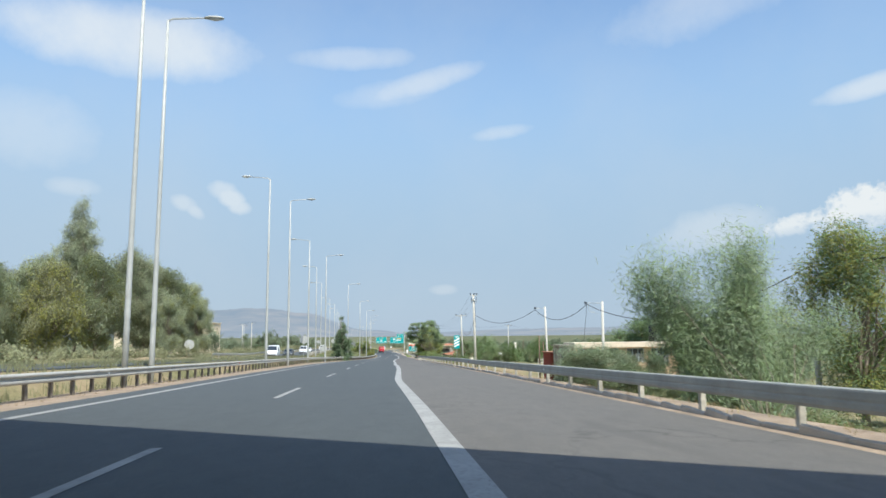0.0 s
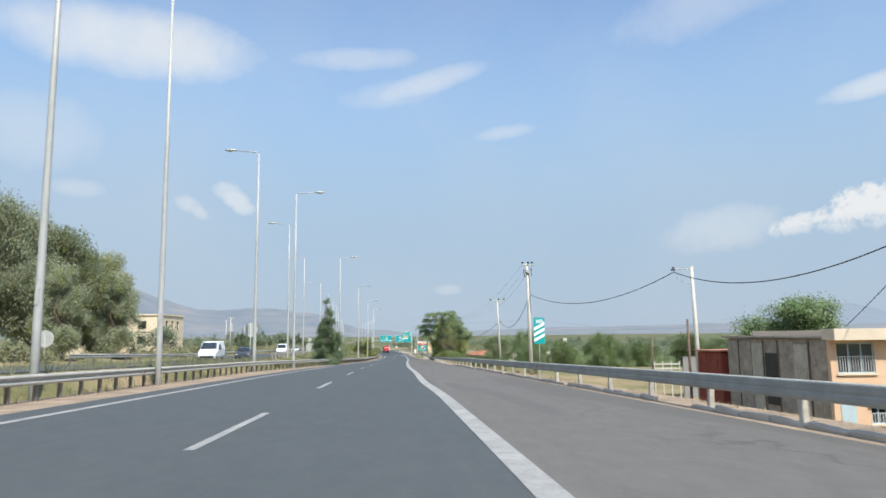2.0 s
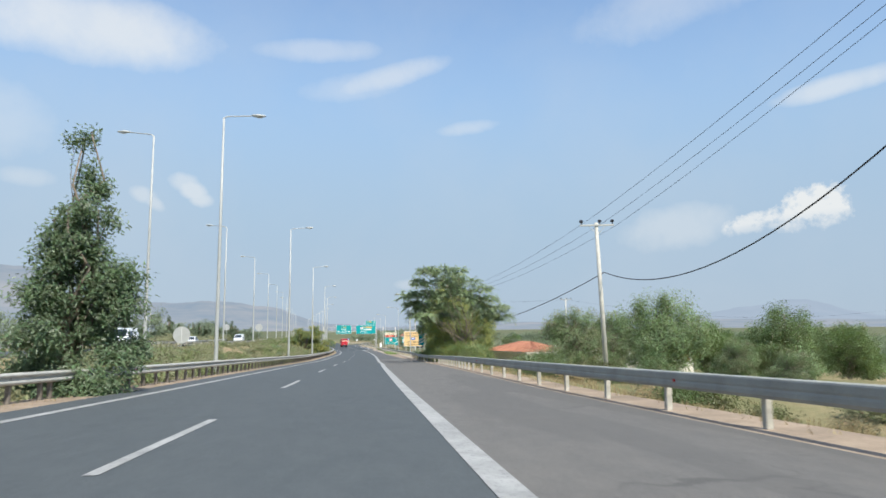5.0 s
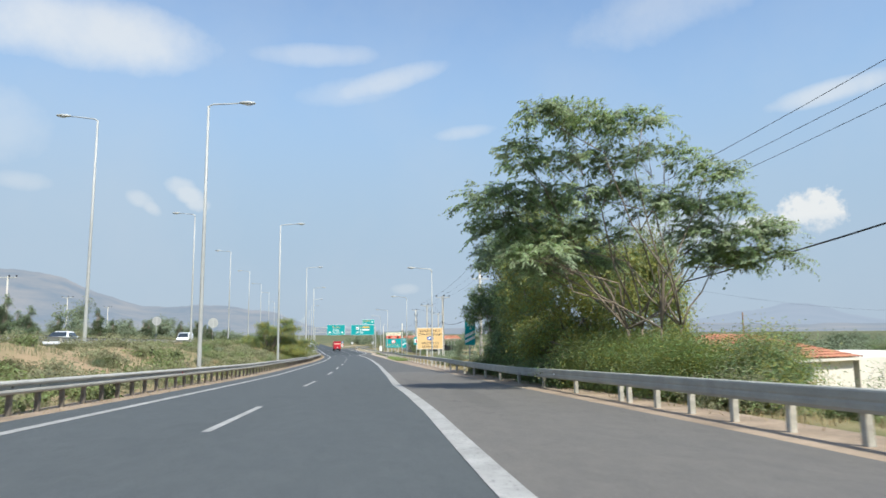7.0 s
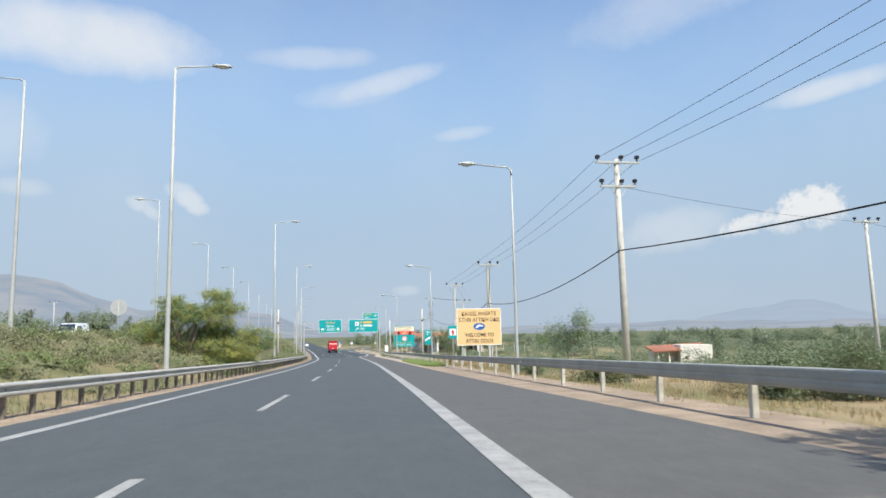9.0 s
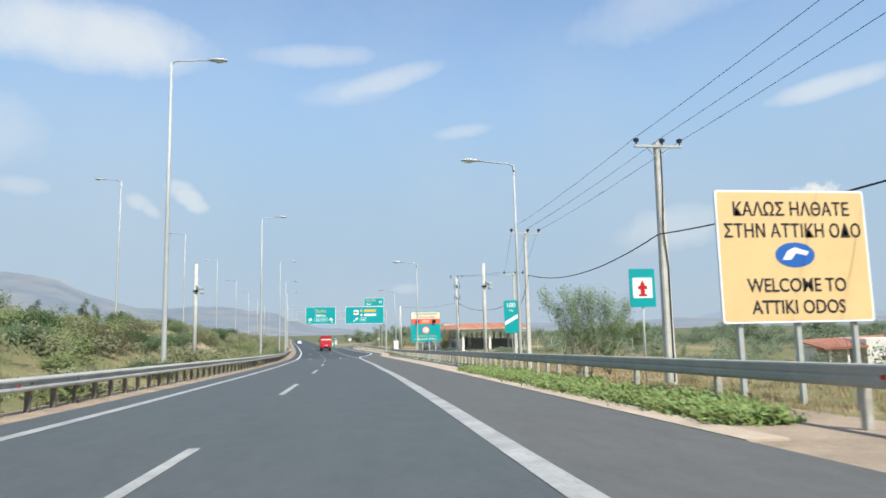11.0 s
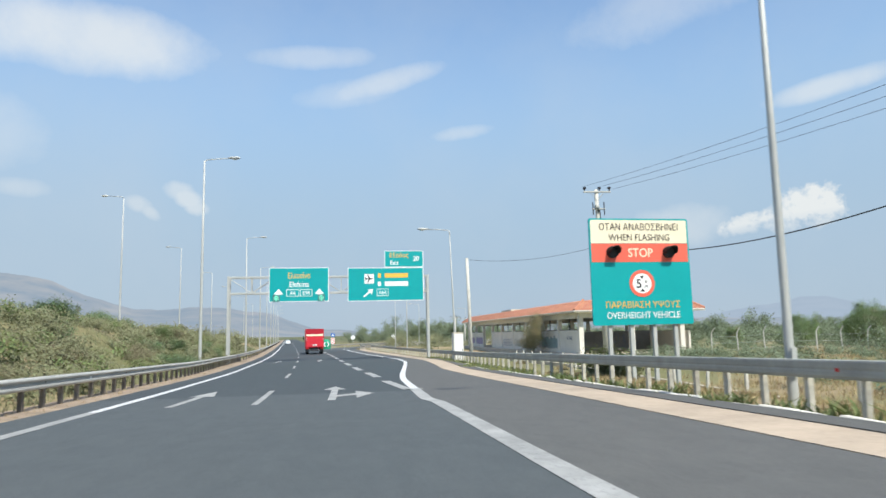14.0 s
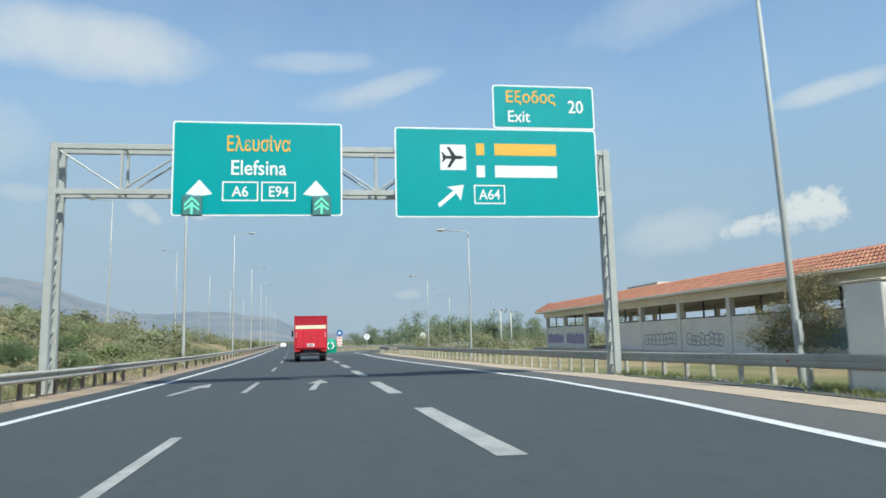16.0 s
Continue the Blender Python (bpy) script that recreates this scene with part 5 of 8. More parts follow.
def turned(x, y, s=1.0, dz=-0.1, rot=None):
    r = random.uniform(0, 360) if rot is None else rot
    return pose(x, y, gz(x, y) + dz, 0, 0, r) @ Matrix.Diagonal((s, s, s * random.uniform(0.9, 1.1), 1))


def place(ob, m):
    """Copy a thing, keeping the scale that the pose carries."""
    c = copy_thing(ob, Matrix.Identity(4))
    c.matrix_basis = m
    return c


SCRUB_SPOTS = ((25.0, 66.5, 1.0), (28.6, 61.5, 1.15), (30.8, 62.5, 1.2), (30.5, 57, 1.2), (29.5, 52, 1.2), (28, 46, 1.25), (8.4, 27.5, 0.6), (9.1, 30.5, 0.66), (10.5, 29, 0.7), (9.7, 33.5, 0.68), (11.6, 34.5, 0.75))


def build_trees():
    # tall eucalyptus belt beyond the opposite carriageway
    e1 = tree("eucalyptus_tree", "tall grey-green eucalyptus with drooping foliage", crown_blobs(13, 19, 2.0, 44, 3, 0, 0.75, 0.56), LEAF_EUC, ground_at(-45, 130), 0.34, 0.25, 1300, 30, 0.34, (0.38, 0.11), 1.6, 1, 60, 11, 0.45, "eucalyptus belt", second=LEAF_SCRUB, hang=1.7)
    e2 = tree("eucalyptus_tree", "broad olive-green eucalyptus with yellowish tips", crown_blobs(12, 15, 0.8, 42, 5, 0, 0.7, 0.56), LEAF_EUC, ground_at(-41, 142), 0.30, 0.25, 1250, 30, 0.34, (0.38, 0.12), 1.5, 1, 60, 12, 0.45, "eucalyptus belt", second=LEAF_YEL, share=0.12, hang=1.6)
    tree("eucalyptus_tree", "tallest grey-green eucalyptus rising above the belt", crown_blobs(10.5, 24.0, 4.0, 40, 13, 0.5, 0.8, 0.60) + [(1.5 * math.sin(i * 2.1) * (1 - i / 12), 1.2 * math.cos(i * 1.7), 18.0 + i * 1.05, 3.7 - 0.27 * i, 3.7 - 0.27 * i, 1.2) for i in range(12)], LEAF_EUC, ground_at(-57.3, 130), 0.40, 0.25, 1700, 30, 0.34, (0.38, 0.11), 1.6, 1, 60, 13, 0.4, "eucalyptus belt", second=LEAF_SCRUB, hang=1.7)
    tree("eucalyptus_tree", "yellowish olive eucalyptus in front of the belt", crown_blobs(11.5, 13.4, 0.6, 40, 14, 0, 0.7, 0.56), LEAF_SCRUB, ground_at(-46, 97), 0.26, 0.25, 1250, 30, 0.32, (0.34, 0.11), 1.5, 1, 50, 14, 0.45, "eucalyptus belt", second=LEAF_YEL, share=0.45, hang=1.6)
    for ob, x, y, s in ((e1, -54.5, 133, 1.05), (e2, -63, 126, 1.2), (e2, -50, 122, 1.15), (e2, -42, 134, 1.12), (e2, -38, 138, 0.85), (e2, -67, 118, 1.15), (e1, -47, 128, 1.0), (e2, -74, 122, 1.2), (e2, -57, 116, 1.1), (e1, -68, 116, 0.85), (e2, -58, 105, 0.95), (e2, -40, 128, 0.72), (e1, -44, 152, 0.78), (e2, -72, 132, 1.1), (e2, -47, 139, 0.9), (e2, -52, 92, 0.8), (e1, -80, 110, 0.9)):
        place(ob, turned(x, y, s))
    # slender dark tree between the carriageways
    tree("juniper_tree", "dark conical evergreen tree in the median", lumpy([(0.1 * math.sin(i * 2), 0, 0.7 + 0.9 * i, 2.15 - 0.22 * i, 2.15 - 0.22 * i, 0.95) for i in range(9)], 6, 0.45, 64), LEAF_DARK, ground_at(-8.4, 132.5), 0.16, 0.2, 800, 46, 0.16, (0.19, 0.06), -1.4, 1, 30, 21, 0.25, hang=1.2)
    # yellow-green pine on the median slope
    mound = [(0, 0, 2.2, 2.5, 2.4, 1.7), (-1.9, 0, 1.8, 1.7, 1.7, 1.4), (2.1, 0, 1.7, 1.8, 1.7, 1.3), (0.4, 0, 3.7, 1.9, 1.8, 1.2), (1.0, 0.3, 4.4, 1.0, 1.0, 0.8), (-0.9, -0.5, 3.6, 1.3, 1.2, 1.0), (-0.2, -0.4, 0.9, 2.4, 2.0, 0.9), (-1.6, -0.6, 0.6, 1.5, 1.4, 0.8), (1.7, -0.6, 0.6, 1.5, 1.4, 0.8)]
    tree("pine_tree", "rounded yellow-green pine on the median slope", lumpy([(1.28 * x, y, z, 1.28 * a, b, c) for x, y, z, a, b, c in mound], 9, 0.42, 63), LEAF_BROAD, ground_at(-8.5, 246), 0.2, 0.2, 1900, 36, 0.18, (0.17, 0.045), -0.5, 1, 40, 22, 0.4, second=LEAF_YEL, share=0.55, hang=0.8)
    # conifers beyond the opposite carriageway
    c = tree("conifer_tree", "dark ragged conifer beyond the opposite carriageway", lumpy([(0.3 * math.sin(i * 2.3), 0.3 * math.cos(i * 1.9), 0.9 + 0.8 * i, 1.75 - 0.21 * i, 1.75 - 0.21 * i, 0.7) for i in range(8)], 5, 0.45, 68), LEAF_DARK, ground_at(-44.5, 252), 0.14, 0.2, 330, 26, 0.2, (0.30, 0.09), -0.6, 1, 10, 37, 0.3, "conifers beyond the road", second=LEAF_FAR, share=0.4, hang=1.0)
    y = 236.0
    while y < 445:
        y += random.choice((3.0, 4.0, 7.5, 13.0))
        place(c, turned(-46 + random.uniform(-3.5, 3.5) - max(0, y - 380) * 0.06, y, random.uniform(0.7, 1.12)))
    # feathery tamarisk and its neighbours near the start
    plumes = []
    for i in range(40):
        q = (i * 0.618) % 1
        a, lean, tall = i * 2.4, 0.10 + 0.95 * q, 5.2 - 1.1 * q * q + 0.45 * math.sin(i * 1.9)
        for u in (0.10, 0.24, 0.38, 0.52, 0.66, 0.80, 0.94):
            w = 0.34 + 0.50 * (1.0 - u)
            plumes.append((math.cos(a) * 4.7 * lean * u, math.sin(a) * 2.4 * lean * u, tall * u * (1.14 - 0.26 * lean * u), w, w, 0.5))
    tree("tamarisk_tree", "feathery light green tamarisk spreading in airy plumes", plumes, LEAF_TAM, ground_at(10.35, 19.4), 0.035, 0.10, 3400, 26, 0.24, (0.34, 0.020), -1.3, 3, 0, 23, 0.1, second=LEAF_GREY, share=0.35, hang=1.3)
    tree("pine_tree", "dense green pine with lit yellowish sprays", crown_blobs(8.6, 11.6, -0.4, 40, 8, 0, 0.5, 0.62), LEAF_BROAD, ground_at(26.2, 35), 0.22, 0.25, 1050, 36, 0.27, (0.24, 0.06), -0.5, 1, 60, 24, 0.4, second=LEAF_YEL, share=0.42, hang=1.1)
    tree("shrub_tree", "yellow-green shrubby tree beside the house", lumpy(crown_blobs(6.6, 7.4, 0.6, 9, 9, 0, 0.4), 4, 0.55, 66), LEAF_YEL, ground_at(28.6, 49.5), 0.16, 0.25, 560, 40, 0.3, (0.18, 0.06), 0.1, 2, 40, 25, 0.4, second=LEAF_BROAD, share=0.5)
    # scrubby trees in front of the low house
    w = tree("scrub_tree", "soft grey-green scrub tree in front of a low house", crown_blobs(3.6, 4.7, 0.3, 10, 19, 0, 0.3), LEAF_GREY, ground_at(33.5, 58), 0.08, 0.2, 420, 40, 0.26, (0.24, 0.03), -0.8, 3, 40, 36, 0.4, "scrub before the house", second=LEAF_SCRUB, share=0.3)
    for x, y, s in SCRUB_SPOTS:
        place(w, turned(x, y, s) @ Matrix.Diagonal((1.15, 1.15, 0.55 if x > 20 else 0.66, 1)))
    for x, y, s in ((19.3, 57.6, 1.12), (24.3, 60.2, 1.0), (22.6, 62.5, 0.95)):
        place(w, turned(x, y, s) @ Matrix.Diagonal((0.95, 0.95, 1.0, 1)))
    # tree behind the apricot house
    tree("fig_tree", "broad dark green tree behind a low house", lumpy(crown_blobs(12.4, 8.6, 2.2, 16, 10, 4.2, 0.45), 4, 0.5, 67), LEAF_BROAD, ground_at(45.6, 121), 0.3, 0.3, 800, 40, 0.5, (0.30, 0.16), 0.3, 1, 50, 26, 0.5, second=LEAF_BROAD)
    # the large trees that reach over the guardrail
    def standing(x, y, lumps, deep=1.0):
        z = gz(x, y) - 0.1
        return [(a - x, b - y, c - z, p, q, r * deep) for a, b, c, p, q, r in lumps]

    tiers = [(7.4, 173.6, 4.0), (9.0, 174.4, 4.25), (10.6, 173.8, 4.0), (6.6, 174.8, 3.1), (8.2, 175.4, 3.0), (9.8, 174.8, 3.0), (11.6, 174.4, 3.1), (12.7, 173.8, 2.4),
             (6.2, 176.4, 1.9), (7.2, 175.8, 2.0), (8.8, 175.6, 1.8), (10.6, 175.2, 1.9), (12.0, 175.2, 1.5), (13.5, 174.2, 1.4),
             (6.5, 177.0, 0.9), (8.0, 176.2, 0.8), (9.6, 175.8, 0.7), (13.0, 175.0, 0.5), (14.3, 173.8, 0.5), (14.6, 174.0, -0.2), (13.6, 174.8, -0.3), (7.4, 175.2, -0.1), (6.9, 177.6, 0.1), (8.4, 177.4, -0.5), (9.8, 177.2, -0.2)]
    tree("ailanthus_tree", "large airy roadside tree with layered feathery branches", standing(11.3, 175.4, [
        (x, y, z, 1.22 - 0.05 * (i % 4), 1.15, 0.52 + 0.05 * (i % 3)) for i, (x, y, z) in enumerate(tiers)]),
        LEAF_AIL, ground_at(11.3, 175.4), 0.085, 0.24, 600, 6, 0.70, (0.20, 0.062), 0.75, 5, 130, 27, 0.25, second=LEAF_GREY, feather=True, share=0.25)
    tree("acacia_tree", "bushy yellow-green tree thick to the ground by the guardrail", standing(11.2, 182.0, lumpy([
        (9.6, 180.0, -1.2, 1.5, 1.6, 1.2), (12.0, 180.0, -0.2, 1.7, 1.6, 1.2), (10.2, 183.5, 0.6, 1.6, 1.7, 1.1), (13.2, 182.0, -0.4, 1.6, 1.6, 1.2), (11.6, 184.5, 0.9, 1.6, 1.6, 1.0),
        (9.9, 182.0, -2.8, 1.4, 2.0, 1.2), (12.6, 179.0, -2.6, 1.7, 1.5, 1.3), (9.5, 185.3, -1.6, 1.2, 1.4, 1.2), (14.0, 184.0, 0.6, 1.5, 1.5, 1.2), (10.2, 178.4, -2.8, 1.2, 1.3, 1.1), (12.2, 186.5, 1.8, 1.4, 1.4, 1.2), (10.0, 185.6, -2.8, 1.1, 1.3, 1.2), (9.9, 186.0, 0.6, 1.1, 1.2, 1.2), (10.6, 185.6, 2.4, 1.2, 1.3, 1.2), (9.8, 186.2, -1.2, 1.0, 1.2, 1.2), (13.4, 179.6, -1.0, 1.3, 1.3, 1.0), (14.2, 180.6, 0.4, 1.2, 1.2, 1.0), (14.0, 180.0, -2.2, 1.2, 1.2, 1.0), (11.4, 181.4, -1.6, 1.5, 1.4, 1.2), (12.6, 181.0, 0.6, 1.4, 1.3, 1.0), (12.4, 182.0, -2.8, 1.5, 1.4, 1.2), (14.6, 182.0, -0.6, 1.3, 1.3, 1.2)], 7, 0.46, 62)),
        LEAF_MUL, ground_at(11.2, 182.0), 0.10, 0.25, 3300, 26, 0.22, (0.17, 0.055), 0.7, 3, 70, 28, 0.45, second=LEAF_YEL, share=0.6, hang=1.0)
    tree("mulberry_tree", "dense green tree overhanging the guardrail", standing(11.8, 194.5, lumpy([
        (10.2, 195.6, 1.0, 1.6, 1.6, 1.3), (10.8, 197.2, 2.8, 1.6, 1.6, 1.3), (12.2, 196.0, 4.6, 1.8, 1.8, 1.3), (11.2, 193.0, 2.0, 1.7, 1.7, 1.4), (12.6, 192.0, 4.0, 1.7, 1.7, 1.3), (10.2, 196.6, -0.9, 1.5, 1.6, 1.3),
        (10.5, 195.0, -2.7, 1.4, 1.8, 1.3), (10.9, 191.6, -0.6, 1.5, 1.6, 1.3), (13.2, 189.8, 2.6, 1.7, 1.6, 1.3), (10.9, 189.0, 0.4, 1.4, 1.4, 1.2), (10.6, 190.0, -2.4, 1.3, 1.8, 1.3), (13.6, 195.0, 2.6, 1.8, 1.8, 1.5), (12.6, 198.4, 1.0, 1.5, 1.4, 1.4), (10.3, 192.6, -3.0, 1.1, 1.6, 1.2), (10.6, 196.8, -3.0, 1.3, 1.4, 1.2), (11.2, 194.0, -0.6, 1.5, 1.6, 1.3), (11.8, 190.6, -3.2, 1.3, 1.5, 1.2), (10.0, 198.0, -0.2, 1.1, 1.2, 1.1), (9.8, 198.0, -1.4, 1.1, 1.2, 1.2)], 7, 0.42, 61)),
        LEAF_MUL, ground_at(12.15, 194.5), 0.13, 0.25, 2500, 24, 0.20, (0.155, 0.085), 0.35, 2, 110, 29, 0.5, second=LEAF_DARK, share=0.45)
    tree("cypress_tree", "narrow dark cypress among broad-leaved trees", [(0.05 * (i % 2), 0, 1.2 + i * 1.05, 0.58 - 0.053 * i, 0.58 - 0.053 * i, 0.75) for i in range(9)], LEAF_DARK, ground_at(10.9, 188.0), 0.06, 0.2, 900, 46, 0.13, (0.13, 0.035), -0.9, 1, 10, 30, 0.5)
    # broad crowns by the white-walled house
    m = tree("fig_tree", "round green fruit tree with upright shoots", crown_blobs(7.4, 4.6, 0.3, 15, 16, 0, 0.3) + [(2.9 * math.cos(i * 2.4) * ((i * 0.618) % 1), 2.9 * math.sin(i * 2.4) * ((i * 0.618) % 1), 4.4 + 1.0 * ((i * 0.37) % 1), 0.34, 0.34, 1.05) for i in range(18)], LEAF_BROAD, ground_at(23, 157), 0.12, 0.2, 980, 34, 0.26, (0.17, 0.075), -0.5, 4, 60, 32, 0.35, second=LEAF_MUL, share=0.4, hang=1.1)
    n = tree("scrub_tree", "dull green bushy tree behind the guardrail", crown_blobs(6.4, 4.8, 0.2, 16, 17, 0, 0.4, 0.8) + [(2.2 * math.cos(i * 2.4) * ((i * 0.618) % 1), 2.2 * math.sin(i * 2.4) * ((i * 0.618) % 1), 4.3 + 0.8 * ((i * 0.37) % 1), 0.35, 0.35, 0.7) for i in range(10)], LEAF_BROAD, ground_at(19.3, 166.3), 0.12, 0.2, 800, 34, 0.28, (0.16, 0.07), -0.1, 3, 60, 33, 0.45, second=LEAF_SCRUB, share=0.35)
    for ob, x, y, s in ((n, 25.5, 173, 1.0), (m, 31, 165, 0.8), (n, 22, 146, 0.42), (n, 27, 150, 0.48), (m, 34, 152, 0.6), (n, 30, 140, 0.5), (m, 38, 165, 1.0), (n, 20.5, 139, 0.4), (n, 34, 180, 0.9), (m, 46, 190, 1.0), (n, 40, 196, 0.9), (n, 44, 172, 0.9), (m, 52, 182, 1.0), (n, 58, 160, 1.0), (n, 48, 150, 1.0), (m, 55, 205, 0.9), (n, 64, 190, 1.1), (n, 37, 194, 0.7), (m, 60, 172, 1.1), (m, 56, 380, 0.7), (n, 62, 374, 0.8), (m, 68, 384, 0.85), (n, 52, 388, 0.5), (n, 24.4, 162.6, 0.62), (n, 27.5, 166, 0.6)):
        place(ob, turned(x, y, s))
    # airy saplings in the field
    tree("sapling", "airy pale green sapling in dry grass", crown_blobs(2.7, 4.0, 0.9, 7, 18, 0, 0.3), LEAF_GREY, ground_at(15.1, 235), 0.06, 0.2, 150, 30, 0.25, (0.13, 0.05), -0.4, 3, 40, 34, 0.3)
    shoots = []
    for i in range(13):
        a, tall = -0.52 + 0.09 * i, 4.3 - 0.9 * abs(math.sin(i * 1.7)) - (0.5 if i > 8 else 0)
        for u in (0.45, 0.6, 0.75, 0.88, 0.98):
            shoots.append((math.sin(a) * tall * u, 0.35 * math.sin(i * 2.3) * u, math.cos(a) * tall * u, 0.22, 0.22, 0.34))
    tree("sapling", "airy upright shrub tree with many thin stems", shoots, LEAF_AIL, ground_at(13.3, 268), 0.05, 0.06, 980, 16, 0.13, (0.10, 0.034), -0.9, 4, 30, 35, 0.2, second=LEAF_GREY, share=0.4, hang=1.2)
    return n, m, e2


SCRUB_TREE, FRUIT_TREE, EUC = build_trees()


# bare, washed-out patch on the bank: x, y
BARE = (-8.9, 300.5)


def build_bare_patch():
    """A sandy slip on the bank with an uneven rim and small rills."""
    g = np.random.default_rng(77)
    rings, spokes = 9, 44
    edge = 1.0 + 0.22 * np.sin(np.arange(spokes) * 0.57) + 0.14 * np.sin(np.arange(spokes) * 1.71 + 1) + g.normal(0, 0.05, spokes)
    v, f = [], []
    for i in range(rings + 1):
        u = i / rings
        for j in range(spokes):
            a = 6.2832 * j / spokes
            x, y = BARE[0] + 1.7 * u * edge[j] * math.cos(a), BARE[1] + 2.7 * u * edge[j] * math.sin(a)
            rill = 0.05 * math.sin(y * 5.2 + 0.8 * math.sin(x * 3)) + g.normal(0, 0.012)
            v.append((x, y, gz(x, y) + (0.10 + rill) * (1 - u ** 3) - 0.06 * (u > 0.99) + 0.01))
    for i in range(rings):
        for j in range(spokes):
            k = (j + 1) % spokes
            f.append((i * spokes + j, (i + 1) * spokes + j, (i + 1) * spokes + k, i * spokes + k))
    tagged(new("bare_soil", arrays("bare_soil", np.array(v), f, SAND, True)), "bare sandy slip on the bank among dry bushes", "soil", kind="structure")


build_bare_patch()


def bush(label, leaf, w, h, n, per, size, seed, second=None, squash=0.75):
    g = np.random.default_rng(seed)
    t = thing("bush", label, "bush", "roadside bushes")
    blobs = [(g.uniform(-0.3, 0.3) * w, g.uniform(-0.3, 0.3) * w, h * g.uniform(0.25, 0.6), w * g.uniform(0.22, 0.38), w * g.uniform(0.22, 0.38), h * g.uniform(0.25, 0.42)) for _ in range(6)]
    cc, od = clumps(blobs, n, 0.3, g)
    cc[:, 2] = np.maximum(cc[:, 2], 0.05)
    v, f = leaf_cloud(cc, 0.16 * w ** 0.5, per, size[0], size[1], -0.4, squash, g, od)
    o = new("foliage", arrays("foliage", v, f, leaf))
    if second is not None:
        o.data.materials.append(second)
        o.data.polygons.foreach_set("material_index", np.repeat(g.random(len(cc)) < 0.3, per).astype(np.int32))
    o.parent = t
    bm = bmesh.new()
    for i in range(14):
        c = cc[g.integers(len(cc))]
        limb(bm, (c[0] * 0.15, c[1] * 0.15, -0.25), c.tolist(), 0.025, 0.006, g, 4)
    part("branchwork", bm, BARK, t)
    return t


def build_bushes():
    kinds = [bush("low olive-green bush in dry grass", LEAF_SCRUB, 2.4, 1.3, 150, 34, (0.13, 0.05), 41, GRASS_GREEN),
             bush("leafy green bush on the slope", LEAF_BROAD, 2.6, 1.4, 210, 38, (0.105, 0.045), 42, LEAF_SCRUB),
             bush("straw-coloured dry shrub on sandy soil", STRAW, 1.8, 1.0, 120, 34, (0.15, 0.025), 43, LEAF_SCRUB),
             bush("grey-green wiry shrub among dry grass", LEAF_GREY, 2.0, 1.4, 140, 34, (0.14, 0.03), 44, LEAF_SCRUB),
             bush("fine-leaved yellow-green shrub behind the guardrail", LEAF_MUL, 2.8, 2.2, 330, 40, (0.085, 0.035), 45, LEAF_YEL),
             bush("dark green rounded bush on the sandy bank", LEAF_DARK, 2.6, 1.5, 240, 34, (0.12, 0.05), 46, LEAF_BROAD),
             bush("rounded brownish dry bush on the sandy bank", LEAF_BROWN, 2.8, 1.6, 240, 34, (0.12, 0.04), 47, LEAF_SCRUB)]
    spots = []
    g = random.Random(5)
    # slope between the carriageways
    y = 118.0
    while y < 430:
        span = max(2.5, float(LEFT_RAIL(y)) - float(BX(y)) - 2.2)
        for _ in range(2 if y < 380 else 1):
            x = float(LEFT_RAIL(y)) - 1.6 - g.random() * span
            spots.append((x, y + g.uniform(-1, 1), g.choice((0, 0, 1, 2, 2, 3) if y < 250 else (5, 6, 1, 5, 6, 0, 1)), g.uniform(0.7, 1.3) * (0.42 if y < 235 else 0.62 if y < 262 else 0.8)))
        y += 4.2
    # beyond the opposite carriageway
    # right side, behind the guardrail
    for i in range(26):
        y = g.uniform(0, 66)
        spots.append((float(RIGHT_RAIL(y)) + g.uniform(5.5, 17), y, g.choice((0, 1, 3, 3)), g.uniform(0.8, 1.6)))
    for i in range(10):
        y = g.uniform(66, 76)
        spots.append((g.uniform(24.5, 36), y * 0.3 + 68 * 0.7, g.choice((1, 3, 3)), g.uniform(0.9, 1.6)))
    for i in range(34):
        y = g.uniform(128, 172)
        spots.append((float(RIGHT_RAIL(y)) + g.uniform(3.0, 12), y, g.choice((0, 1, 2, 2)), g.uniform(0.5, 1.1)))
    for i in range(12):
        y = g.uniform(177, 199)
        spots.append((float(RIGHT_RAIL(y)) + g.uniform(0.9, 2.2), y, g.choice((1, 1, 0)), g.uniform(0.8, 1.2)))
    for i in range(11):
        y = 168.4 + 0.66 * i
        spots.append((float(RIGHT_RAIL(y)) + 1.9 + 0.9 * (i % 3), y, 4 if i % 4 else 0, 0.98 + g.uniform(-0.1, 0.1)))
    for i in range(5):
        spots.append((10.0 + 0.7 * i, 176.6 - 0.3 * i, 4, 1.0 + 0.07 * (i % 3)))
    for x, y, s in ((15.7, 217.6, 0.95), (17.6, 217.0, 1.12), (19.6, 217.6, 1.0), (17.0, 219.6, 1.0), (21.4, 218.2, 1.05), (19.0, 220.0, 1.0)):
        spots.append((x + 0.5, y + 0.6, 3, s * 1.35))
    for i in range(30):
        y = g.uniform(200, 366)
        spots.append((float(RIGHT_RAIL(y)) + 3 + g.random() ** 1.5 * 45, y, g.choice((0, 2, 2, 3)), g.uniform(0.4, 1.1)))
    used = set()
    for x, y, k, s in spots:
        if 20 < x < 42 and (74 < y < 100 or 366 < y < 415):
            continue
        if ((x - BARE[0]) / 1.5) ** 2 + ((y - BARE[1]) / 2.2) ** 2 < 1:
            continue
        m = turned(x, y, s, -0.12)
        if k not in used:
            used.add(k)
            kinds[k].matrix_basis = m
        else:
            place(kinds[k], m)


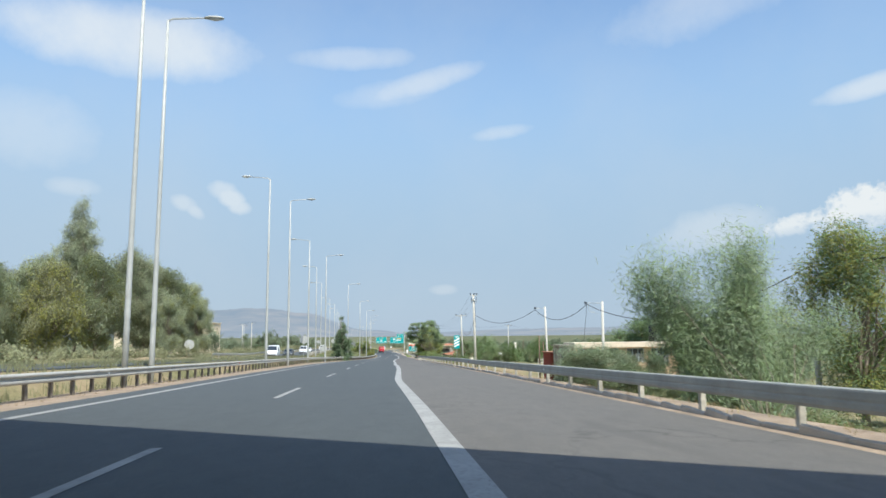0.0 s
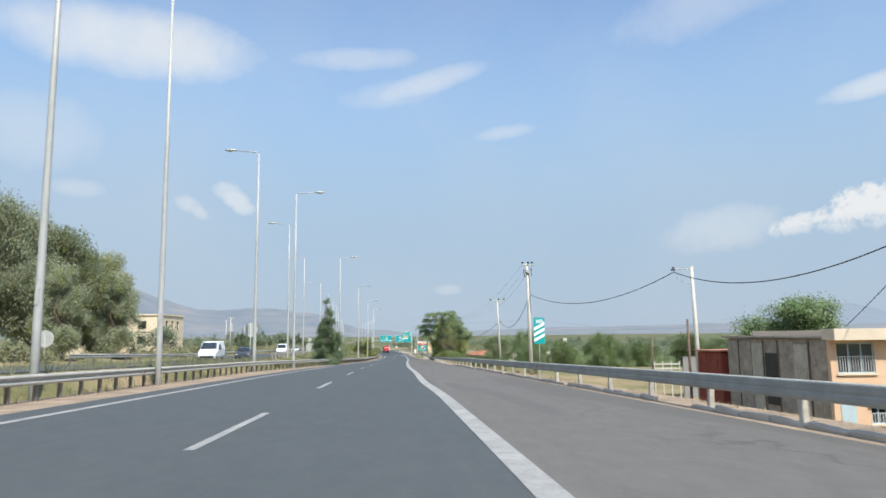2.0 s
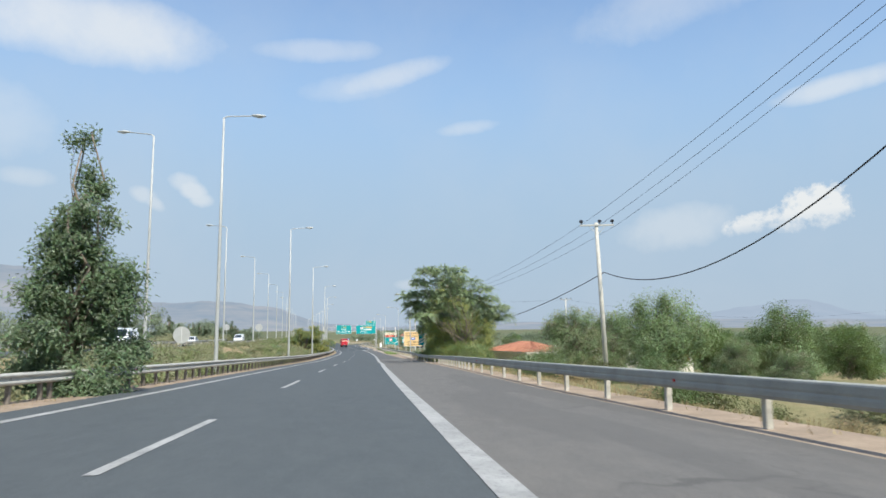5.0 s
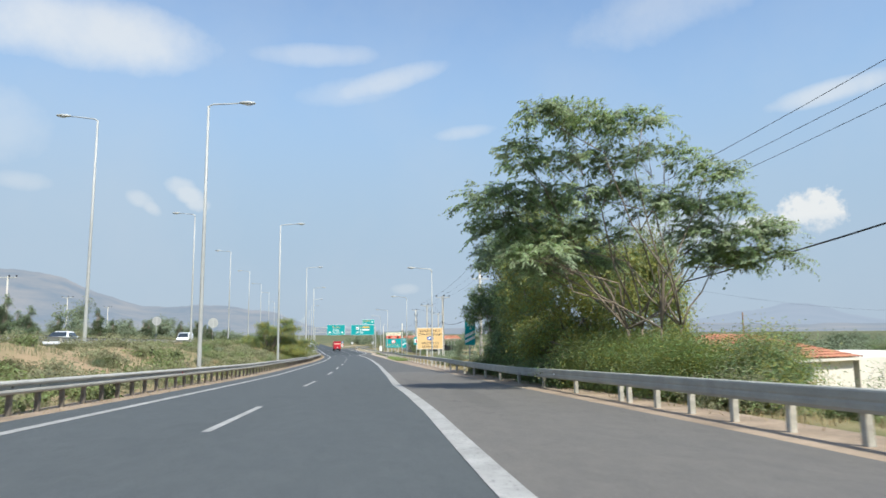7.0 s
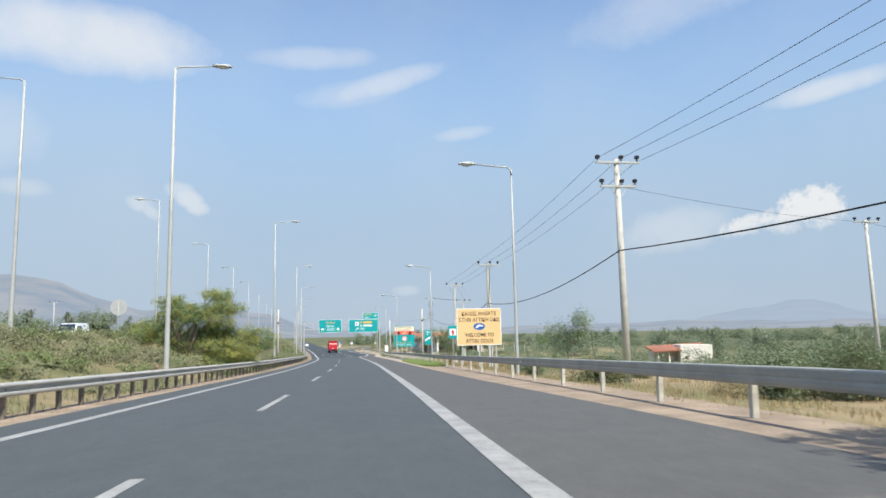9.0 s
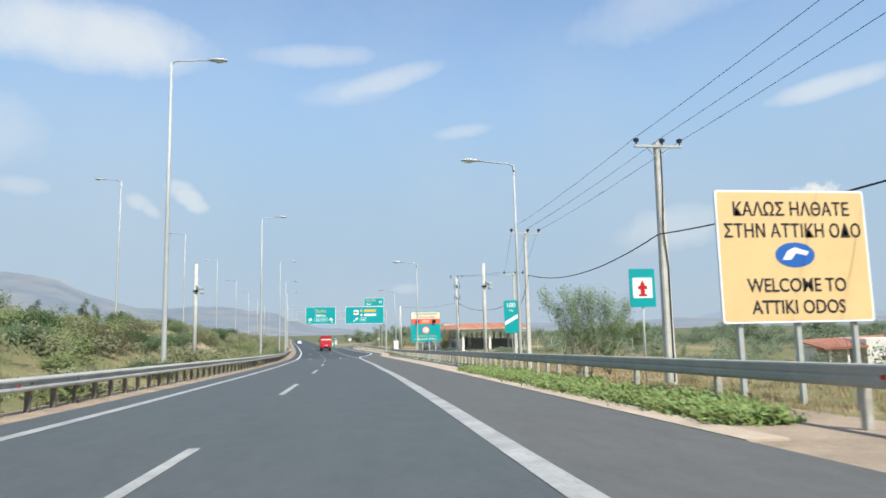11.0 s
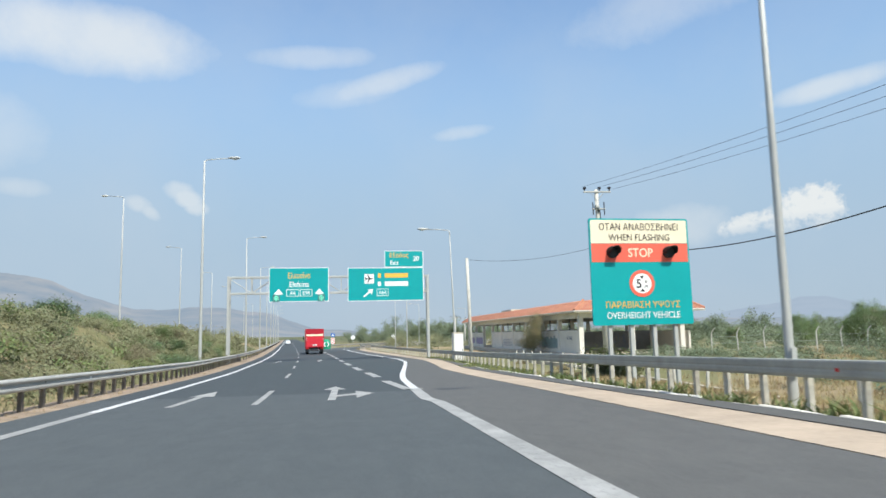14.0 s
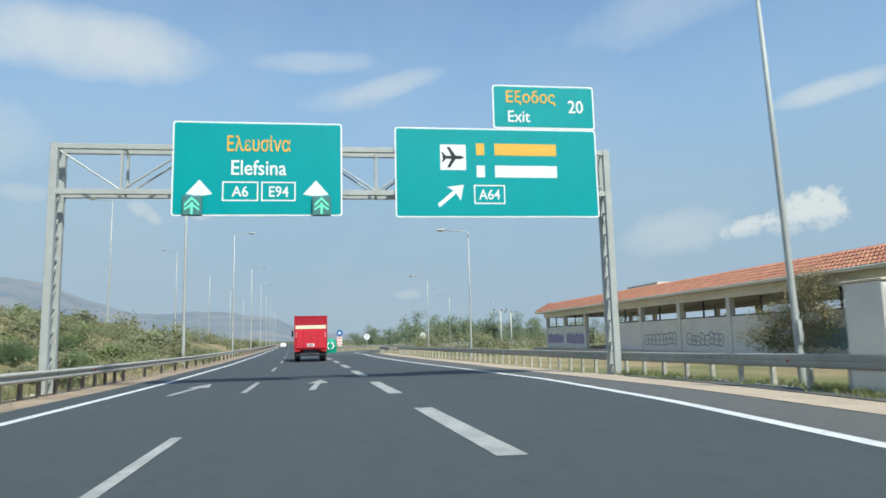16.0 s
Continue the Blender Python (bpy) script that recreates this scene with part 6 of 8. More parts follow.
build_bushes()


def blades(name, label, x, y, h, w, mat, gen, lean=0.35):
    """Grass: bent blades standing on the ground, as one mesh."""
    n = len(x)
    z = ground_z(x, y)
    a = gen.uniform(0, 6.28, n)
    hh = h * gen.uniform(0.4, 1.3, n)
    dx, dy = np.cos(a), np.sin(a)
    k = lean * hh * gen.uniform(0.2, 1.5, n)
    b = gen.uniform(0, 6.28, n)
    p0 = np.stack([x - dx * w, y - dy * w, z - 0.05], 1)
    p1 = np.stack([x + dx * w, y + dy * w, z - 0.05], 1)
    m0 = np.stack([x - dx * w * 0.7 + np.cos(b) * k * 0.4, y - dy * w * 0.7 + np.sin(b) * k * 0.4, z + hh * 0.55], 1)
    m1 = np.stack([x + dx * w * 0.7 + np.cos(b) * k * 0.4, y + dy * w * 0.7 + np.sin(b) * k * 0.4, z + hh * 0.55], 1)
    t = np.stack([x + np.cos(b) * k, y + np.sin(b) * k, z + hh], 1)
    v = np.stack([p0, p1, m1, m0, t], 1).reshape(-1, 3)
    i = np.arange(n) * 5
    f = [tuple(q) for q in np.stack([i, i + 1, i + 2, i + 3], 1).tolist()] + [tuple(q) for q in np.stack([i + 3, i + 2, i + 4], 1).tolist()]
    tagged(new(name, arrays(name, v, f, mat)), label, "grass", kind="stuff")


def build_grass():
    g = np.random.default_rng(3)

    def tuft(n, y0, y1, xf, spread, size=9, r=0.16):
        cy = g.uniform(y0, y1, n)
        cx = xf(cy) + spread(cy, n)
        y = np.repeat(cy, size) + g.normal(0, r, n * size)
        return np.repeat(cx, size) + g.normal(0, r, n * size), y

    x, y = tuft(3600, -10, 262, RIGHT_RAIL, lambda yy, n: 0.5 + g.random(n) ** 1.3 * 9)
    blades("dry_grass", "straw-coloured dry grass behind the guardrail", x, y, 0.17, 0.012, STRAW, g)
    x, y = tuft(4700, 255, 336, RIGHT_RAIL, lambda yy, n: 0.2 + g.random(n) ** 1.4 * 16)
    blades("dry_grass", "tall dry grass in the field by the exit", x, y, 0.18, 0.014, STRAW, g)
    x, y = tuft(3400, 205, 372, RIGHT_RAIL, lambda yy, n: 9 + g.random(n) * 36, 11, 0.35)
    blades("field_grass", "dry brown grass across the field", x, y, 0.30, 0.022, STRAW, g)
    x, y = tuft(5200, 0, 420, LEFT_RAIL, lambda yy, n: -0.3 - g.random(n) * 9)
    keep = ((x - BARE[0]) / 1.8) ** 2 + ((y - BARE[1]) / 2.9) ** 2 > 1
    x, y = x[keep], y[keep]
    blades("median_grass", "dry and olive grass on the median slope", x, y, 0.34, 0.014, LEAF_SCRUB, g)
    x, y = tuft(2600, -10, 420, LEFT_RAIL, lambda yy, n: -0.2 + g.random(n) * 0.9, 7, 0.10)
    blades("verge_grass", "short dry grass tufts along the median verge", x, y, 0.13, 0.010, STRAW, g)
    x, y = tuft(900, 250, 273, PAVE, lambda yy, n: 0.7 + g.random(n) * 1.7 * (0.45 + 0.55 * np.sin(yy * 0.9) ** 2), 16, 0.18)
    blades("green_creeper", "low green creeping plants on the verge", x, y, 0.22, 0.024, GRASS_GREEN, g, 1.2)
    cy = g.uniform(249.5, 274, 1500)
    cx = PAVE(cy) + 0.55 + g.random(1500) ** 0.8 * (1.5 + 0.5 * np.sin(cy * 0.9))
    cc = np.stack([cx, cy, ground_z(cx, cy) + 0.12 + 0.10 * g.random(1500)], 1)
    v, f = leaf_cloud(cc, 0.13, 22, 0.11, 0.07, -0.3, 0.55, g)
    tagged(new("leafy_creeper", arrays("leafy_creeper", v, f, CREEPER)), "bright green leafy creeper sprawling over the verge", "plants", kind="stuff")
    for n, name, label, leaf, h in ((230, "dry_weeds", "olive and dry weeds between kerb and guardrail", LEAF_SCRUB, 0.22), (90, "yellow_weeds", "yellow-green weeds between kerb and guardrail", LEAF_YEL, 0.26), (120, "green_creeper", "low green weeds behind the kerb", GRASS_GREEN, 0.24)):
        x, y = tuft(n, 336, 374, lambda yy: np.minimum(PAVE(yy) + 2.2, RIGHT_RAIL(yy) - 0.25), lambda yy, n: g.random(n) * 1.2 * (np.sin(yy * 0.9) > -0.3) - 0.25 * (np.sin(yy * 0.53) > 0.4), 22, 0.24)
        blades(name, label, x, y, h, 0.018, leaf, g, 1.0)
    x, y = tuft(200, 272, 350, lambda yy: np.minimum(PAVE(yy) + 2.3, RIGHT_RAIL(yy) - 0.1), lambda yy, n: g.random(n) * 0.9 * (np.sin(yy * 0.8) > -0.1), 16, 0.18)
    blades("green_creeper", "green and dry weeds spilling over the kerb", x, y, 0.26, 0.035, GRASS_GREEN, g, 1.2)


build_grass()


def build_woods():
    """Distant belts of trees as one mass of leaf clumps each."""
    def belt(name, label, spots, leaf, seed, sizes, per=26):
        g = np.random.default_rng(seed)
        cs, ds = [], []
        for x, y, w, h in spots:
            n = max(10, int(w * h * 0.55))
            blobs = [(x + g.uniform(-0.4, 0.4) * w, y + g.uniform(-0.4, 0.4) * w, gz(x, y) + h * g.uniform(0.2, 0.75), w * 0.3, w * 0.3, h * 0.27) for _ in range(6)]
            cc, od = clumps(blobs, n, 0.3, g)
            cs.append(cc)
            ds.append(od)
        v, f = leaf_cloud(np.concatenate(cs), sizes * 1.35, per, sizes, sizes * 0.5, 0.0, 0.8, g, np.concatenate(ds))
        tagged(new(name, arrays(name, v, f, leaf)), label, "trees", kind="stuff")

    g = random.Random(9)
    belt("far_woods", "distant belt of dull green trees across the fields", [(g.uniform(85, 260), g.uniform(230, 640), g.uniform(5, 11), g.uniform(3, 7)) for _ in range(130)], LEAF_FAR, 1, 0.5, 55)
    belt("far_scrub", "distant pale olive scrub and orchards", [(g.uniform(60, 240), g.uniform(90, 500), g.uniform(4, 8), g.uniform(2.2, 4.5)) for _ in range(130)], LEAF_FAR, 2, 0.42, 50)
    belt("field_hedge", "hazy green hedge and orchard rows in the far fields", [(g.uniform(70, 170), g.uniform(190, 330), g.uniform(5, 9), g.uniform(3, 5.5)) for _ in range(90)], LEAF_FAR, 12, 0.42, 50)
    belt("far_pines", "row of dark pines beyond the opposite carriageway", [(g.uniform(-95, -42), g.uniform(185, 520), g.uniform(3.5, 6.5), g.uniform(5, 9.5)) for _ in range(75)], LEAF_FAR, 3, 0.42, 50)
    belt("exit_woods", "green trees behind the exit ramp", [(g.uniform(2, 70), g.uniform(500, 620), g.uniform(4, 8), g.uniform(4, 8.5)) for _ in range(70)], LEAF_FAR, 4, 0.42, 50)
    belt("ramp_scrub", "olive scrub inside the ramp curve", [(g.uniform(12, 60), g.uniform(420, 500), g.uniform(3, 5), g.uniform(1.4, 3)) for _ in range(40)], LEAF_SCRUB, 5, 0.4)
    belt("opposite_hedge", "dense olive hedge beyond the opposite carriageway", [(float(BX(y)) - 15.5 - g.random() ** 2 * 12, y, g.uniform(2.5, 4.5), g.uniform(0.9, 2.0)) for y in [g.uniform(40, 340) for _ in range(110)]], LEAF_SCRUB, 7, 0.28, 40)
    belt("garden_hedge", "green hedges and orchard bushes around the gardens", [(g.uniform(33, 85), g.uniform(152, 205), g.uniform(3.5, 7), g.uniform(1.8, 3.2)) for _ in range(75)], LEAF_BROAD, 15, 0.24, 46)
    belt("field_scrub", "scattered grey-green scrub in the far field", [(g.uniform(46, 120), g.uniform(205, 470), g.uniform(2.5, 6), g.uniform(1.2, 2.8)) for _ in range(260)], LEAF_FAR, 8, 0.24, 46)
    belt("slope_scrub", "low olive scrub covering the median slope", [(float(LEFT_RAIL(y)) - 1.2 - g.random() * max(2.5, float(LEFT_RAIL(y)) - float(BX(y)) - 1.5), y, g.uniform(1.4, 3.0), g.uniform(0.5, 1.3) * float(0.35 + 0.3 * step(y, 215, 275))) for y in [g.uniform(120, 430) for _ in range(420)] if abs(y - BARE[1]) > 2.0], LEAF_SCRUB, 9, 0.17, 46)
    belt("middle_scrub", "olive scrub and low bushes across the dry field", [(x, y, g.uniform(2.0, 4.5), g.uniform(0.45, 1.1)) for x, y in [(g.uniform(25, 62), g.uniform(283, 366)) for _ in range(170)] if not (50 < x < 68 and 300 < y < 318)], LEAF_FAR, 14, 0.2, 46)
    belt("bank_scrub", "dense olive and green scrub on the high bank", [(float(LEFT_RAIL(y)) - 2.0 - g.random() * 9.0, y, g.uniform(1.6, 3.2), g.uniform(0.35, 0.85)) for y in [g.uniform(290, 425) for _ in range(120)] if abs(y - BARE[1]) > 2.0], LEAF_SCRUB, 13, 0.17, 50)
    belt("slope_green", "fresh green weeds on the median slope", [(float(LEFT_RAIL(y)) - 1.2 - g.random() * max(2.5, float(LEFT_RAIL(y)) - float(BX(y)) - 1.5), y, g.uniform(1.4, 2.6), g.uniform(0.4, 1.0) * float(0.4 + 0.6 * step(y, 215, 275))) for y in [g.uniform(130, 400) for _ in range(170)] if abs(y - BARE[1]) > 2.0], GRASS_GREEN, 10, 0.17, 46)
    belt("median_far", "low scrub far along the bank", [(float(LEFT_RAIL(y)) - g.uniform(3, 16), y, g.uniform(2, 4), g.uniform(1.2, 2.6)) for y in [g.uniform(400, 640) for _ in range(60)]], LEAF_SCRUB, 6, 0.4)


build_woods()


# ---- far hills ----
def hills(name, label, az, el, dist, mat, seed, rough):
    """A ridge far away: azimuth (degrees, right positive) against height angle."""
    g = np.random.default_rng(seed)
    aa = np.arange(min(az), max(az) + 0.01, 0.25)
    e = np.interp(aa, az, el)
    k = np.hanning(9)
    e = np.convolve(np.pad(e, 4, mode="edge"), k / k.sum(), mode="valid")
    ph = g.uniform(0, 6.28, 6)
    e = e + sum(np.sin(aa * (1.1 * 1.9 ** i) + ph[i]) * rough / (1.7 ** i) for i in range(6)) * np.clip(e / 1.5, 0, 1)
    v, f = [], []
    rows = 8
    for r in range(rows):
        u = r / (rows - 1)
        for a, h in zip(aa, e):
            d = dist * (1 - 0.35 * (1 - u)) 
            v.append((math.sin(math.radians(a)) * d, 180 + math.cos(math.radians(a)) * d, -9.5 + (math.tan(math.radians(max(0.02, h))) * dist + 6) * u ** 1.25))
    n = len(aa)
    for r in range(rows - 1):
        for i in range(n - 1):
            f.append((r * n + i, r * n + i + 1, (r + 1) * n + i + 1, (r + 1) * n + i))
    tagged(new(name, arrays(name, v, f, mat, True)), label, "hills", kind="structure")


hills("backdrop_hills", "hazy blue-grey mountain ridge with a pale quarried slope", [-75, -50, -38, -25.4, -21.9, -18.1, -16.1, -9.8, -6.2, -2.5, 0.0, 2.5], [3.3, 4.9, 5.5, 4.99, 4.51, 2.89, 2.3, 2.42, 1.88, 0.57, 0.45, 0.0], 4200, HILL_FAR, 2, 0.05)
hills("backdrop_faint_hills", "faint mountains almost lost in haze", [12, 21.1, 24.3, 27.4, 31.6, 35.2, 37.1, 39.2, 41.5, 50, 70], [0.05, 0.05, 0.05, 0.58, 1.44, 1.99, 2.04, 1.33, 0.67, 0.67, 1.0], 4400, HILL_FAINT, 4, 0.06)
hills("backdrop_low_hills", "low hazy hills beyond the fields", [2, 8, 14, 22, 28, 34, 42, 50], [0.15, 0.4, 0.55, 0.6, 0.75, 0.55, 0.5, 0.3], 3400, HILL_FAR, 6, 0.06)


# ---- utility poles and cables ----
def insulator(bm, x, y, z, s=1.0):
    tube(bm, [(x, y, z), (x, y, z + 0.10 * s), (x, y, z + 0.12 * s), (x, y, z + 0.22 * s), (x, y, z + 0.26 * s)], [0.03 * s, 0.03 * s, 0.10 * s, 0.11 * s, 0.04 * s], 8)


def cross_pole(x, y, base, top, label, half=1.25, second=False, r=(0.19, 0.12), tilt=0.0, turn=0.0, mat=None, arm=True, square=False):
    p = thing("utility_pole", label, "utility pole", "utility poles", pose(x, y, base, 0, tilt, turn))
    h = top - base
    bm = bmesh.new()
    if square:
        rings = []
        for z, q in ((-0.8, r[0]), (h - 0.05, r[1])):
            k = q * 0.3
            rings.append([bm.verts.new((x, y, z)) for x, y in ((-q, -q + k), (-q + k, -q), (q - k, -q), (q, -q + k), (q, q - k), (q - k, q), (-q + k, q), (-q, q - k))])
        for i in range(8):
            bm.faces.new((rings[0][i], rings[0][(i + 1) % 8], rings[1][(i + 1) % 8], rings[1][i]))
        bm.faces.new(rings[1])
    else:
        tube(bm, [(0, 0, -0.8), (0, 0, h * 0.5), (0, 0, h - 0.05)], [r[0], (r[0] + r[1]) / 2, r[1]], 10)
    part("pole", bm, mat or POLE_CONC, p, "", not square)
    arms = ([(h - 0.25, half)] if arm else []) + ([(h - 1.55, half * 0.85)] if second else [])
    for z, w in arms:
        bm = bmesh.new()
        box(bm, -w, w, -0.05 - r[1], 0.05 - r[1], z - 0.06, z + 0.06, bevel=0.01)
        for s in (-1, 1):
            tube(bm, [(s * w * 0.5, -r[1], z - 0.03), (s * 0.06, -r[1], z - 0.62)], 0.022, 6)
        cross = part("crossarm", bm, GALV, p, "steel crossarm")
        for sx in (-w + 0.1, w * 0.18, w - 0.1):
            bm = bmesh.new()
            insulator(bm, sx, -r[1], z + 0.06, 1.3)
            o = mesh_object("insulator", bm, DARK_METAL)
            o.parent = cross
    return p


def transformer(p, z, side=1):
    bm = bmesh.new()
    box(bm, -0.52, 0.52, -0.36, -0.18, z - 0.06, z + 0.02, bevel=0.01)
    box(bm, -0.30, 0.00, -0.52, -0.14, z + 0.02, z + 0.26, bevel=0.03)
    part("switch_box", bm, GALV, p, "grey switchgear on a bracket")
    for s in (-0.45, 0.45):
        bm = bmesh.new()
        tube(bm, [(s, -0.3, z - 0.5), (s, -0.3, z + 0.5)], 0.045, 6)
        part("cable_head", bm, DARK_METAL, p)
    bm = bmesh.new()
    tube(bm, [(0.14, -0.15, z), (0.19, -0.12, z - 1.5), (0.20, -0.08, z - 3.5), (0.21, -0.05, z - 5.0)], 0.035, 6)
    part("cable", bm, WIRE, p)


def radio_boxes(p, z):
    """Small grey detector heads and a bracket clamped to a slim pole."""
    bm = bmesh.new()
    tube(bm, [(-0.12, 0, z), (0.42, -0.05, z)], 0.025, 6)
    part("bracket", bm, GALV, p)
    for x, y, dz, w in ((0.34, -0.14, 0.05, 0.11), (0.40, -0.06, -0.22, 0.09), (0.14, -0.2, 0.16, 0.07)):
        bm = bmesh.new()
        box(bm, x - w, x + w, y - 0.2, y + 0.16, z + dz - 0.07, z + dz + 0.08, bevel=0.02)
        part("detector", bm, GALV, p, "small grey detector housing")
    bm = bmesh.new()
    box(bm, -0.14, 0.14, -0.16, 0.14, z - 0.16, z - 0.06, bevel=0.01)
    part("clamp", bm, DARK_METAL, p)


def build_poles():
    cross_pole(25.6, 38.2, gz(25.6, 38.2), 5.8, "pale bare utility pole between roadside trees", arm=False)
    p = [cross_pole(22.4, 68.3, gz(22.4, 68.3), 5.0, "pale bare utility pole in front of the house", arm=False, tilt=1.0),
         cross_pole(22.7, 93.4, gz(22.7, 93.4), 5.5, "pale utility pole with one offset bracket", arm=False, tilt=-1.0),
         cross_pole(16.85, 126, gz(16.85, 126), 9.2, "thick pale utility pole with switchgear and cable", 0.7, False, (0.24, 0.17), tilt=-1.0),
         cross_pole(17.8, 155, gz(17.8, 155), 6.2, "pale utility pole with crossarm and three insulators", 1.25, tilt=-2.0),
         cross_pole(16.45, 230.3, gz(16.45, 230.3), 5.2, "pale concrete utility pole with two crossarms", 1.2, True, (0.21, 0.14)),
         cross_pole(17.7, 270, gz(17.7, 270), 3.9, "thick square concrete utility pole with crossarm and a clipped cable", 1.2, False, (0.24, 0.14), square=True),
         cross_pole(17.95, 295.5, gz(17.95, 295.5), 3.5, "slender square concrete utility pole with crossarm", 1.3, False, (0.18, 0.10), square=True),
         cross_pole(24.5, 326, gz(24.5, 326), 2.6, "tapered square concrete utility pole with crossarm", 1.35, False, (0.20, 0.10), square=True),
         cross_pole(21.75, 355, gz(21.75, 355), 4.6, "brown-stained utility pole with crossarm, switchgear and cable", 1.1, False, (0.22, 0.15), tilt=-0.6)]
    bm = bmesh.new()
    h = 3.9 - gz(17.7, 270)
    tube(bm, [(0.1, -0.17, h - 0.4), (0.08, -0.19, h - 2.2), (-0.05, -0.25, h - 4.4), (0.10, -0.24, h - 6.0), (0.05, -0.27, 0.2)], 0.03, 6)
    part("cable", bm, WIRE, p[5], "black cable clipped down the pole")
    transformer(p[2], 9.2 - gz(16.85, 126) - 1.2)
    transformer(p[8], 4.6 - gz(21.75, 355) - 1.6)
    transformer(p[8], 4.6 - gz(21.75, 355) - 3.6)
    q = cross_pole(11.6, 282.65, gz(11.6, 282.65), -0.6, "slim pole carrying camera and radio boxes", arm=False, r=(0.13, 0.10))
    radio_boxes(q, -2.0 - gz(11.6, 282.65))
    q = cross_pole(-6.5, 283.9, gz(-6.5, 283.9), -0.35, "slim pole carrying camera boxes on the median slope", arm=False, r=(0.13, 0.10))
    radio_boxes(q, -2.0 - gz(-6.5, 283.9))
    cross_pole(12.35, 360.2, gz(12.35, 360.2), -0.1, "bare pale pole ending a cable line", arm=False, r=(0.15, 0.12), tilt=-1.2)
    cross_pole(30, 478, gz(30, 478), -2.0, "distant utility pole with crossarm", 1.3)
    cross_pole(33.5, 484, gz(33.5, 484), -2.2, "distant utility pole with crossarm", 1.3)
    for x, y, top in ((-52, 268, 7.0), (-70, 338, 7.6), (-84, 410, 8.0)):
        cross_pole(x, y, gz(x, y), top, "far utility pole with crossarm", 1.4)
    for x, y, h, m in ((21.1, 91.5, 7.0, WOOD_POLE), (26.5, 112, 5.6, WOOD_POLE), (46.5, 226, 7.5, WOOD_POLE)):
        cross_pole(x, y, gz(x, y), gz(x, y) + h, "thin dark wooden pole", arm=False, r=(0.11, 0.08), mat=m)
    cross_pole(45.3, 247, gz(45.3, 247), 4.93, "slender utility pole with crossarm across the field", 1.2)
    # bracket arms that hold the cable off the first two poles
    for x, y, z in ((22.4, 68.3, 4.75), (22.7, 93.4, 5.2)):
        b = thing("cable_bracket", "thin steel bracket holding a cable off a pole", "bracket", "cable brackets", pose(x, y, z))
        bm = bmesh.new()
        tube(bm, [(0, 0, 0), (-1.5, 0, 0.05)], 0.03, 6)
        tube(bm, [(-1.35, 0, 0.03), (-1.3, 0, -0.8), (-0.25, 0, -1.1)], 0.018, 6)
        part("arm", bm, GALV, b)
        bm = bmesh.new()
        for i in range(5):
            insulator(bm, -1.5 - 0.05 * i, random.uniform(-0.12, 0.12), random.uniform(-0.16, 0.05), 0.7)
        part("clamps", bm, DARK_METAL, b)


build_poles()


def cable(label, points, r, sag, slack=()):
    """Hanging cables, one for each span; sag is for a span of 75 m."""
    for j, (a, b) in enumerate(zip(points, points[1:])):
        bm = bmesh.new()
        a, b = Vector(a), Vector(b)
        n = 20
        L = (b - a).length
        k = dict(slack).get(j, sag * (L / 75) ** 2)
        pts = [a.lerp(b, i / n) - Vector((0, 0, 4 * k * (i / n) * (1 - i / n))) for i in range(n + 1)]
        tube(bm, pts, r, 5, False)
        tagged(mesh_object("overhead_cable", bm, WIRE), label, "cable", "overhead cables")


cable("thick sagging black cable strung from pole to pole", [(28, 8, 7.0), (25.4, 38.2, 5.5), (20.9, 68.3, 4.65), (21.1, 93.4, 5.0), (16.85, 126, 5.3), (17.9, 155, 2.6), (16.25, 230.0, 0.2), (17.5, 270, -0.6), (18.15, 295.5, -0.3), (24.3, 326, -1.2), (21.85, 355, 0.0)], 0.032, 3.6, ((1, 2.3), (2, 1.5), (3, 1.7), (4, 2.3), (5, 2.0), (7, 0.95), (8, 1.5), (9, 1.2)))
cable("thin slack cable between the last poles", [(21.8, 355, 0.2), (12.4, 360.2, -0.3)], 0.014, 3.6, ((0, 0.5),))
for dx, dz in ((-1.15, 0.2), (0.22, 0.2), (1.15, 0.0)):
    cable("thin overhead power line", [(16.85 + dx * 0.6, 126, 9.2), (17.8 + dx, 155, 6.0 + dz), (16.45 + dx * 0.95, 230.3, 5.0 + dz), (17.7 + dx * 0.95, 270, 3.9 + dz), (17.95 + dx, 295.5, 3.5 + dz), (24.5 + dx, 326, 2.6 + dz), (21.75 + dx, 355, 4.6 + dz)], 0.011, 1.35)
cable("thin line leaving towards the fields", [(16.45, 230.3, 3.7), (45.3, 247, 4.7), (150, 275, 3.5)], 0.011, 1.6)
cable("service cable dropping to the house roof", [(20.9, 68.3, 4.5), (23.2, 77.5, 0.7)], 0.02, 5.0)


# ---- road side signs and small things ----
round_sign(pose(-15.86, 177.3, -1.64 - 2.3), True, 0.80)
round_sign(pose(-12.2, 102.9, 1.1 - 2.3), True, 0.60)
round_sign(pose(-28.9, 102.8, 0.55 - 2.3), True, 0.70)
round_sign(pose(-24.5, 250, -0.6 - 2.3), True, 0.6)
round_sign(pose(-20.5, 268, -0.6 - 2.3), True, 0.8)
round_sign(pose(3.6, 462, gz(3.6, 462)), False, 0.5)
round_sign(pose(12.8, 460, gz(12.8, 460)), False, 0.5)


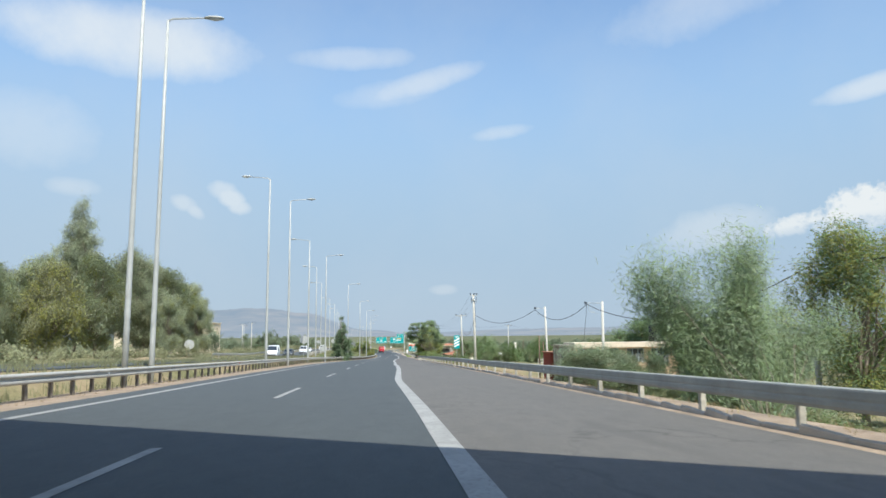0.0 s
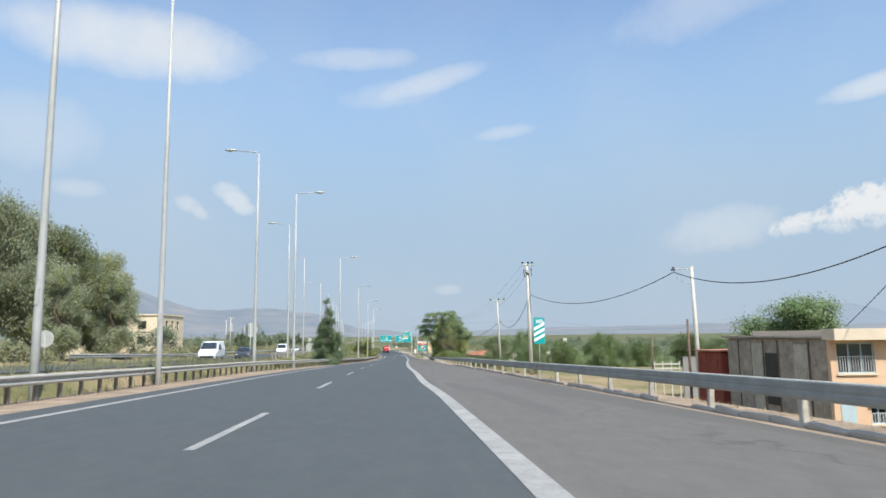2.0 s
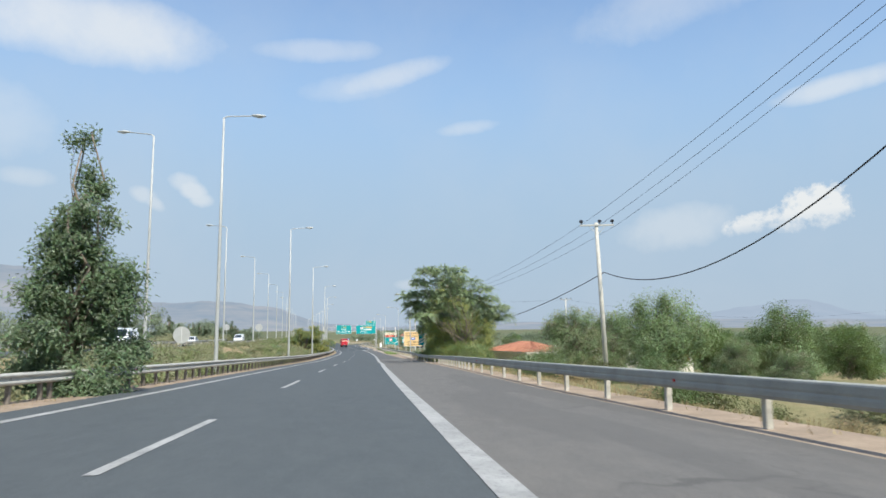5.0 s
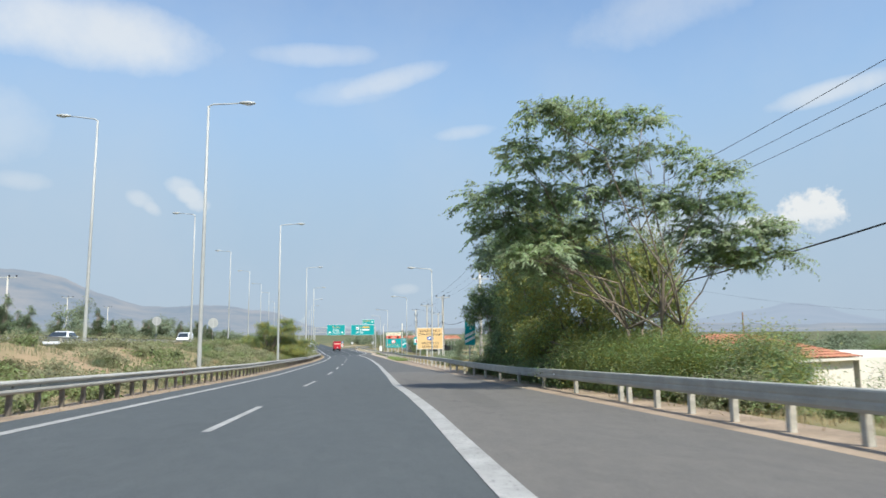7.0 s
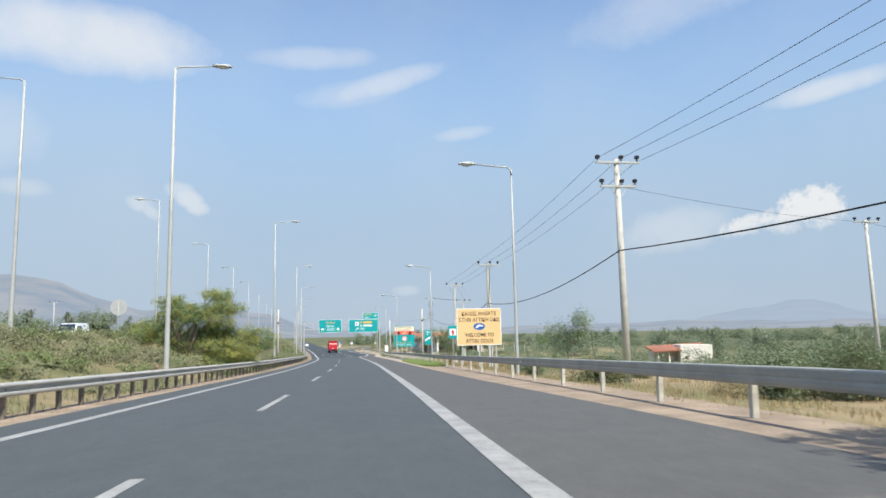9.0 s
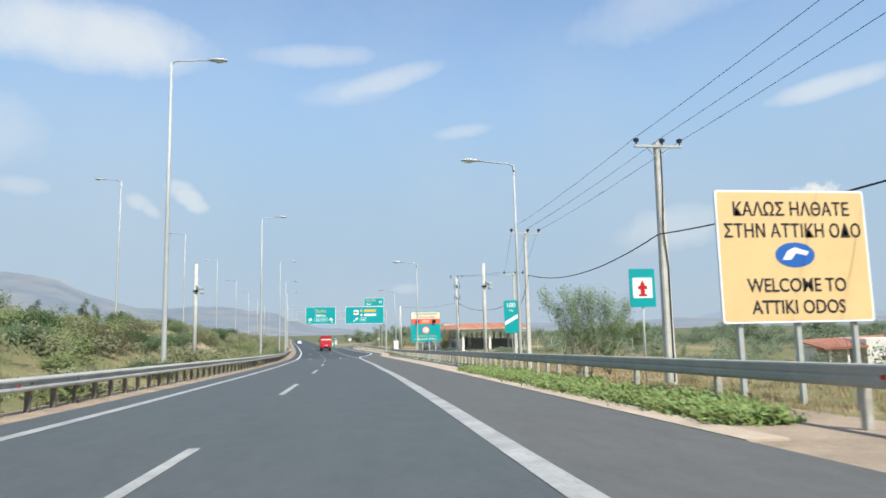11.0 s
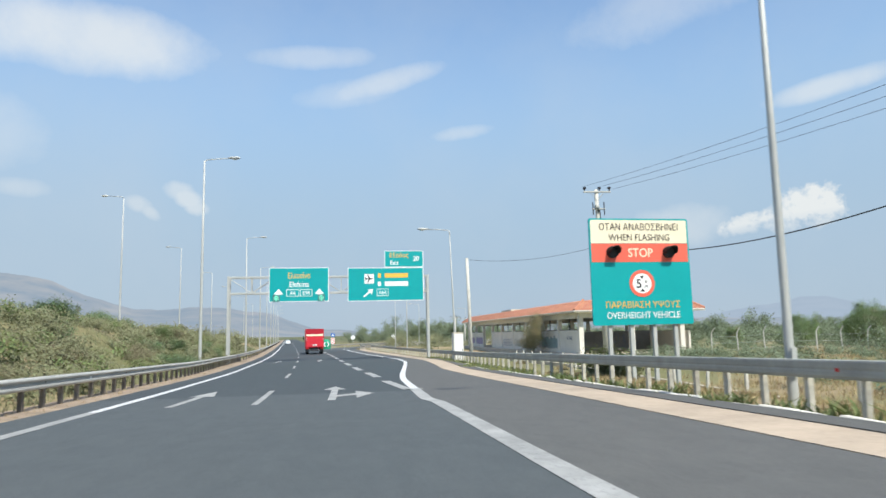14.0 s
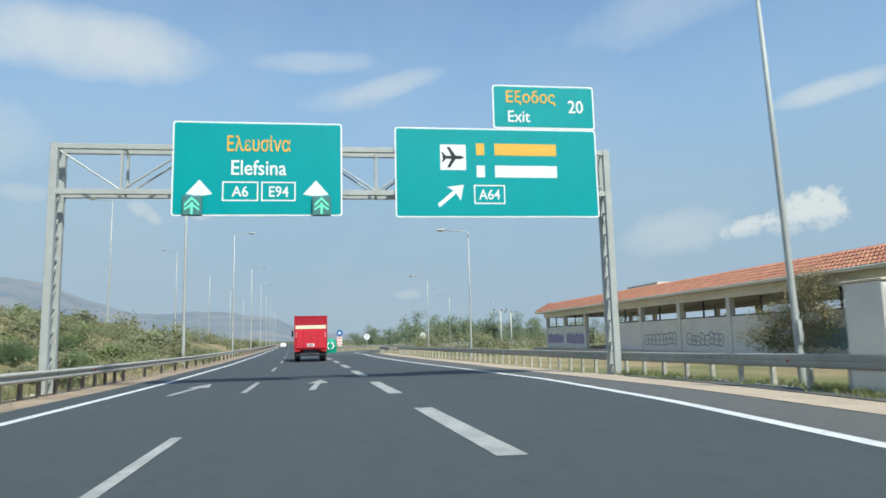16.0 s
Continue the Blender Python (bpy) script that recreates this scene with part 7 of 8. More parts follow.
def hydrant_sign():
    s = thing("hydrant_sign", "green sign with a red hydrant pictogram on a post", "road sign", at=pose(12.05, 260.2, -4.35))
    bm = bmesh.new()
    plate(bm, -0.42, 0.42, 0, 1.2, 0, 0.03, 0.04)
    part("board", bm, GREEN_SIGN, s)
    bm = bmesh.new()
    plate(bm, -0.32, 0.32, 0.28, 0.92, -0.006, 0.0, 0.02)
    panel = part("panel", bm, WHITE_SIGN, s)
    bm = bmesh.new()
    poly_plate(bm, [(-0.13, 0.34), (0.13, 0.34), (0.13, 0.40), (0.07, 0.40), (0.07, 0.72), (0.0, 0.84), (-0.07, 0.72), (-0.07, 0.40), (-0.13, 0.40)], -0.012, -0.007)
    poly_plate(bm, [(-0.15, 0.56), (0.15, 0.56), (0.15, 0.66), (-0.15, 0.66)], -0.013, -0.008)
    part("pictogram", bm, LAMP_RED, panel)
    bm = bmesh.new()
    tube(bm, [(0, 0.06, -3.2), (0, 0.06, 1.0)], 0.035, 8)
    part("post", bm, GALV, s, "", True)


hydrant_sign()


def roadside_cabinet():
    c = thing("roadside_cabinet", "tall white roadside equipment cabinet", "cabinet", at=pose(11.45, 361.3, gz(11.45, 361.3)))
    bm = bmesh.new()
    box(bm, -0.42, 0.42, -0.3, 0.75, -0.2, 2.35, bevel=0.02)
    part("body", bm, WHITE_WALL, c)
    bm = bmesh.new()
    box(bm, -0.36, 0.36, -0.325, -0.3, 0.1, 2.25, bevel=0.01)
    door = part("door", bm, WHITE_SIGN, c)
    bm = bmesh.new()
    box(bm, 0.26, 0.30, -0.35, -0.325, 0.9, 1.05)
    o = mesh_object("handle", bm, DARK_METAL)
    o.parent = door
    bm = bmesh.new()
    box(bm, -0.45, 0.45, -0.34, 0.79, 2.35, 2.40, bevel=0.01)
    part("roof", bm, CREAM_SLAB, c)


roadside_cabinet()


def gore_furniture():
    b = thing("gore_cushion", "rounded green plastic gore marker with white chevron", "traffic marker", at=pose(-1.9, 446, float(RZ(446))))
    bm = bmesh.new()
    rings = []
    for z, s in ((0.0, 0.95), (0.5, 1.0), (1.2, 0.98), (1.7, 0.8), (1.95, 0.4)):
        rings.append([bm.verts.new((0.85 * s * math.cos(a), 0.7 * s * math.sin(a), z)) for a in (2 * math.pi * j / 20 for j in range(20))])
    for r0, r1 in zip(rings, rings[1:]):
        for j in range(20):
            bm.faces.new((r0[j], r0[(j + 1) % 20], r1[(j + 1) % 20], r1[j]))
    bm.faces.new(rings[-1])
    part("body", bm, PLASTIC_GREEN, b, "", True)
    for s in (-1, 1):
        bm = bmesh.new()
        poly_plate(bm, [(s * 0.10, 0.5), (s * 0.30, 0.5), (s * 0.62, 0.95), (s * 0.30, 1.45), (s * 0.10, 1.45), (s * 0.40, 0.95)], -0.80, -0.70)
        part("chevron", bm, WHITE_SIGN, b)
    s = thing("gore_sign", "post with blue keep-side disc over red and white chevrons", "road sign", at=pose(-0.7, 450, float(RZ(450))))
    bm = bmesh.new()
    tube(bm, [(0, 0.05, -0.5), (0, 0.05, 3.2)], 0.04, 8)
    part("post", bm, GALV, s)
    bm = bmesh.new()
    disc(bm, (0, 0, 2.8), (0, 1, 0), 0.45, 24, 0.02)
    d = part("disc", bm, BLUE_SIGN, s)
    bm = bmesh.new()
    poly_plate(bm, [(-0.26, 2.7), (-0.2, 2.62), (0.18, 2.62), (0.2, 2.7), (0, 3.05)], -0.02, -0.011)
    o = mesh_object("arrow", bm, WHITE_SIGN)
    o.parent = d
    bm = bmesh.new()
    box(bm, -0.4, 0.4, -0.01, 0.01, 0.9, 2.2)
    pnl = part("panel", bm, WHITE_SIGN, s)
    for i in range(3):
        bm = bmesh.new()
        z = 0.95 + i * 0.42
        poly_plate(bm, [(-0.38, z), (0, z + 0.2), (0.38, z), (0.38, z + 0.18), (0, z + 0.38), (-0.38, z + 0.18)], -0.02, -0.011)
        o = mesh_object("chevron", bm, RED_SIGN)
        o.parent = pnl


gore_furniture()


# ---- vehicles ----
def wheel(parent, x, y, r, w):
    o = thing("wheel", "", "")
    o.parent, o.matrix_basis = parent, Matrix.Translation((x, y, r))
    bm = bmesh.new()
    tube(bm, [(-w / 2, 0, 0), (-w / 2 + 0.03, 0, 0), (w / 2 - 0.03, 0, 0), (w / 2, 0, 0)], [r * 0.92, r, r, r * 0.92], 22)
    part("tyre", bm, RUBBER, o)
    bm = bmesh.new()
    tube(bm, [(-w / 2 - 0.01, 0, 0), (w / 2 + 0.01, 0, 0)], r * 0.58, 16)
    part("rim", bm, GALV, o)
    return o


def truck():
    """A box lorry seen from behind: rear at y 0, nose ahead."""
    t = thing("box_truck", "red box truck with pale stripe and folded red tail lift", "truck", at=pose(-2.22, 403.0, float(RZ(403)), 0, 0, 4.5))
    W = 1.25
    bm = bmesh.new()
    box(bm, -W, W, 0.0, 7.2, 0.98, 3.52, bevel=0.03)
    part("cargo_box", bm, RED_TRUCK, t, "red cargo box")
    bm = bmesh.new()
    frame_plate(bm, -W - 0.02, W + 0.02, 0.95, 3.56, 0.10, -0.05, 0.02)
    part("rear_frame", bm, RED_DARK, t, "dark red rear frame")
    bm = bmesh.new()
    box(bm, -W + 0.09, W - 0.09, -0.03, 0.0, 2.86, 3.44, bevel=0.01)
    part("top_panel", bm, RED_DARK, t)
    bm = bmesh.new()
    box(bm, -W + 0.06, W - 0.06, -0.04, 0.0, 2.54, 2.82, bevel=0.008)
    part("stripe", bm, CREAM_SIGN, t, "pale horizontal stripe")
    bm = bmesh.new()
    box(bm, -W + 0.16, W - 0.16, -0.13, -0.03, 1.05, 2.46, bevel=0.02)
    lift = part("tail_lift", bm, RED_TRUCK, t, "folded red tail lift platform")
    bm = bmesh.new()
    for x in (-0.55, 0.0, 0.55):
        box(bm, x - 0.02, x + 0.02, -0.15, -0.13, 1.1, 2.4)
    o = mesh_object("ribs", bm, RED_DARK)
    o.parent = lift
    bm = bmesh.new()
    box(bm, -0.28, 0.28, -0.15, -0.13, 1.18, 1.40, bevel=0.01)
    o = mesh_object("plate_panel", bm, WHITE_SIGN)
    o.parent = lift
    bm = bmesh.new()
    box(bm, -0.20, 0.20, -0.158, -0.15, 1.25, 1.33)
    o = mesh_object("number_bar", bm, BLACK)
    o.parent = lift
    for s in (-1, 1):
        for i in range(3):
            bm = bmesh.new()
            z = 1.9 + i * 0.14
            poly_plate(bm, [(s * 1.14, z), (s * 0.96, z + 0.10), (s * 0.96, z + 0.18), (s * 1.14, z + 0.08)], -0.06, -0.045)
            part("hazard_mark", bm, WHITE_SIGN, t)
        bm = bmesh.new()
        box(bm, s * 1.0 - 0.2, s * 1.0 + 0.2, -0.06, 0.02, 0.78, 0.92, bevel=0.01)
        part("tail_lamp", bm, LAMP_RED, t, "red tail lamp cluster")
        bm = bmesh.new()
        box(bm, s * 1.02 - 0.22, s * 1.02 + 0.22, 0.72, 0.76, 0.25, 0.75)
        part("mudflap", bm, RUBBER, t)
        wheel(t, s * 1.0, 1.55, 0.48, 0.42)
        wheel(t, s * 1.02, 6.6, 0.48, 0.28)
        bm = bmesh.new()
        box(bm, s * 1.42 - 0.08, s * 1.42 + 0.08, 7.6, 7.7, 2.0, 2.55, bevel=0.02)
        part("mirror", bm, BLACK, t)
    bm = bmesh.new()
    box(bm, -1.15, 1.15, -0.05, 0.06, 0.45, 0.60, bevel=0.02)
    part("underrun_bar", bm, DARK_METAL, t)
    bm = bmesh.new()
    box(bm, -0.45, 0.45, 0.1, 8.6, 0.62, 0.96)
    part("chassis", bm, DARK_METAL, t)
    bm = bmesh.new()
    box(bm, -1.18, 1.18, 7.35, 9.1, 0.55, 2.75, bevel=0.12)
    cab = part("cab", bm, RED_TRUCK, t)
    bm = bmesh.new()
    box(bm, -1.05, 1.05, 9.08, 9.12, 1.6, 2.5, bevel=0.01)
    o = mesh_object("windscreen", bm, GLASS_DARK)
    o.parent = cab


truck()


def loft(bm, sections, mat=0):
    """A closed body through cross sections [(y, half width, bottom, top, shoulder width, shoulder z)]."""
    rings = []
    for y, w, z0, z1, ws, zs in sections:
        rings.append([bm.verts.new(p) for p in ((-w * 0.92, y, z0), (w * 0.92, y, z0), (w, y, z0 + 0.18), (w, y, zs), (ws, y, z1 - 0.05), (ws * 0.85, y, z1), (-ws * 0.85, y, z1), (-ws, y, z1 - 0.05), (-w, y, zs), (-w, y, z0 + 0.18))])
    n = 10
    for a, b in zip(rings, rings[1:]):
        for j in range(n):
            bm.faces.new((a[j], a[(j + 1) % n], b[(j + 1) % n], b[j]))
    bm.faces.new(rings[0][::-1])
    bm.faces.new(rings[-1])


def car(label, paint, kind, at):
    """A car or van; its nose points to -y."""
    c = thing("van" if kind == "van" else "car", label, "van" if kind == "van" else "car", "", at)
    bm = bmesh.new()
    if kind == "van":
        loft(bm, [(-2.4, 0.80, 0.35, 0.80, 0.72, 0.62), (-2.25, 0.90, 0.30, 1.02, 0.82, 0.80), (-1.55, 0.95, 0.28, 1.15, 0.88, 1.02), (-0.80, 0.96, 0.28, 1.86, 0.78, 1.10), (-0.4, 0.96, 0.28, 1.95, 0.82, 1.15), (2.1, 0.96, 0.30, 1.97, 0.84, 1.15), (2.4, 0.93, 0.35, 1.90, 0.80, 1.10)])
        H, y0, y1 = 1.62, -1.2, 0.6
    else:
        loft(bm, [(-2.1, 0.72, 0.35, 0.68, 0.66, 0.55), (-1.95, 0.84, 0.28, 0.80, 0.78, 0.66), (-1.0, 0.88, 0.25, 0.96, 0.82, 0.86), (-0.35, 0.88, 0.25, 1.38, 0.62, 0.92), (0.2, 0.88, 0.25, 1.46, 0.64, 0.94), (1.2, 0.88, 0.25, 1.42, 0.62, 0.95), (1.85, 0.86, 0.28, 1.05, 0.72, 0.92), (2.1, 0.80, 0.35, 0.95, 0.70, 0.80)])
        H, y0, y1 = 1.2, -0.75, 1.2
    body = part("body", bm, paint, c)
    bm = bmesh.new()
    if kind == "van":
        vs = [bm.verts.new(p) for p in ((-0.80, -1.50, 1.20), (0.80, -1.50, 1.20), (0.70, -0.86, 1.82), (-0.70, -0.86, 1.82))]
    else:
        vs = [bm.verts.new(p) for p in ((-0.74, -0.98, 0.99), (0.74, -0.98, 0.99), (0.56, -0.40, 1.36), (-0.56, -0.40, 1.36))]
    f = bm.faces.new(vs)
    r = bmesh.ops.extrude_face_region(bm, geom=[f])
    bmesh.ops.translate(bm, vec=(0, -0.03, 0.03), verts=[e for e in r["geom"] if isinstance(e, bmesh.types.BMVert)])
    part("windscreen", bm, GLASS_DARK, c, "dark windscreen")
    for s in (-1, 1):
        bm = bmesh.new()
        if kind == "van":
            poly = [(-1.25, 1.18), (0.25, 1.18), (0.25, 1.68), (-0.85, 1.68)]
            lo, hi = 0.975, 0.86
        else:
            poly = [(-0.75, 0.98), (1.35, 0.98), (1.05, 1.32), (-0.3, 1.32)]
            lo, hi = 0.885, 0.70
        zl, zh = poly[0][1], poly[2][1]
        vs = [bm.verts.new((s * (lo + (hi - lo) * (z - zl) / (zh - zl)), y, z)) for y, z in poly]
        f = bm.faces.new(vs)
        r = bmesh.ops.extrude_face_region(bm, geom=[f])
        bmesh.ops.translate(bm, vec=(s * 0.015, 0, 0), verts=[e for e in r["geom"] if isinstance(e, bmesh.types.BMVert)])
        part("side_window", bm, GLASS_DARK, c)
        bm = bmesh.new()
        yy, zz = (-2.36, 0.72) if kind == "van" else (-2.06, 0.60)
        box(bm, s * 0.6 - 0.16, s * 0.6 + 0.16, yy - 0.04, yy + 0.1, zz - 0.08, zz + 0.08, bevel=0.03)
        part("headlight", bm, LAMP_GLASS, c)
        bm = bmesh.new()
        yy = 2.38 if kind == "van" else 2.04
        box(bm, s * 0.66 - 0.1, s * 0.66 + 0.1, yy - 0.05, yy + 0.04, 0.72, 0.95, bevel=0.02)
        part("tail_light", bm, LAMP_RED, c)
        bm = bmesh.new()
        box(bm, s * 1.02 - 0.09, s * 1.02 + 0.09, -1.1 if kind == "van" else -0.65, -1.0 if kind == "van" else -0.55, 1.1 if kind == "van" else 0.95, 1.28 if kind == "van" else 1.1, bevel=0.02)
        part("mirror", bm, BLACK, c)
        for y in ((-1.6, 1.55) if kind == "van" else (-1.3, 1.3)):
            wheel(c, s * 0.82, y, 0.32, 0.2)
    bm = bmesh.new()
    yy = -2.42 if kind == "van" else -2.12
    box(bm, -0.7, 0.7, yy - 0.03, yy + 0.1, 0.32, 0.52, bevel=0.03)
    part("bumper", bm, DARK_METAL if kind == "van" else paint, c)
    return c


def on_other(y, lane, turn=0.0):
    x = float(BX(y)) - lane
    return pose(x, y, float(RZ(y) + RISE(y)) - 0.035, 0, 0, turn)


car("white panel van on the opposite carriageway", WHITE_PAINT, "van", on_other(117, 6.6, 3))
car("dark grey hatchback on the opposite carriageway", GREY_PAINT, "car", on_other(129, 4.9, 3))
car("white van far along the opposite carriageway", WHITE_PAINT, "van", on_other(176, 5.0, 2))
car("white estate car on the opposite carriageway", WHITE_PAINT, "car", on_other(219, 7.2, 2))
car("white delivery van far off on the opposite carriageway", WHITE_PAINT, "van", on_other(268, 5.5, 2))
car("silver car far ahead on the carriageway", WHITE_PAINT, "car", pose(float(DX(560)) - 1.7, 560, float(RZ(560)), 0, 0, 184.6))


# ---- buildings ----
def window(parent, x0, x1, z0, z1, y, frame_mat, bars=False, sill=True, depth=0.12):
    """A glazed window set into a wall that faces -y."""
    w = thing("window", "", "")
    w.parent, w.matrix_basis = parent, Matrix.Translation((0, y, 0))
    bm = bmesh.new()
    box(bm, x0, x1, depth, depth + 0.02, z0, z1)
    part("pane", bm, GLASS_DARK, w)
    bm = bmesh.new()
    frame_plate(bm, x0, x1, z0, z1, 0.06, depth - 0.05, depth + 0.01)
    n = 2
    for i in range(1, n + 1):
        xm = x0 + (x1 - x0) * i / (n + 1)
        box(bm, xm - 0.025, xm + 0.025, depth - 0.05, depth + 0.01, z0 + 0.06, z1 - 0.06)
    part("frame", bm, frame_mat, w)
    if sill:
        bm = bmesh.new()
        box(bm, x0 - 0.08, x1 + 0.08, -0.10, 0.03, z0 - 0.08, z0 + 0.002)
        part("sill", bm, CREAM_SLAB, w)
    if bars:
        bm = bmesh.new()
        k = int((x1 - x0) / 0.13)
        for i in range(k + 1):
            xm = x0 + (x1 - x0) * i / k
            box(bm, xm - 0.008, xm + 0.008, -0.05, -0.034, z0, z0 + (z1 - z0) * 0.55)
        box(bm, x0, x1, -0.055, -0.03, z0 + (z1 - z0) * 0.55, z0 + (z1 - z0) * 0.55 + 0.02)
        box(bm, x0, x1, -0.055, -0.03, z0 + 0.05, z0 + 0.07)
        part("grille", bm, WHITE_SIGN, w)
    return w


def holed_wall(bm, x0, x1, z0, z1, y, thick, holes):
    """A wall facing -y with openings cut right through it."""
    xs = sorted({x0, x1, *[h[0] for h in holes], *[h[1] for h in holes]})
    zs = sorted({z0, z1, *[h[2] for h in holes], *[h[3] for h in holes]})
    for a, b in zip(xs, xs[1:]):
        for c, d in zip(zs, zs[1:]):
            mx, mz = (a + b) / 2, (c + d) / 2
            if not any(h[0] < mx < h[1] and h[2] < mz < h[3] for h in holes):
                box(bm, a, b, y, y + thick, c, d)
    bmesh.ops.remove_doubles(bm, verts=bm.verts, dist=0.0005)


def apricot_house():
    base = -5.0
    h = thing("apricot_house", "two-storey apricot house with a cream roof slab and pale blue windows", "house", at=pose(22.0, 77.2, base))
    top = 5.0
    L, D = 19.0, 9.0
    holes, k = [], 0
    for i in range(6):
        x = 0.35 + i * 2.95
        holes.append((x, x + 2.05, 3.30, 4.85))
        holes.append((x + 1.6 if i == 0 else x, x + 2.9 if i == 0 else x + 1.95, 0.75, 1.75))
    bm = bmesh.new()
    holed_wall(bm, 0, L, -0.6, top, 0, 0.25, holes)
    part("front_wall", bm, ORANGE_WALL, h, "apricot rendered wall")
    bm = bmesh.new()
    box(bm, 1.30, 1.55, 0.25, D, -0.6, top)
    part("side_wall", bm, ORANGE_WALL, h)
    bm = bmesh.new()
    box(bm, L - 0.25, L, 0.25, D, -0.6, top)
    part("side_wall", bm, ORANGE_WALL, h)
    bm = bmesh.new()
    box(bm, 1.55, L - 0.25, D - 0.25, D, -0.6, top)
    part("back_wall", bm, ORANGE_WALL, h)
    bm = bmesh.new()
    box(bm, 1.2, L + 0.4, 0.27, D + 0.4, top + 0.004, top + 0.50)
    box(bm, -0.2, L + 0.4, -0.75, 0.27, top + 0.004, top + 0.58)
    part("roof_slab", bm, CREAM_SLAB, h, "thick cream concrete roof slab")
    bm = bmesh.new()
    box(bm, 1.56, L - 0.26, 0.26, D - 0.26, 2.4, 2.55)
    part("floor_slab", bm, CREAM_SLAB, h)
    for x0, x1, z0, z1 in holes:
        window(h, x0, x1, z0, z1, 0.0, BLUE_FRAME, True)
    for x0, x1, z0, z1 in holes[1:7:2]:
        bm = bmesh.new()
        box(bm, x0 - 0.1, x1 + 0.1, -0.25, -0.02, z1 + 0.05, z1 + 0.12)
        part("canopy", bm, CREAM_SLAB, h)
    bm = bmesh.new()
    box(bm, 0.35, 1.15, -0.03, 0.02, -0.4, 1.9)
    part("door", bm, BLUE_FRAME, h, "pale blue door")
    t = thing("water_tank", "black plastic water tank on the flat roof", "water tank", at=pose(33.4, 81, base + top + 0.584))
    bm = bmesh.new()
    tube(bm, [(0, 0, 0), (0, 0, 0.1), (0, 0, 1.9), (0, 0, 2.0), (0, 0, 2.08)], [0.80, 0.85, 0.85, 0.78, 0.4], 24)
    part("body", bm, BLACK, t, "", True)
    bm = bmesh.new()
    tube(bm, [(0, 0, 2.06), (0, 0, 2.18)], 0.32, 16)
    part("lid", bm, BLACK, t)


apricot_house()


def sheds():
    s = thing("rusty_shed", "patched rust-streaked sheet metal shed with a flat roof", "shed", at=pose(22.15, 77.55, -5.0, 0, 0, 0))
    bm = bmesh.new()
    box(bm, 0, 1.05, 0.0, 10.4, -0.6, 5.05, bevel=0.02)
    part("body", bm, RUST_SHEET, s)
    for i in range(7):
        if i == 3:
            continue
        bm = bmesh.new()
        y = 0.1 + i * 1.46
        box(bm, -0.04 - 0.02 * (i % 2), -0.004, y, y + 1.40, 0.4 + 0.2 * (i % 3 == 0), 4.9 - 0.15 * (i % 3 == 1))
        part("sheet", bm, RUST_SHEET if i % 3 != 1 else PALE_SHEET, s)
    for y in (1.5, 4.4, 5.95, 8.8):
        bm = bmesh.new()
        box(bm, -0.10, -0.062, y, y + 0.10, 0.2, 4.95)
        part("batten", bm, WOOD_POLE, s)
    bm = bmesh.new()
    box(bm, -0.25, 1.0, 0.0, 10.6, 5.08, 5.2)
    part("roof", bm, RUST_SHEET, s)
    bm = bmesh.new()
    box(bm, -0.06, -0.004, 4.62, 5.82, 1.2, 4.2)
    part("door", bm, DARK_METAL, s)
    r = thing("red_shed", "small dull red sheet metal shed", "shed", at=pose(21.9, 88.4, -5.0, 0, 0, 6))
    bm = bmesh.new()
    box(bm, 0, 3.2, 0, 2.9, -0.6, 4.1, bevel=0.03)
    part("body", bm, RED_SHED, r)
    for i in range(7):
        bm = bmesh.new()
        box(bm, -0.03, 0.0, 0.1 + i * 0.4, 0.16 + i * 0.4, 0.2, 4.0)
        part("rib", bm, RED_SHED, r)
    bm = bmesh.new()
    box(bm, -0.2, 3.4, -0.2, 3.1, 4.14, 4.24)
    part("roof", bm, TILE_ROOF, r)
    w = thing("block_wall", "low grey concrete block wall around a yard", "wall", at=pose(26.7, 105.2, -5.4))
    bm = bmesh.new()
    box(bm, 0, 22, 0, 0.2, -0.5, 3.5)
    part("blocks", bm, GREY_WALL, w)
    bm = bmesh.new()
    box(bm, -0.02, 22.02, -0.03, 0.23, 3.504, 3.6)
    part("coping", bm, GREY_WALL, w)
    g = thing("pallet_fence", "pale broken timber railing beside the wall", "fence", at=pose(24.0, 105.4, -5.2))
    for i in range(4):
        bm = bmesh.new()
        box(bm, i * 0.8, i * 0.8 + 0.08, 0, 0.08, -0.3, 3.0)
        part("post", bm, POLE_CONC, g)
    for z in (1.9, 2.3, 2.7):
        bm = bmesh.new()
        box(bm, 0, 2.5, -0.03, 0.0, z, z + 0.12)
        part("rail", bm, POLE_CONC, g)
    o = thing("garden_oven", "whitewashed outdoor oven with a brick chimney", "oven", at=pose(33.2, 174, gz(33.2, 174)))
    bm = bmesh.new()
    box(bm, -0.9, 0.9, -0.6, 0.6, -0.3, 3.4, bevel=0.1)
    part("body", bm, WHITE_WALL, o)
    bm = bmesh.new()
    box(bm, 0.2, 0.75, -0.3, 0.3, 3.4, 5.3, bevel=0.03)
    part("chimney", bm, WHITE_WALL, o)
    bm = bmesh.new()
    box(bm, -0.45, 0.45, -0.62, -0.55, 1.2, 2.2)
    part("mouth", bm, RED_SHED, o)


sheds()


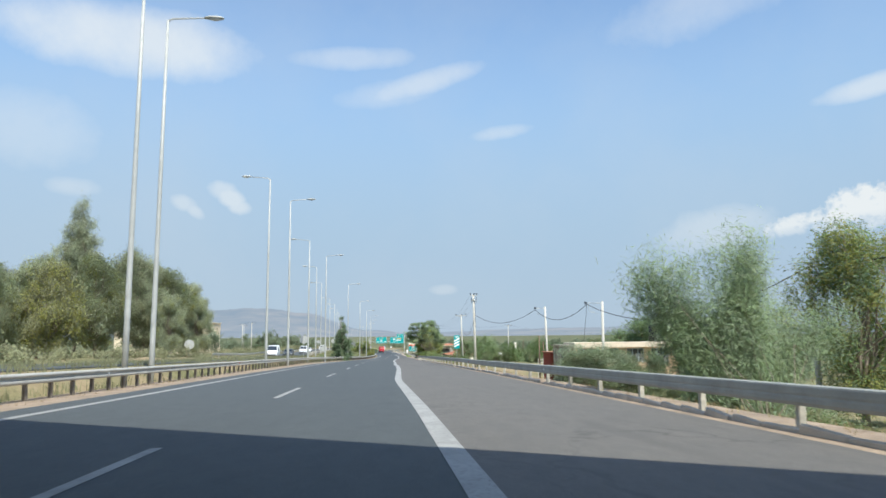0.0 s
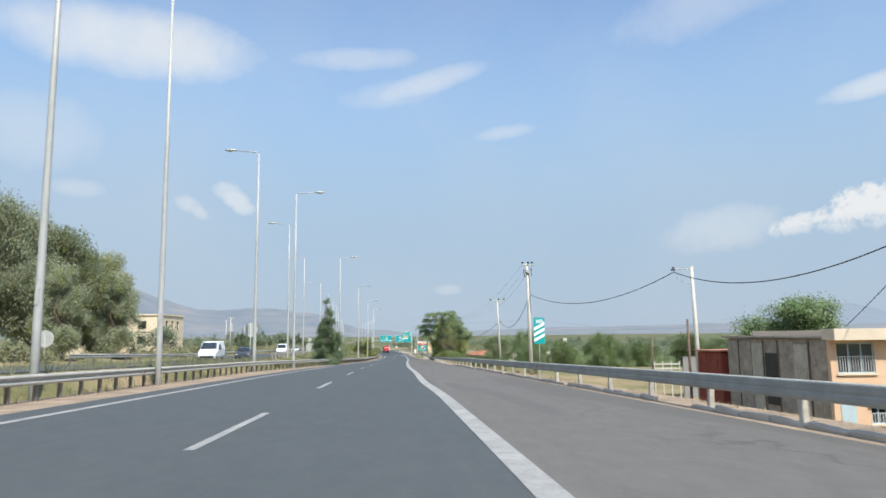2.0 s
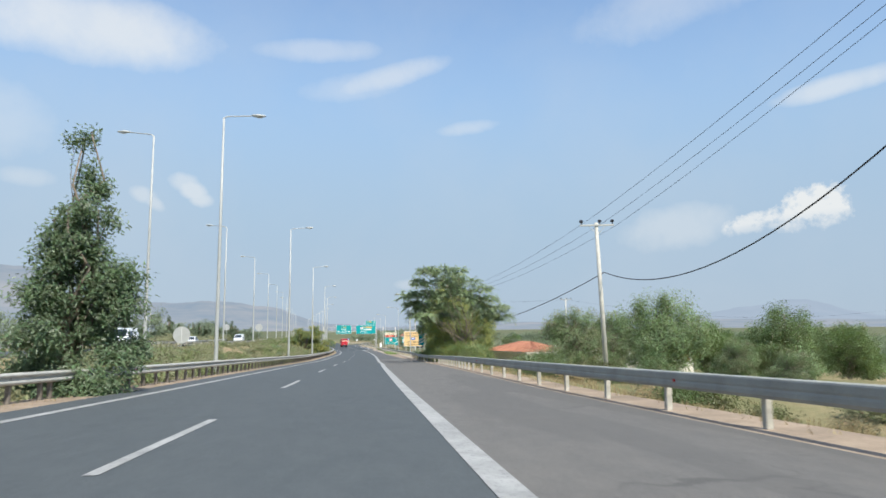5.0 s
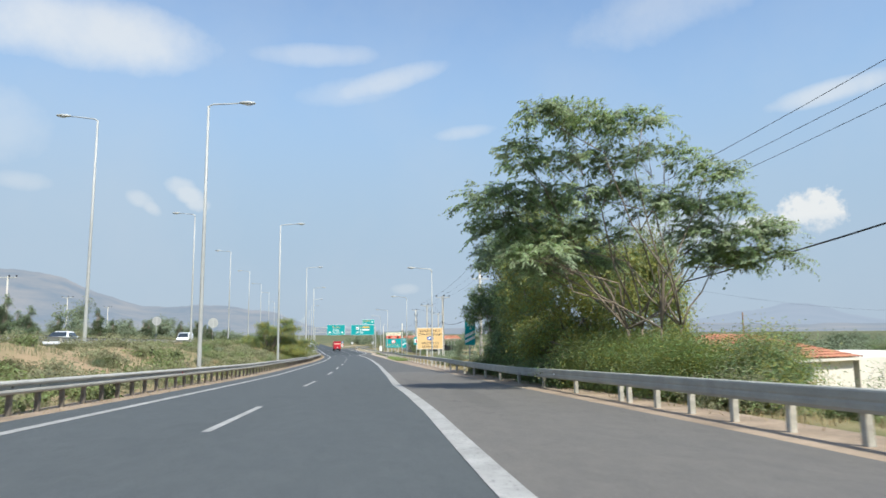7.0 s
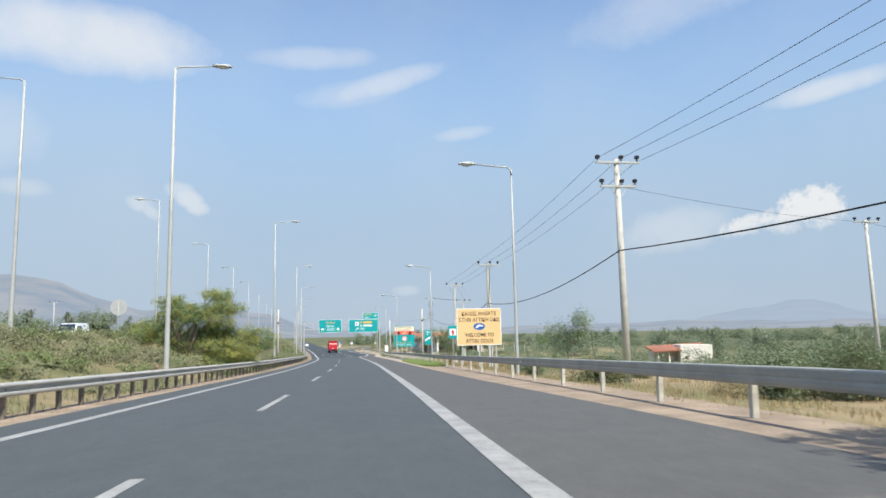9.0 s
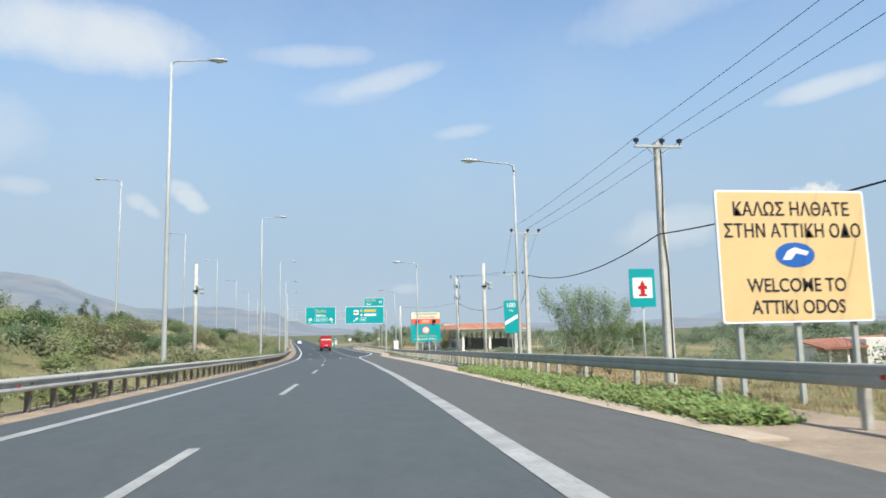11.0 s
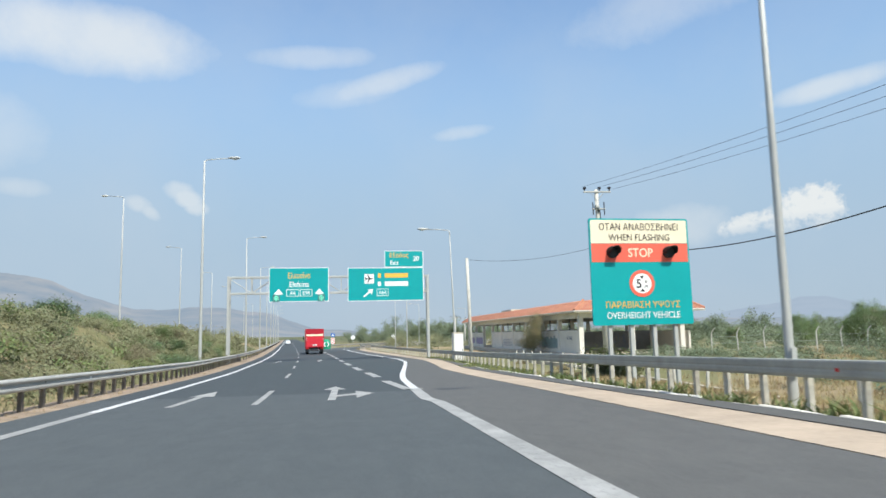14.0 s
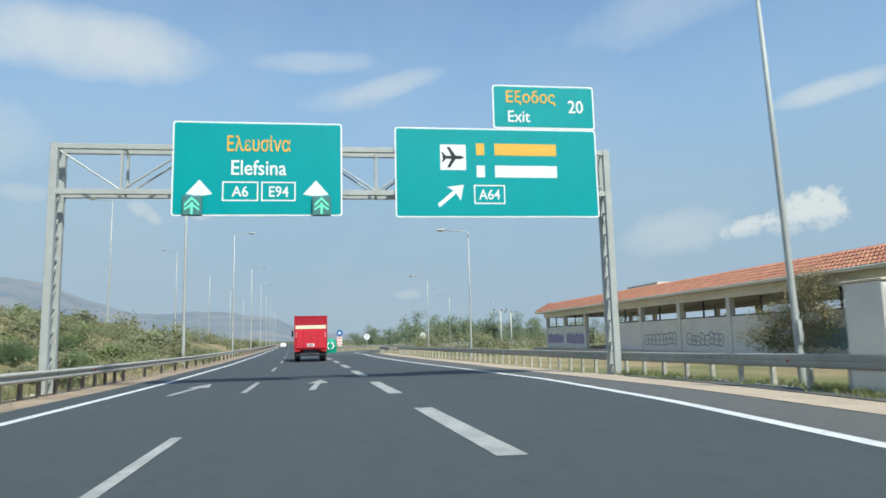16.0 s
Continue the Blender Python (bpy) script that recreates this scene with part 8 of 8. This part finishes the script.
def roof_rows(bm, a, b, c, d, rows=None):
    """A tiled slope between the eave a-b and the ridge d-c, as overlapping half-round courses."""
    a, b, c, d = map(Vector, (a, b, c, d))
    n = max(3, int((b - a).length / 0.30))
    up = ((d - a).cross(b - a)).normalized()
    if up.z < 0:
        up = -up
    m = max(2, int((d - a).length / 0.45)) if rows is None else rows
    for i in range(n):
        u0, u1 = i / n, (i + 1) / n
        for j in range(m):
            v0, v1 = j / m, (j + 1.08) / m
            p = lambda u, v: a.lerp(b, u).lerp(d.lerp(c, u), min(v, 1.0))
            um = (u0 + u1) / 2
            lift = up * (0.075 + 0.02 * (1 - 0))
            q = [p(u0, v0) + up * 0.02, p(u0 * 0.7 + um * 0.3, v0) + lift * 0.8, p(um, v0) + lift, p(u1 * 0.7 + um * 0.3, v0) + lift * 0.8, p(u1, v0) + up * 0.02]
            w = [p(u0, v1), p(u0 * 0.7 + um * 0.3, v1) + lift * 0.45, p(um, v1) + lift * 0.6, p(u1 * 0.7 + um * 0.3, v1) + lift * 0.45, p(u1, v1)]
            q = [bm.verts.new(x) for x in q]
            w = [bm.verts.new(x) for x in w]
            for k in range(4):
                bm.faces.new((q[k], q[k + 1], w[k + 1], w[k]))


def slab_quad(bm, pts, thick=0.12):
    top = [bm.verts.new(p) for p in pts]
    low = [bm.verts.new((p[0], p[1], p[2] - thick)) for p in pts]
    bm.faces.new(top)
    bm.faces.new(low[::-1])
    for i in range(len(pts)):
        bm.faces.new((top[i], low[i], low[(i + 1) % len(pts)], top[(i + 1) % len(pts)]))


def white_house():
    base = gz(22, 185)
    h = thing("white_house", "low white house with a terracotta hip roof behind trees", "house", at=pose(18.7, 179.8, base, 0, 0, 20))
    e = -3.85 - base
    bm = bmesh.new()
    holed_wall(bm, 0.3, 6.1, -0.5, e, 0.3, 0.25, [(2.0, 3.1, 0.9, 2.0)])
    part("front_wall", bm, WHITE_WALL, h, "whitewashed wall")
    for q in ((0.3, 0.55, 0.55, 9.0), (5.85, 6.1, 0.55, 9.0), (0.55, 5.85, 8.75, 9.0)):
        bm = bmesh.new()
        box(bm, *q, -0.5, e)
        part("side_wall", bm, WHITE_WALL, h)
    window(h, 2.0, 3.1, 0.9, 2.0, 0.3, BLUE_FRAME)
    A, B, C, D = (0, 0, e), (6.4, 0, e), (6.4, 9.3, e), (0, 9.3, e)
    R0, R1 = (3.0, 3.4, e + 1.05), (3.4, 5.9, e + 1.05)
    bm = bmesh.new()
    for q in ((A, B, R0, R0), (B, C, R1, R0), (C, D, R1, R1), (D, A, R0, R1)):
        roof_rows(bm, *q)
    roof = part("roof", bm, TILE_ROOF, h, "terracotta tiles")
    bm = bmesh.new()
    slab_quad(bm, [(0, 0, e), (6.4, 0, e), (6.4, 9.3, e), (0, 9.3, e)])
    part("soffit", bm, WHITE_WALL, h)
    bm = bmesh.new()
    box(bm, 6.42, 18.5, 0.2, 8.0, -0.5, e - 0.02, bevel=0.02)
    part("annex", bm, WHITE_WALL, h, "flat-roofed white annex")


white_house()


def field_house():
    x, y = 59.5, 308
    base = gz(x, y)
    h = thing("field_house", "small cream field house with a red tiled lean-to roof", "house", at=pose(x - 4.5, y, base, 0, 0, -12))
    bm = bmesh.new()
    box(bm, 4.2, 9.6, 0, 6, -0.5, 3.5, bevel=0.02)
    part("walls", bm, WHITE_WALL, h)
    bm = bmesh.new()
    for px in (0.3, 2.2):
        box(bm, px, px + 0.25, 0.2, 0.45, -0.5, 2.5)
    box(bm, 0.3, 4.2, 3.0, 6, -0.5, 2.4)
    part("porch", bm, WHITE_WALL, h)
    bm = bmesh.new()
    roof_rows(bm, (-0.4, -0.3, 2.5), (4.2, -0.3, 2.7), (9.7, 6.3, 3.75), (-0.4, 6.3, 3.3), 8)
    slab_quad(bm, [(-0.4, -0.3, 2.48), (4.2, -0.3, 2.68), (9.7, 6.3, 3.7), (-0.4, 6.3, 3.25)])
    part("roof", bm, TILE_ROOF, h)


field_house()


def ivory_building():
    x, y = -51.2, 200.0
    base = gz(-58, 205)
    h = thing("ivory_building", "unfinished ivory concrete building with open window holes", "building", at=pose(x, y, base, 0, 0, 0))
    top = 5.5 - base
    L, D = 26.0, 15.0
    holes = [(-17.8 + i * 4.1, -15.9 + i * 4.1, top - 3.0, top - 1.2) for i in range(4)] + [(-17.8 + i * 4.1, -15.9 + i * 4.1, top - 6.4, top - 4.6) for i in range(4)]
    bm = bmesh.new()
    holed_wall(bm, -L, 0, -0.5, top, 0, 0.3, holes)
    part("front_wall", bm, IVORY_WALL, h, "ivory rendered wall with dark openings")
    bm = bmesh.new()
    holed = [(2.0, 3.6, top - 3.0, top - 1.2), (6.0, 7.6, top - 3.0, top - 1.2), (10, 11.6, top - 3.0, top - 1.2)]
    holed_wall(bm, 0.3, D, -0.5, top, 0, 0.3, holed)
    bmesh.ops.transform(bm, matrix=Matrix.Rotation(math.pi / 2, 4, "Z"), verts=bm.verts)
    part("side_wall", bm, IVORY_WALL, h)
    for b in ((-L, -L + 0.3, 0.3, D), (-L + 0.3, -0.3, D - 0.3, D), (-L + 0.3, -0.3, 4.5, 4.7)):
        bm = bmesh.new()
        box(bm, *b, -0.5, top - 0.3)
        part("inner_wall", bm, GREY_WALL, h)
    bm = bmesh.new()
    box(bm, -L - 0.2, 0.2, -0.25, D, top + 0.004, top + 0.35)
    box(bm, -L + 2.0, -L + 5.5, 0.5, 6, top + 0.354, top + 0.9)
    part("roof", bm, IVORY_WALL, h, "flat roof slab with parapet")
    bm = bmesh.new()
    box(bm, -L, 0.1, -0.18, -0.002, top - 3.6, top - 3.35)
    part("string_course", bm, CREAM_SLAB, h)


ivory_building()


def stroke(bm, pts, w, y):
    """A flat painted stroke on a wall facing -y."""
    for (x0, z0), (x1, z1) in zip(pts, pts[1:]):
        d = Vector((x1 - x0, 0, z1 - z0))
        if d.length < 1e-4:
            continue
        n = Vector((-d.z, 0, d.x)).normalized() * w / 2
        a, b = Vector((x0, y, z0)), Vector((x1, y, z1))
        bm.faces.new([bm.verts.new(p) for p in (a - n, b - n, b + n, a + n)])


def station():
    """The long derelict pavilion with a tiled skirt round a flat roof."""
    base = -8.55
    s = thing("derelict_pavilion", "long derelict white pavilion with terracotta roof skirt and graffiti", "building", at=pose(24.1, 368.6, base, 0, 0, 0.5))
    W, L, E, BAY = 13.6, 61.5, 4.0, 6.5
    # columns of the front and of the long side
    for i in range(3):
        x = 1.0 + i * 5.3
        bm = bmesh.new()
        box(bm, x - 0.24, x + 0.24, 1.0, 1.48, -0.4, E - 0.55, bevel=0.02)
        part("column", bm, WHITE_WALL, s)
    for j in range(1, 10):
        for x in (1.0, 11.6):
            bm = bmesh.new()
            y = 1.0 + j * BAY
            box(bm, x - 0.2, x + 0.2, y, y + 0.42, -0.4, E - 0.55, bevel=0.02)
            part("column", bm, WHITE_WALL, s)
    bm = bmesh.new()
    box(bm, 0.78, W - 0.8, 0.95, 1.52, E - 0.546, E - 0.004)
    box(bm, 0.76, 1.24, 1.524, L - 1, E - 0.546, E - 0.004)
    box(bm, W - 1.3, W - 0.82, 1.524, L - 1, E - 0.546, E - 0.004)
    box(bm, 1.24, W - 1.3, L - 1.5, L - 1, E - 0.546, E - 0.004)
    part("ring_beam", bm, WHITE_WALL, s, "white ring beam")
    bm = bmesh.new()
    slab_quad(bm, [(-0.02, -0.02, E + 0.14), (W + 0.02, -0.02, E + 0.14), (W + 0.02, L + 0.02, E + 0.14), (-0.02, L + 0.02, E + 0.14)], 0.136)
    part("soffit", bm, WHITE_WALL, s, "pale soffit slab")
    # dwarf walls between the columns
    for j in range(9):
        y0, y1 = 1.44 + j * BAY + (0.06 if j == 0 else 0), 1.0 + (j + 1) * BAY - 0.02
        if j == 6:
            continue
        bm = bmesh.new()
        box(bm, 0.86, 1.12, y0 + 0.02, y1, -0.4, 2.28)
        part("dwarf_wall", bm, WHITE_WALL, s)
        bm = bmesh.new()
        box(bm, 0.94, 1.04, y0 + 0.02, y1, 2.284, 2.36)
        box(bm, 0.94, 1.04, (y0 + y1) / 2 - 0.04, (y0 + y1) / 2 + 0.04, 2.36, E - 0.56)
        part("window_rail", bm, DARK_METAL, s)
    # inner walls
    bm = bmesh.new()
    box(bm, 4.4, W - 1.0, 9.6, 9.9, -0.4, 2.1)
    part("inner_wall", bm, GREY_WALL, s, "grey inner wall")
    bm = bmesh.new()
    box(bm, 7.0, 7.25, 30, 44, -0.4, 2.4)
    part("inner_wall", bm, GREY_WALL, s, "grey inner wall")
    bm = bmesh.new()
    box(bm, W - 1.06, W - 0.86, 1.6, L - 1.6, -0.4, 2.05)
    part("back_wall", bm, WHITE_WALL, s)
    bm = bmesh.new()
    box(bm, -0.4, W + 0.3, 0.2, L, -0.9, -0.02)
    part("plinth", bm, CONCRETE, s)
    # tiled skirt
    T = E + 1.18
    A, B, C, D = (0, 0, E + 0.15), (W, 0, E + 0.15), (W, L, E + 0.15), (0, L, E + 0.15)
    a, b, c, d = (1.5, 1.5, T), (W - 1.5, 1.5, T), (W - 1.5, L - 1.5, T), (1.5, L - 1.5, T)
    for q, nm in (((A, B, b, a), "front"), ((B, C, c, b), "side"), ((C, D, d, c), "back"), ((D, A, a, d), "long")):
        bm = bmesh.new()
        roof_rows(bm, *q)
        part("roof_slope", bm, TILE_ROOF, s, "terracotta half-round tiles")
    for p, q in ((A, a), (B, b), (C, c), (D, d)):
        bm = bmesh.new()
        tube(bm, [Vector(p) + Vector((0, 0, 0.09)), Vector(q) + Vector((0, 0, 0.09))], 0.12, 8)
        part("hip_tile", bm, TILE_ROOF, s)
    bm = bmesh.new()
    slab_quad(bm, [a, b, c, d], 0.3)
    part("flat_roof", bm, GREY_WALL, s)
    bm = bmesh.new()
    box(bm, 2.2, 5.0, 33, 39, T, T + 0.35)
    part("roof_hatch", bm, CREAM_SLAB, s)
    bm = bmesh.new()
    for p0, p1 in ((A, B), (A, D)):
        tube(bm, [Vector(p0) + Vector((-0.03, -0.03, -0.02)), Vector(p1) + Vector((-0.03, -0.03, -0.02))], 0.06, 6)
    part("gutter", bm, WHITE_WALL, s)
    # graffiti
    g = random.Random(4)
    bm = bmesh.new()
    x = 7.2
    for k in range(5):
        pts = [(x + g.uniform(-0.1, 0.6), 0.6 + g.random() * 1.3) for _ in range(5)]
        stroke(bm, pts, 0.13, 9.59)
        x += 0.75
    part("graffiti", bm, GRAFFITI, s, "dark sprayed scrawl")
    for j, u0, u1, h, fill, line_mat in ((1, 0.2, 5.6, 1.25, TAG_TEAL, GRAFFITI), (3, 0.6, 4.9, 0.85, None, GRAFFITI), (4, 0.3, 5.4, 0.95, None, GRAFFITI), (7, 0.2, 5.6, 1.15, TAG_VIOLET, GRAFFITI), (8, 0.2, 5.4, 1.2, TAG_VIOLET, WHITE_WALL)):
        turn = Matrix.Translation((0.852, 1.5 + j * BAY, 0)) @ Matrix.Rotation(math.pi / 2, 4, "Z")
        u = u0
        for lines in (False, True) if fill else (True,):
            bm = bmesh.new()
            g = random.Random(40 + j)
            u = u0
            while u < u1:
                wd, hh, z0 = g.uniform(0.5, 0.8), h * g.uniform(0.8, 1.1), 0.35 + g.uniform(0, 0.12)
                ring = [(u + wd * (0.5 + 0.55 * math.copysign(abs(math.cos(a)) ** 0.6, math.cos(a)) * g.uniform(0.8, 1.1)), z0 + hh * (0.5 + 0.5 * math.copysign(abs(math.sin(a)) ** 0.6, math.sin(a)) * g.uniform(0.85, 1.1))) for a in (2 * math.pi * q / 10 for q in range(10))]
                if lines:
                    stroke(bm, ring + ring[:1], 0.07, -0.004)
                    stroke(bm, [(u + wd * 0.3, z0 + hh * 0.3), (u + wd * 0.55, z0 + hh * 0.62), (u + wd * 0.75, z0 + hh * 0.35)], 0.06, -0.004)
                else:
                    bm.faces.new([bm.verts.new((a, 0, b)) for a, b in ring])
                u += wd * 0.92
            bmesh.ops.transform(bm, matrix=turn, verts=bm.verts)
            part("graffiti", bm, line_mat if lines else fill, s, "sprayed bubble lettering" if lines else "faded colour patches of graffiti")
    tag = words("graffiti_words", "ALL COOL", 0.46, (0, 0, 0), GRAFFITI, s, squeeze=0.8, label="dark sprayed words")
    tag.matrix_basis = Matrix.Translation((0.850, 4.2, 1.35)) @ Matrix.Rotation(-math.pi / 2, 4, "Z") @ tag.matrix_basis
    l = thing("bulkhead_lamp", "", "")
    l.parent, l.matrix_basis = s, Matrix.Translation((3.4, 1.1, E - 0.62))
    bm = bmesh.new()
    tube(bm, [(0, 0, 0.05), (0, -0.05, -0.25), (0, -0.15, -0.4)], [0.05, 0.05, 0.04], 6)
    tube(bm, [(0, -0.1, -0.35), (0, -0.35, -0.52)], [0.14, 0.20], 10)
    part("lamp_body", bm, GALV, l)
    # dried creeper on the long side
    tree("dry_creeper", "half-dead brown creeper climbing the pavilion wall", [(-0.2, 0, 1.0, 1.0, 3.0, 0.9), (0, 1.4, 2.2, 0.8, 2.2, 0.8), (-0.2, -1.2, 2.0, 0.9, 2.4, 0.9), (0, -0.6, 3.1, 0.7, 2.0, 0.7), (-0.4, 2.2, 1.0, 0.9, 1.6, 0.8), (-0.1, -1.6, 3.8, 0.6, 1.0, 0.6), (-0.2, -2.6, 2.6, 0.7, 1.0, 0.9)], LEAF_SCRUB, pose(23.5, 381.0, base), 0.05, 0.2, 420, 24, 0.24, (0.15, 0.05), 0.4, 3, 90, 51, 0.3, second=STRAW, category="climbing plant", share=0.45)


station()


def bent_fence():
    """Concrete posts with bent tops and three wires, crossing the field."""
    f = thing("wire_fence", "wire fence on pale concrete posts with bent tops", "fence", at=pose(36, 365, gz(36, 365)))
    inv = f.matrix_basis.inverted()
    xs = [36 + 2.7 * i for i in range(9)]
    for x in xs:
        bm = bmesh.new()
        tube(bm, [(0, 0, -0.3), (0, 0, 1.9), (0.02, -0.05, 2.1), (0.2, -0.25, 2.5)], [0.07, 0.06, 0.055, 0.045], 6)
        o = part("post", bm, POLE_CONC, f)
        o.matrix_basis = inv @ pose(x, 365, gz(x, 365), random.uniform(-2, 2), random.uniform(-3, 3))
    for z in (0.5, 1.1, 1.7):
        bm = bmesh.new()
        tube(bm, [inv @ Vector((x, 365, gz(x, 365) + z)) for x in xs], 0.008, 4)
        part("wire", bm, GALV, f)


bent_fence()


def agave(at, r, seed):
    """A rosette of stiff pointed leaves."""
    g = np.random.default_rng(seed)
    a = thing("agave", "grey-green agave with stiff pointed leaves behind the guardrail", "plant", "agaves", at)
    for i in range(26):
        turn, lift = i * 2.4, 0.35 + 1.0 * (i / 26)
        L = r * g.uniform(0.8, 1.1)
        bm = bmesh.new()
        rows = []
        for u in (0.0, 0.3, 0.6, 0.85, 1.0):
            w = r * 0.075 * (1 - u ** 2.2) * (0.7 + u) + 0.004
            q = lift - 0.25 * u
            c = Vector((math.cos(turn) * math.cos(q) * L * u, math.sin(turn) * math.cos(q) * L * u, math.sin(q) * L * u))
            s = Vector((-math.sin(turn), math.cos(turn), 0)) * w
            up = Vector((0, 0, w * 0.6))
            rows.append([bm.verts.new(p) for p in (c - s + up, c, c + s + up, c - up * 0.5)])
        for p, q in zip(rows, rows[1:]):
            for k in range(4):
                bm.faces.new((p[k], p[(k + 1) % 4], q[(k + 1) % 4], q[k]))
        part("leaf", bm, LEAF_GREY, a)
    return a


for x, y, r, seed in ((13.9, 160.4, 1.5, 71), (15.9, 160.0, 1.6, 72), (15.0, 162.5, 1.3, 73)):
    agave(pose(x, y, gz(x, y) + 0.05, 0, 0, seed * 40), r, seed)


def oleander(x, y, h, seed):
    """A leafy bush dotted with white flowers."""
    o = bush("oleander bush with white flowers by a white wall", LEAF_BROAD, 2.4, h, 220, 26, (0.13, 0.03), seed, WHITE_SIGN)
    o.matrix_basis = ground_at(x, y)
    fol = [c for c in o.children if c.name.startswith("foliage")][0].data
    g = np.random.default_rng(seed)
    fol.polygons.foreach_set("material_index", (g.random(len(fol.polygons)) < 0.06).astype(np.int32))


oleander(17.6, 171.5, 2.3, 81)
oleander(19.6, 172.5, 2.2, 82)


def low_rail():
    """Wire fence posts and a low wall in the field near the pavilion."""
    f = thing("field_fence", "sparse concrete fence posts with a low kerb in dry grass", "fence", at=pose(16, 330, gz(16, 330)))
    inv = f.matrix_basis.inverted()
    for i in range(16):
        y = 322 + i * 2.6
        x = 15.5 + 0.02 * (y - 322)
        bm = bmesh.new()
        box(bm, -0.05, 0.05, -0.05, 0.05, -0.4, 0.95, bevel=0.01)
        o = part("post", bm, POLE_CONC, f)
        o.matrix_basis = inv @ pose(x, y, gz(x, y), random.uniform(-3, 3), random.uniform(-3, 3))
    tagged(strip("field_wall", 318, 366, lambda y: 15.9 + 0.02 * (y - 322), lambda y: 16.1 + 0.02 * (y - 322), CONCRETE, 0.15, 2.0, 0.8, lambda y: RZ(y) - DROP(y) * 0.8), "low pale concrete wall in the field", "wall", kind="structure")


low_rail()


# ---- overpass just behind the start, whose shade lies on the road ----
def overpass():
    o = thing("overpass", "plain concrete road bridge crossing overhead", "bridge", kind="structure", at=pose(0.5, 6.3, 0))
    o.matrix_basis = pose(3.4, 2.3, float(RZ(0)), 0, 0, -33)
    bm = bmesh.new()
    box(bm, -40, 40, -11.5, 0, 7.5, 8.2)
    part("deck", bm, CONCRETE, o)
    for yy in (-11.5, -0.25):
        bm = bmesh.new()
        box(bm, -40, 40, yy, yy + 0.25, 8.2, 9.0)
        part("parapet", bm, CONCRETE, o)
    for x in (-32, 26):
        bm = bmesh.new()
        box(bm, x - 0.5, x + 0.5, -10.5, -1.0, -3.5, 7.48)
        part("pier", bm, CONCRETE, o)


overpass()
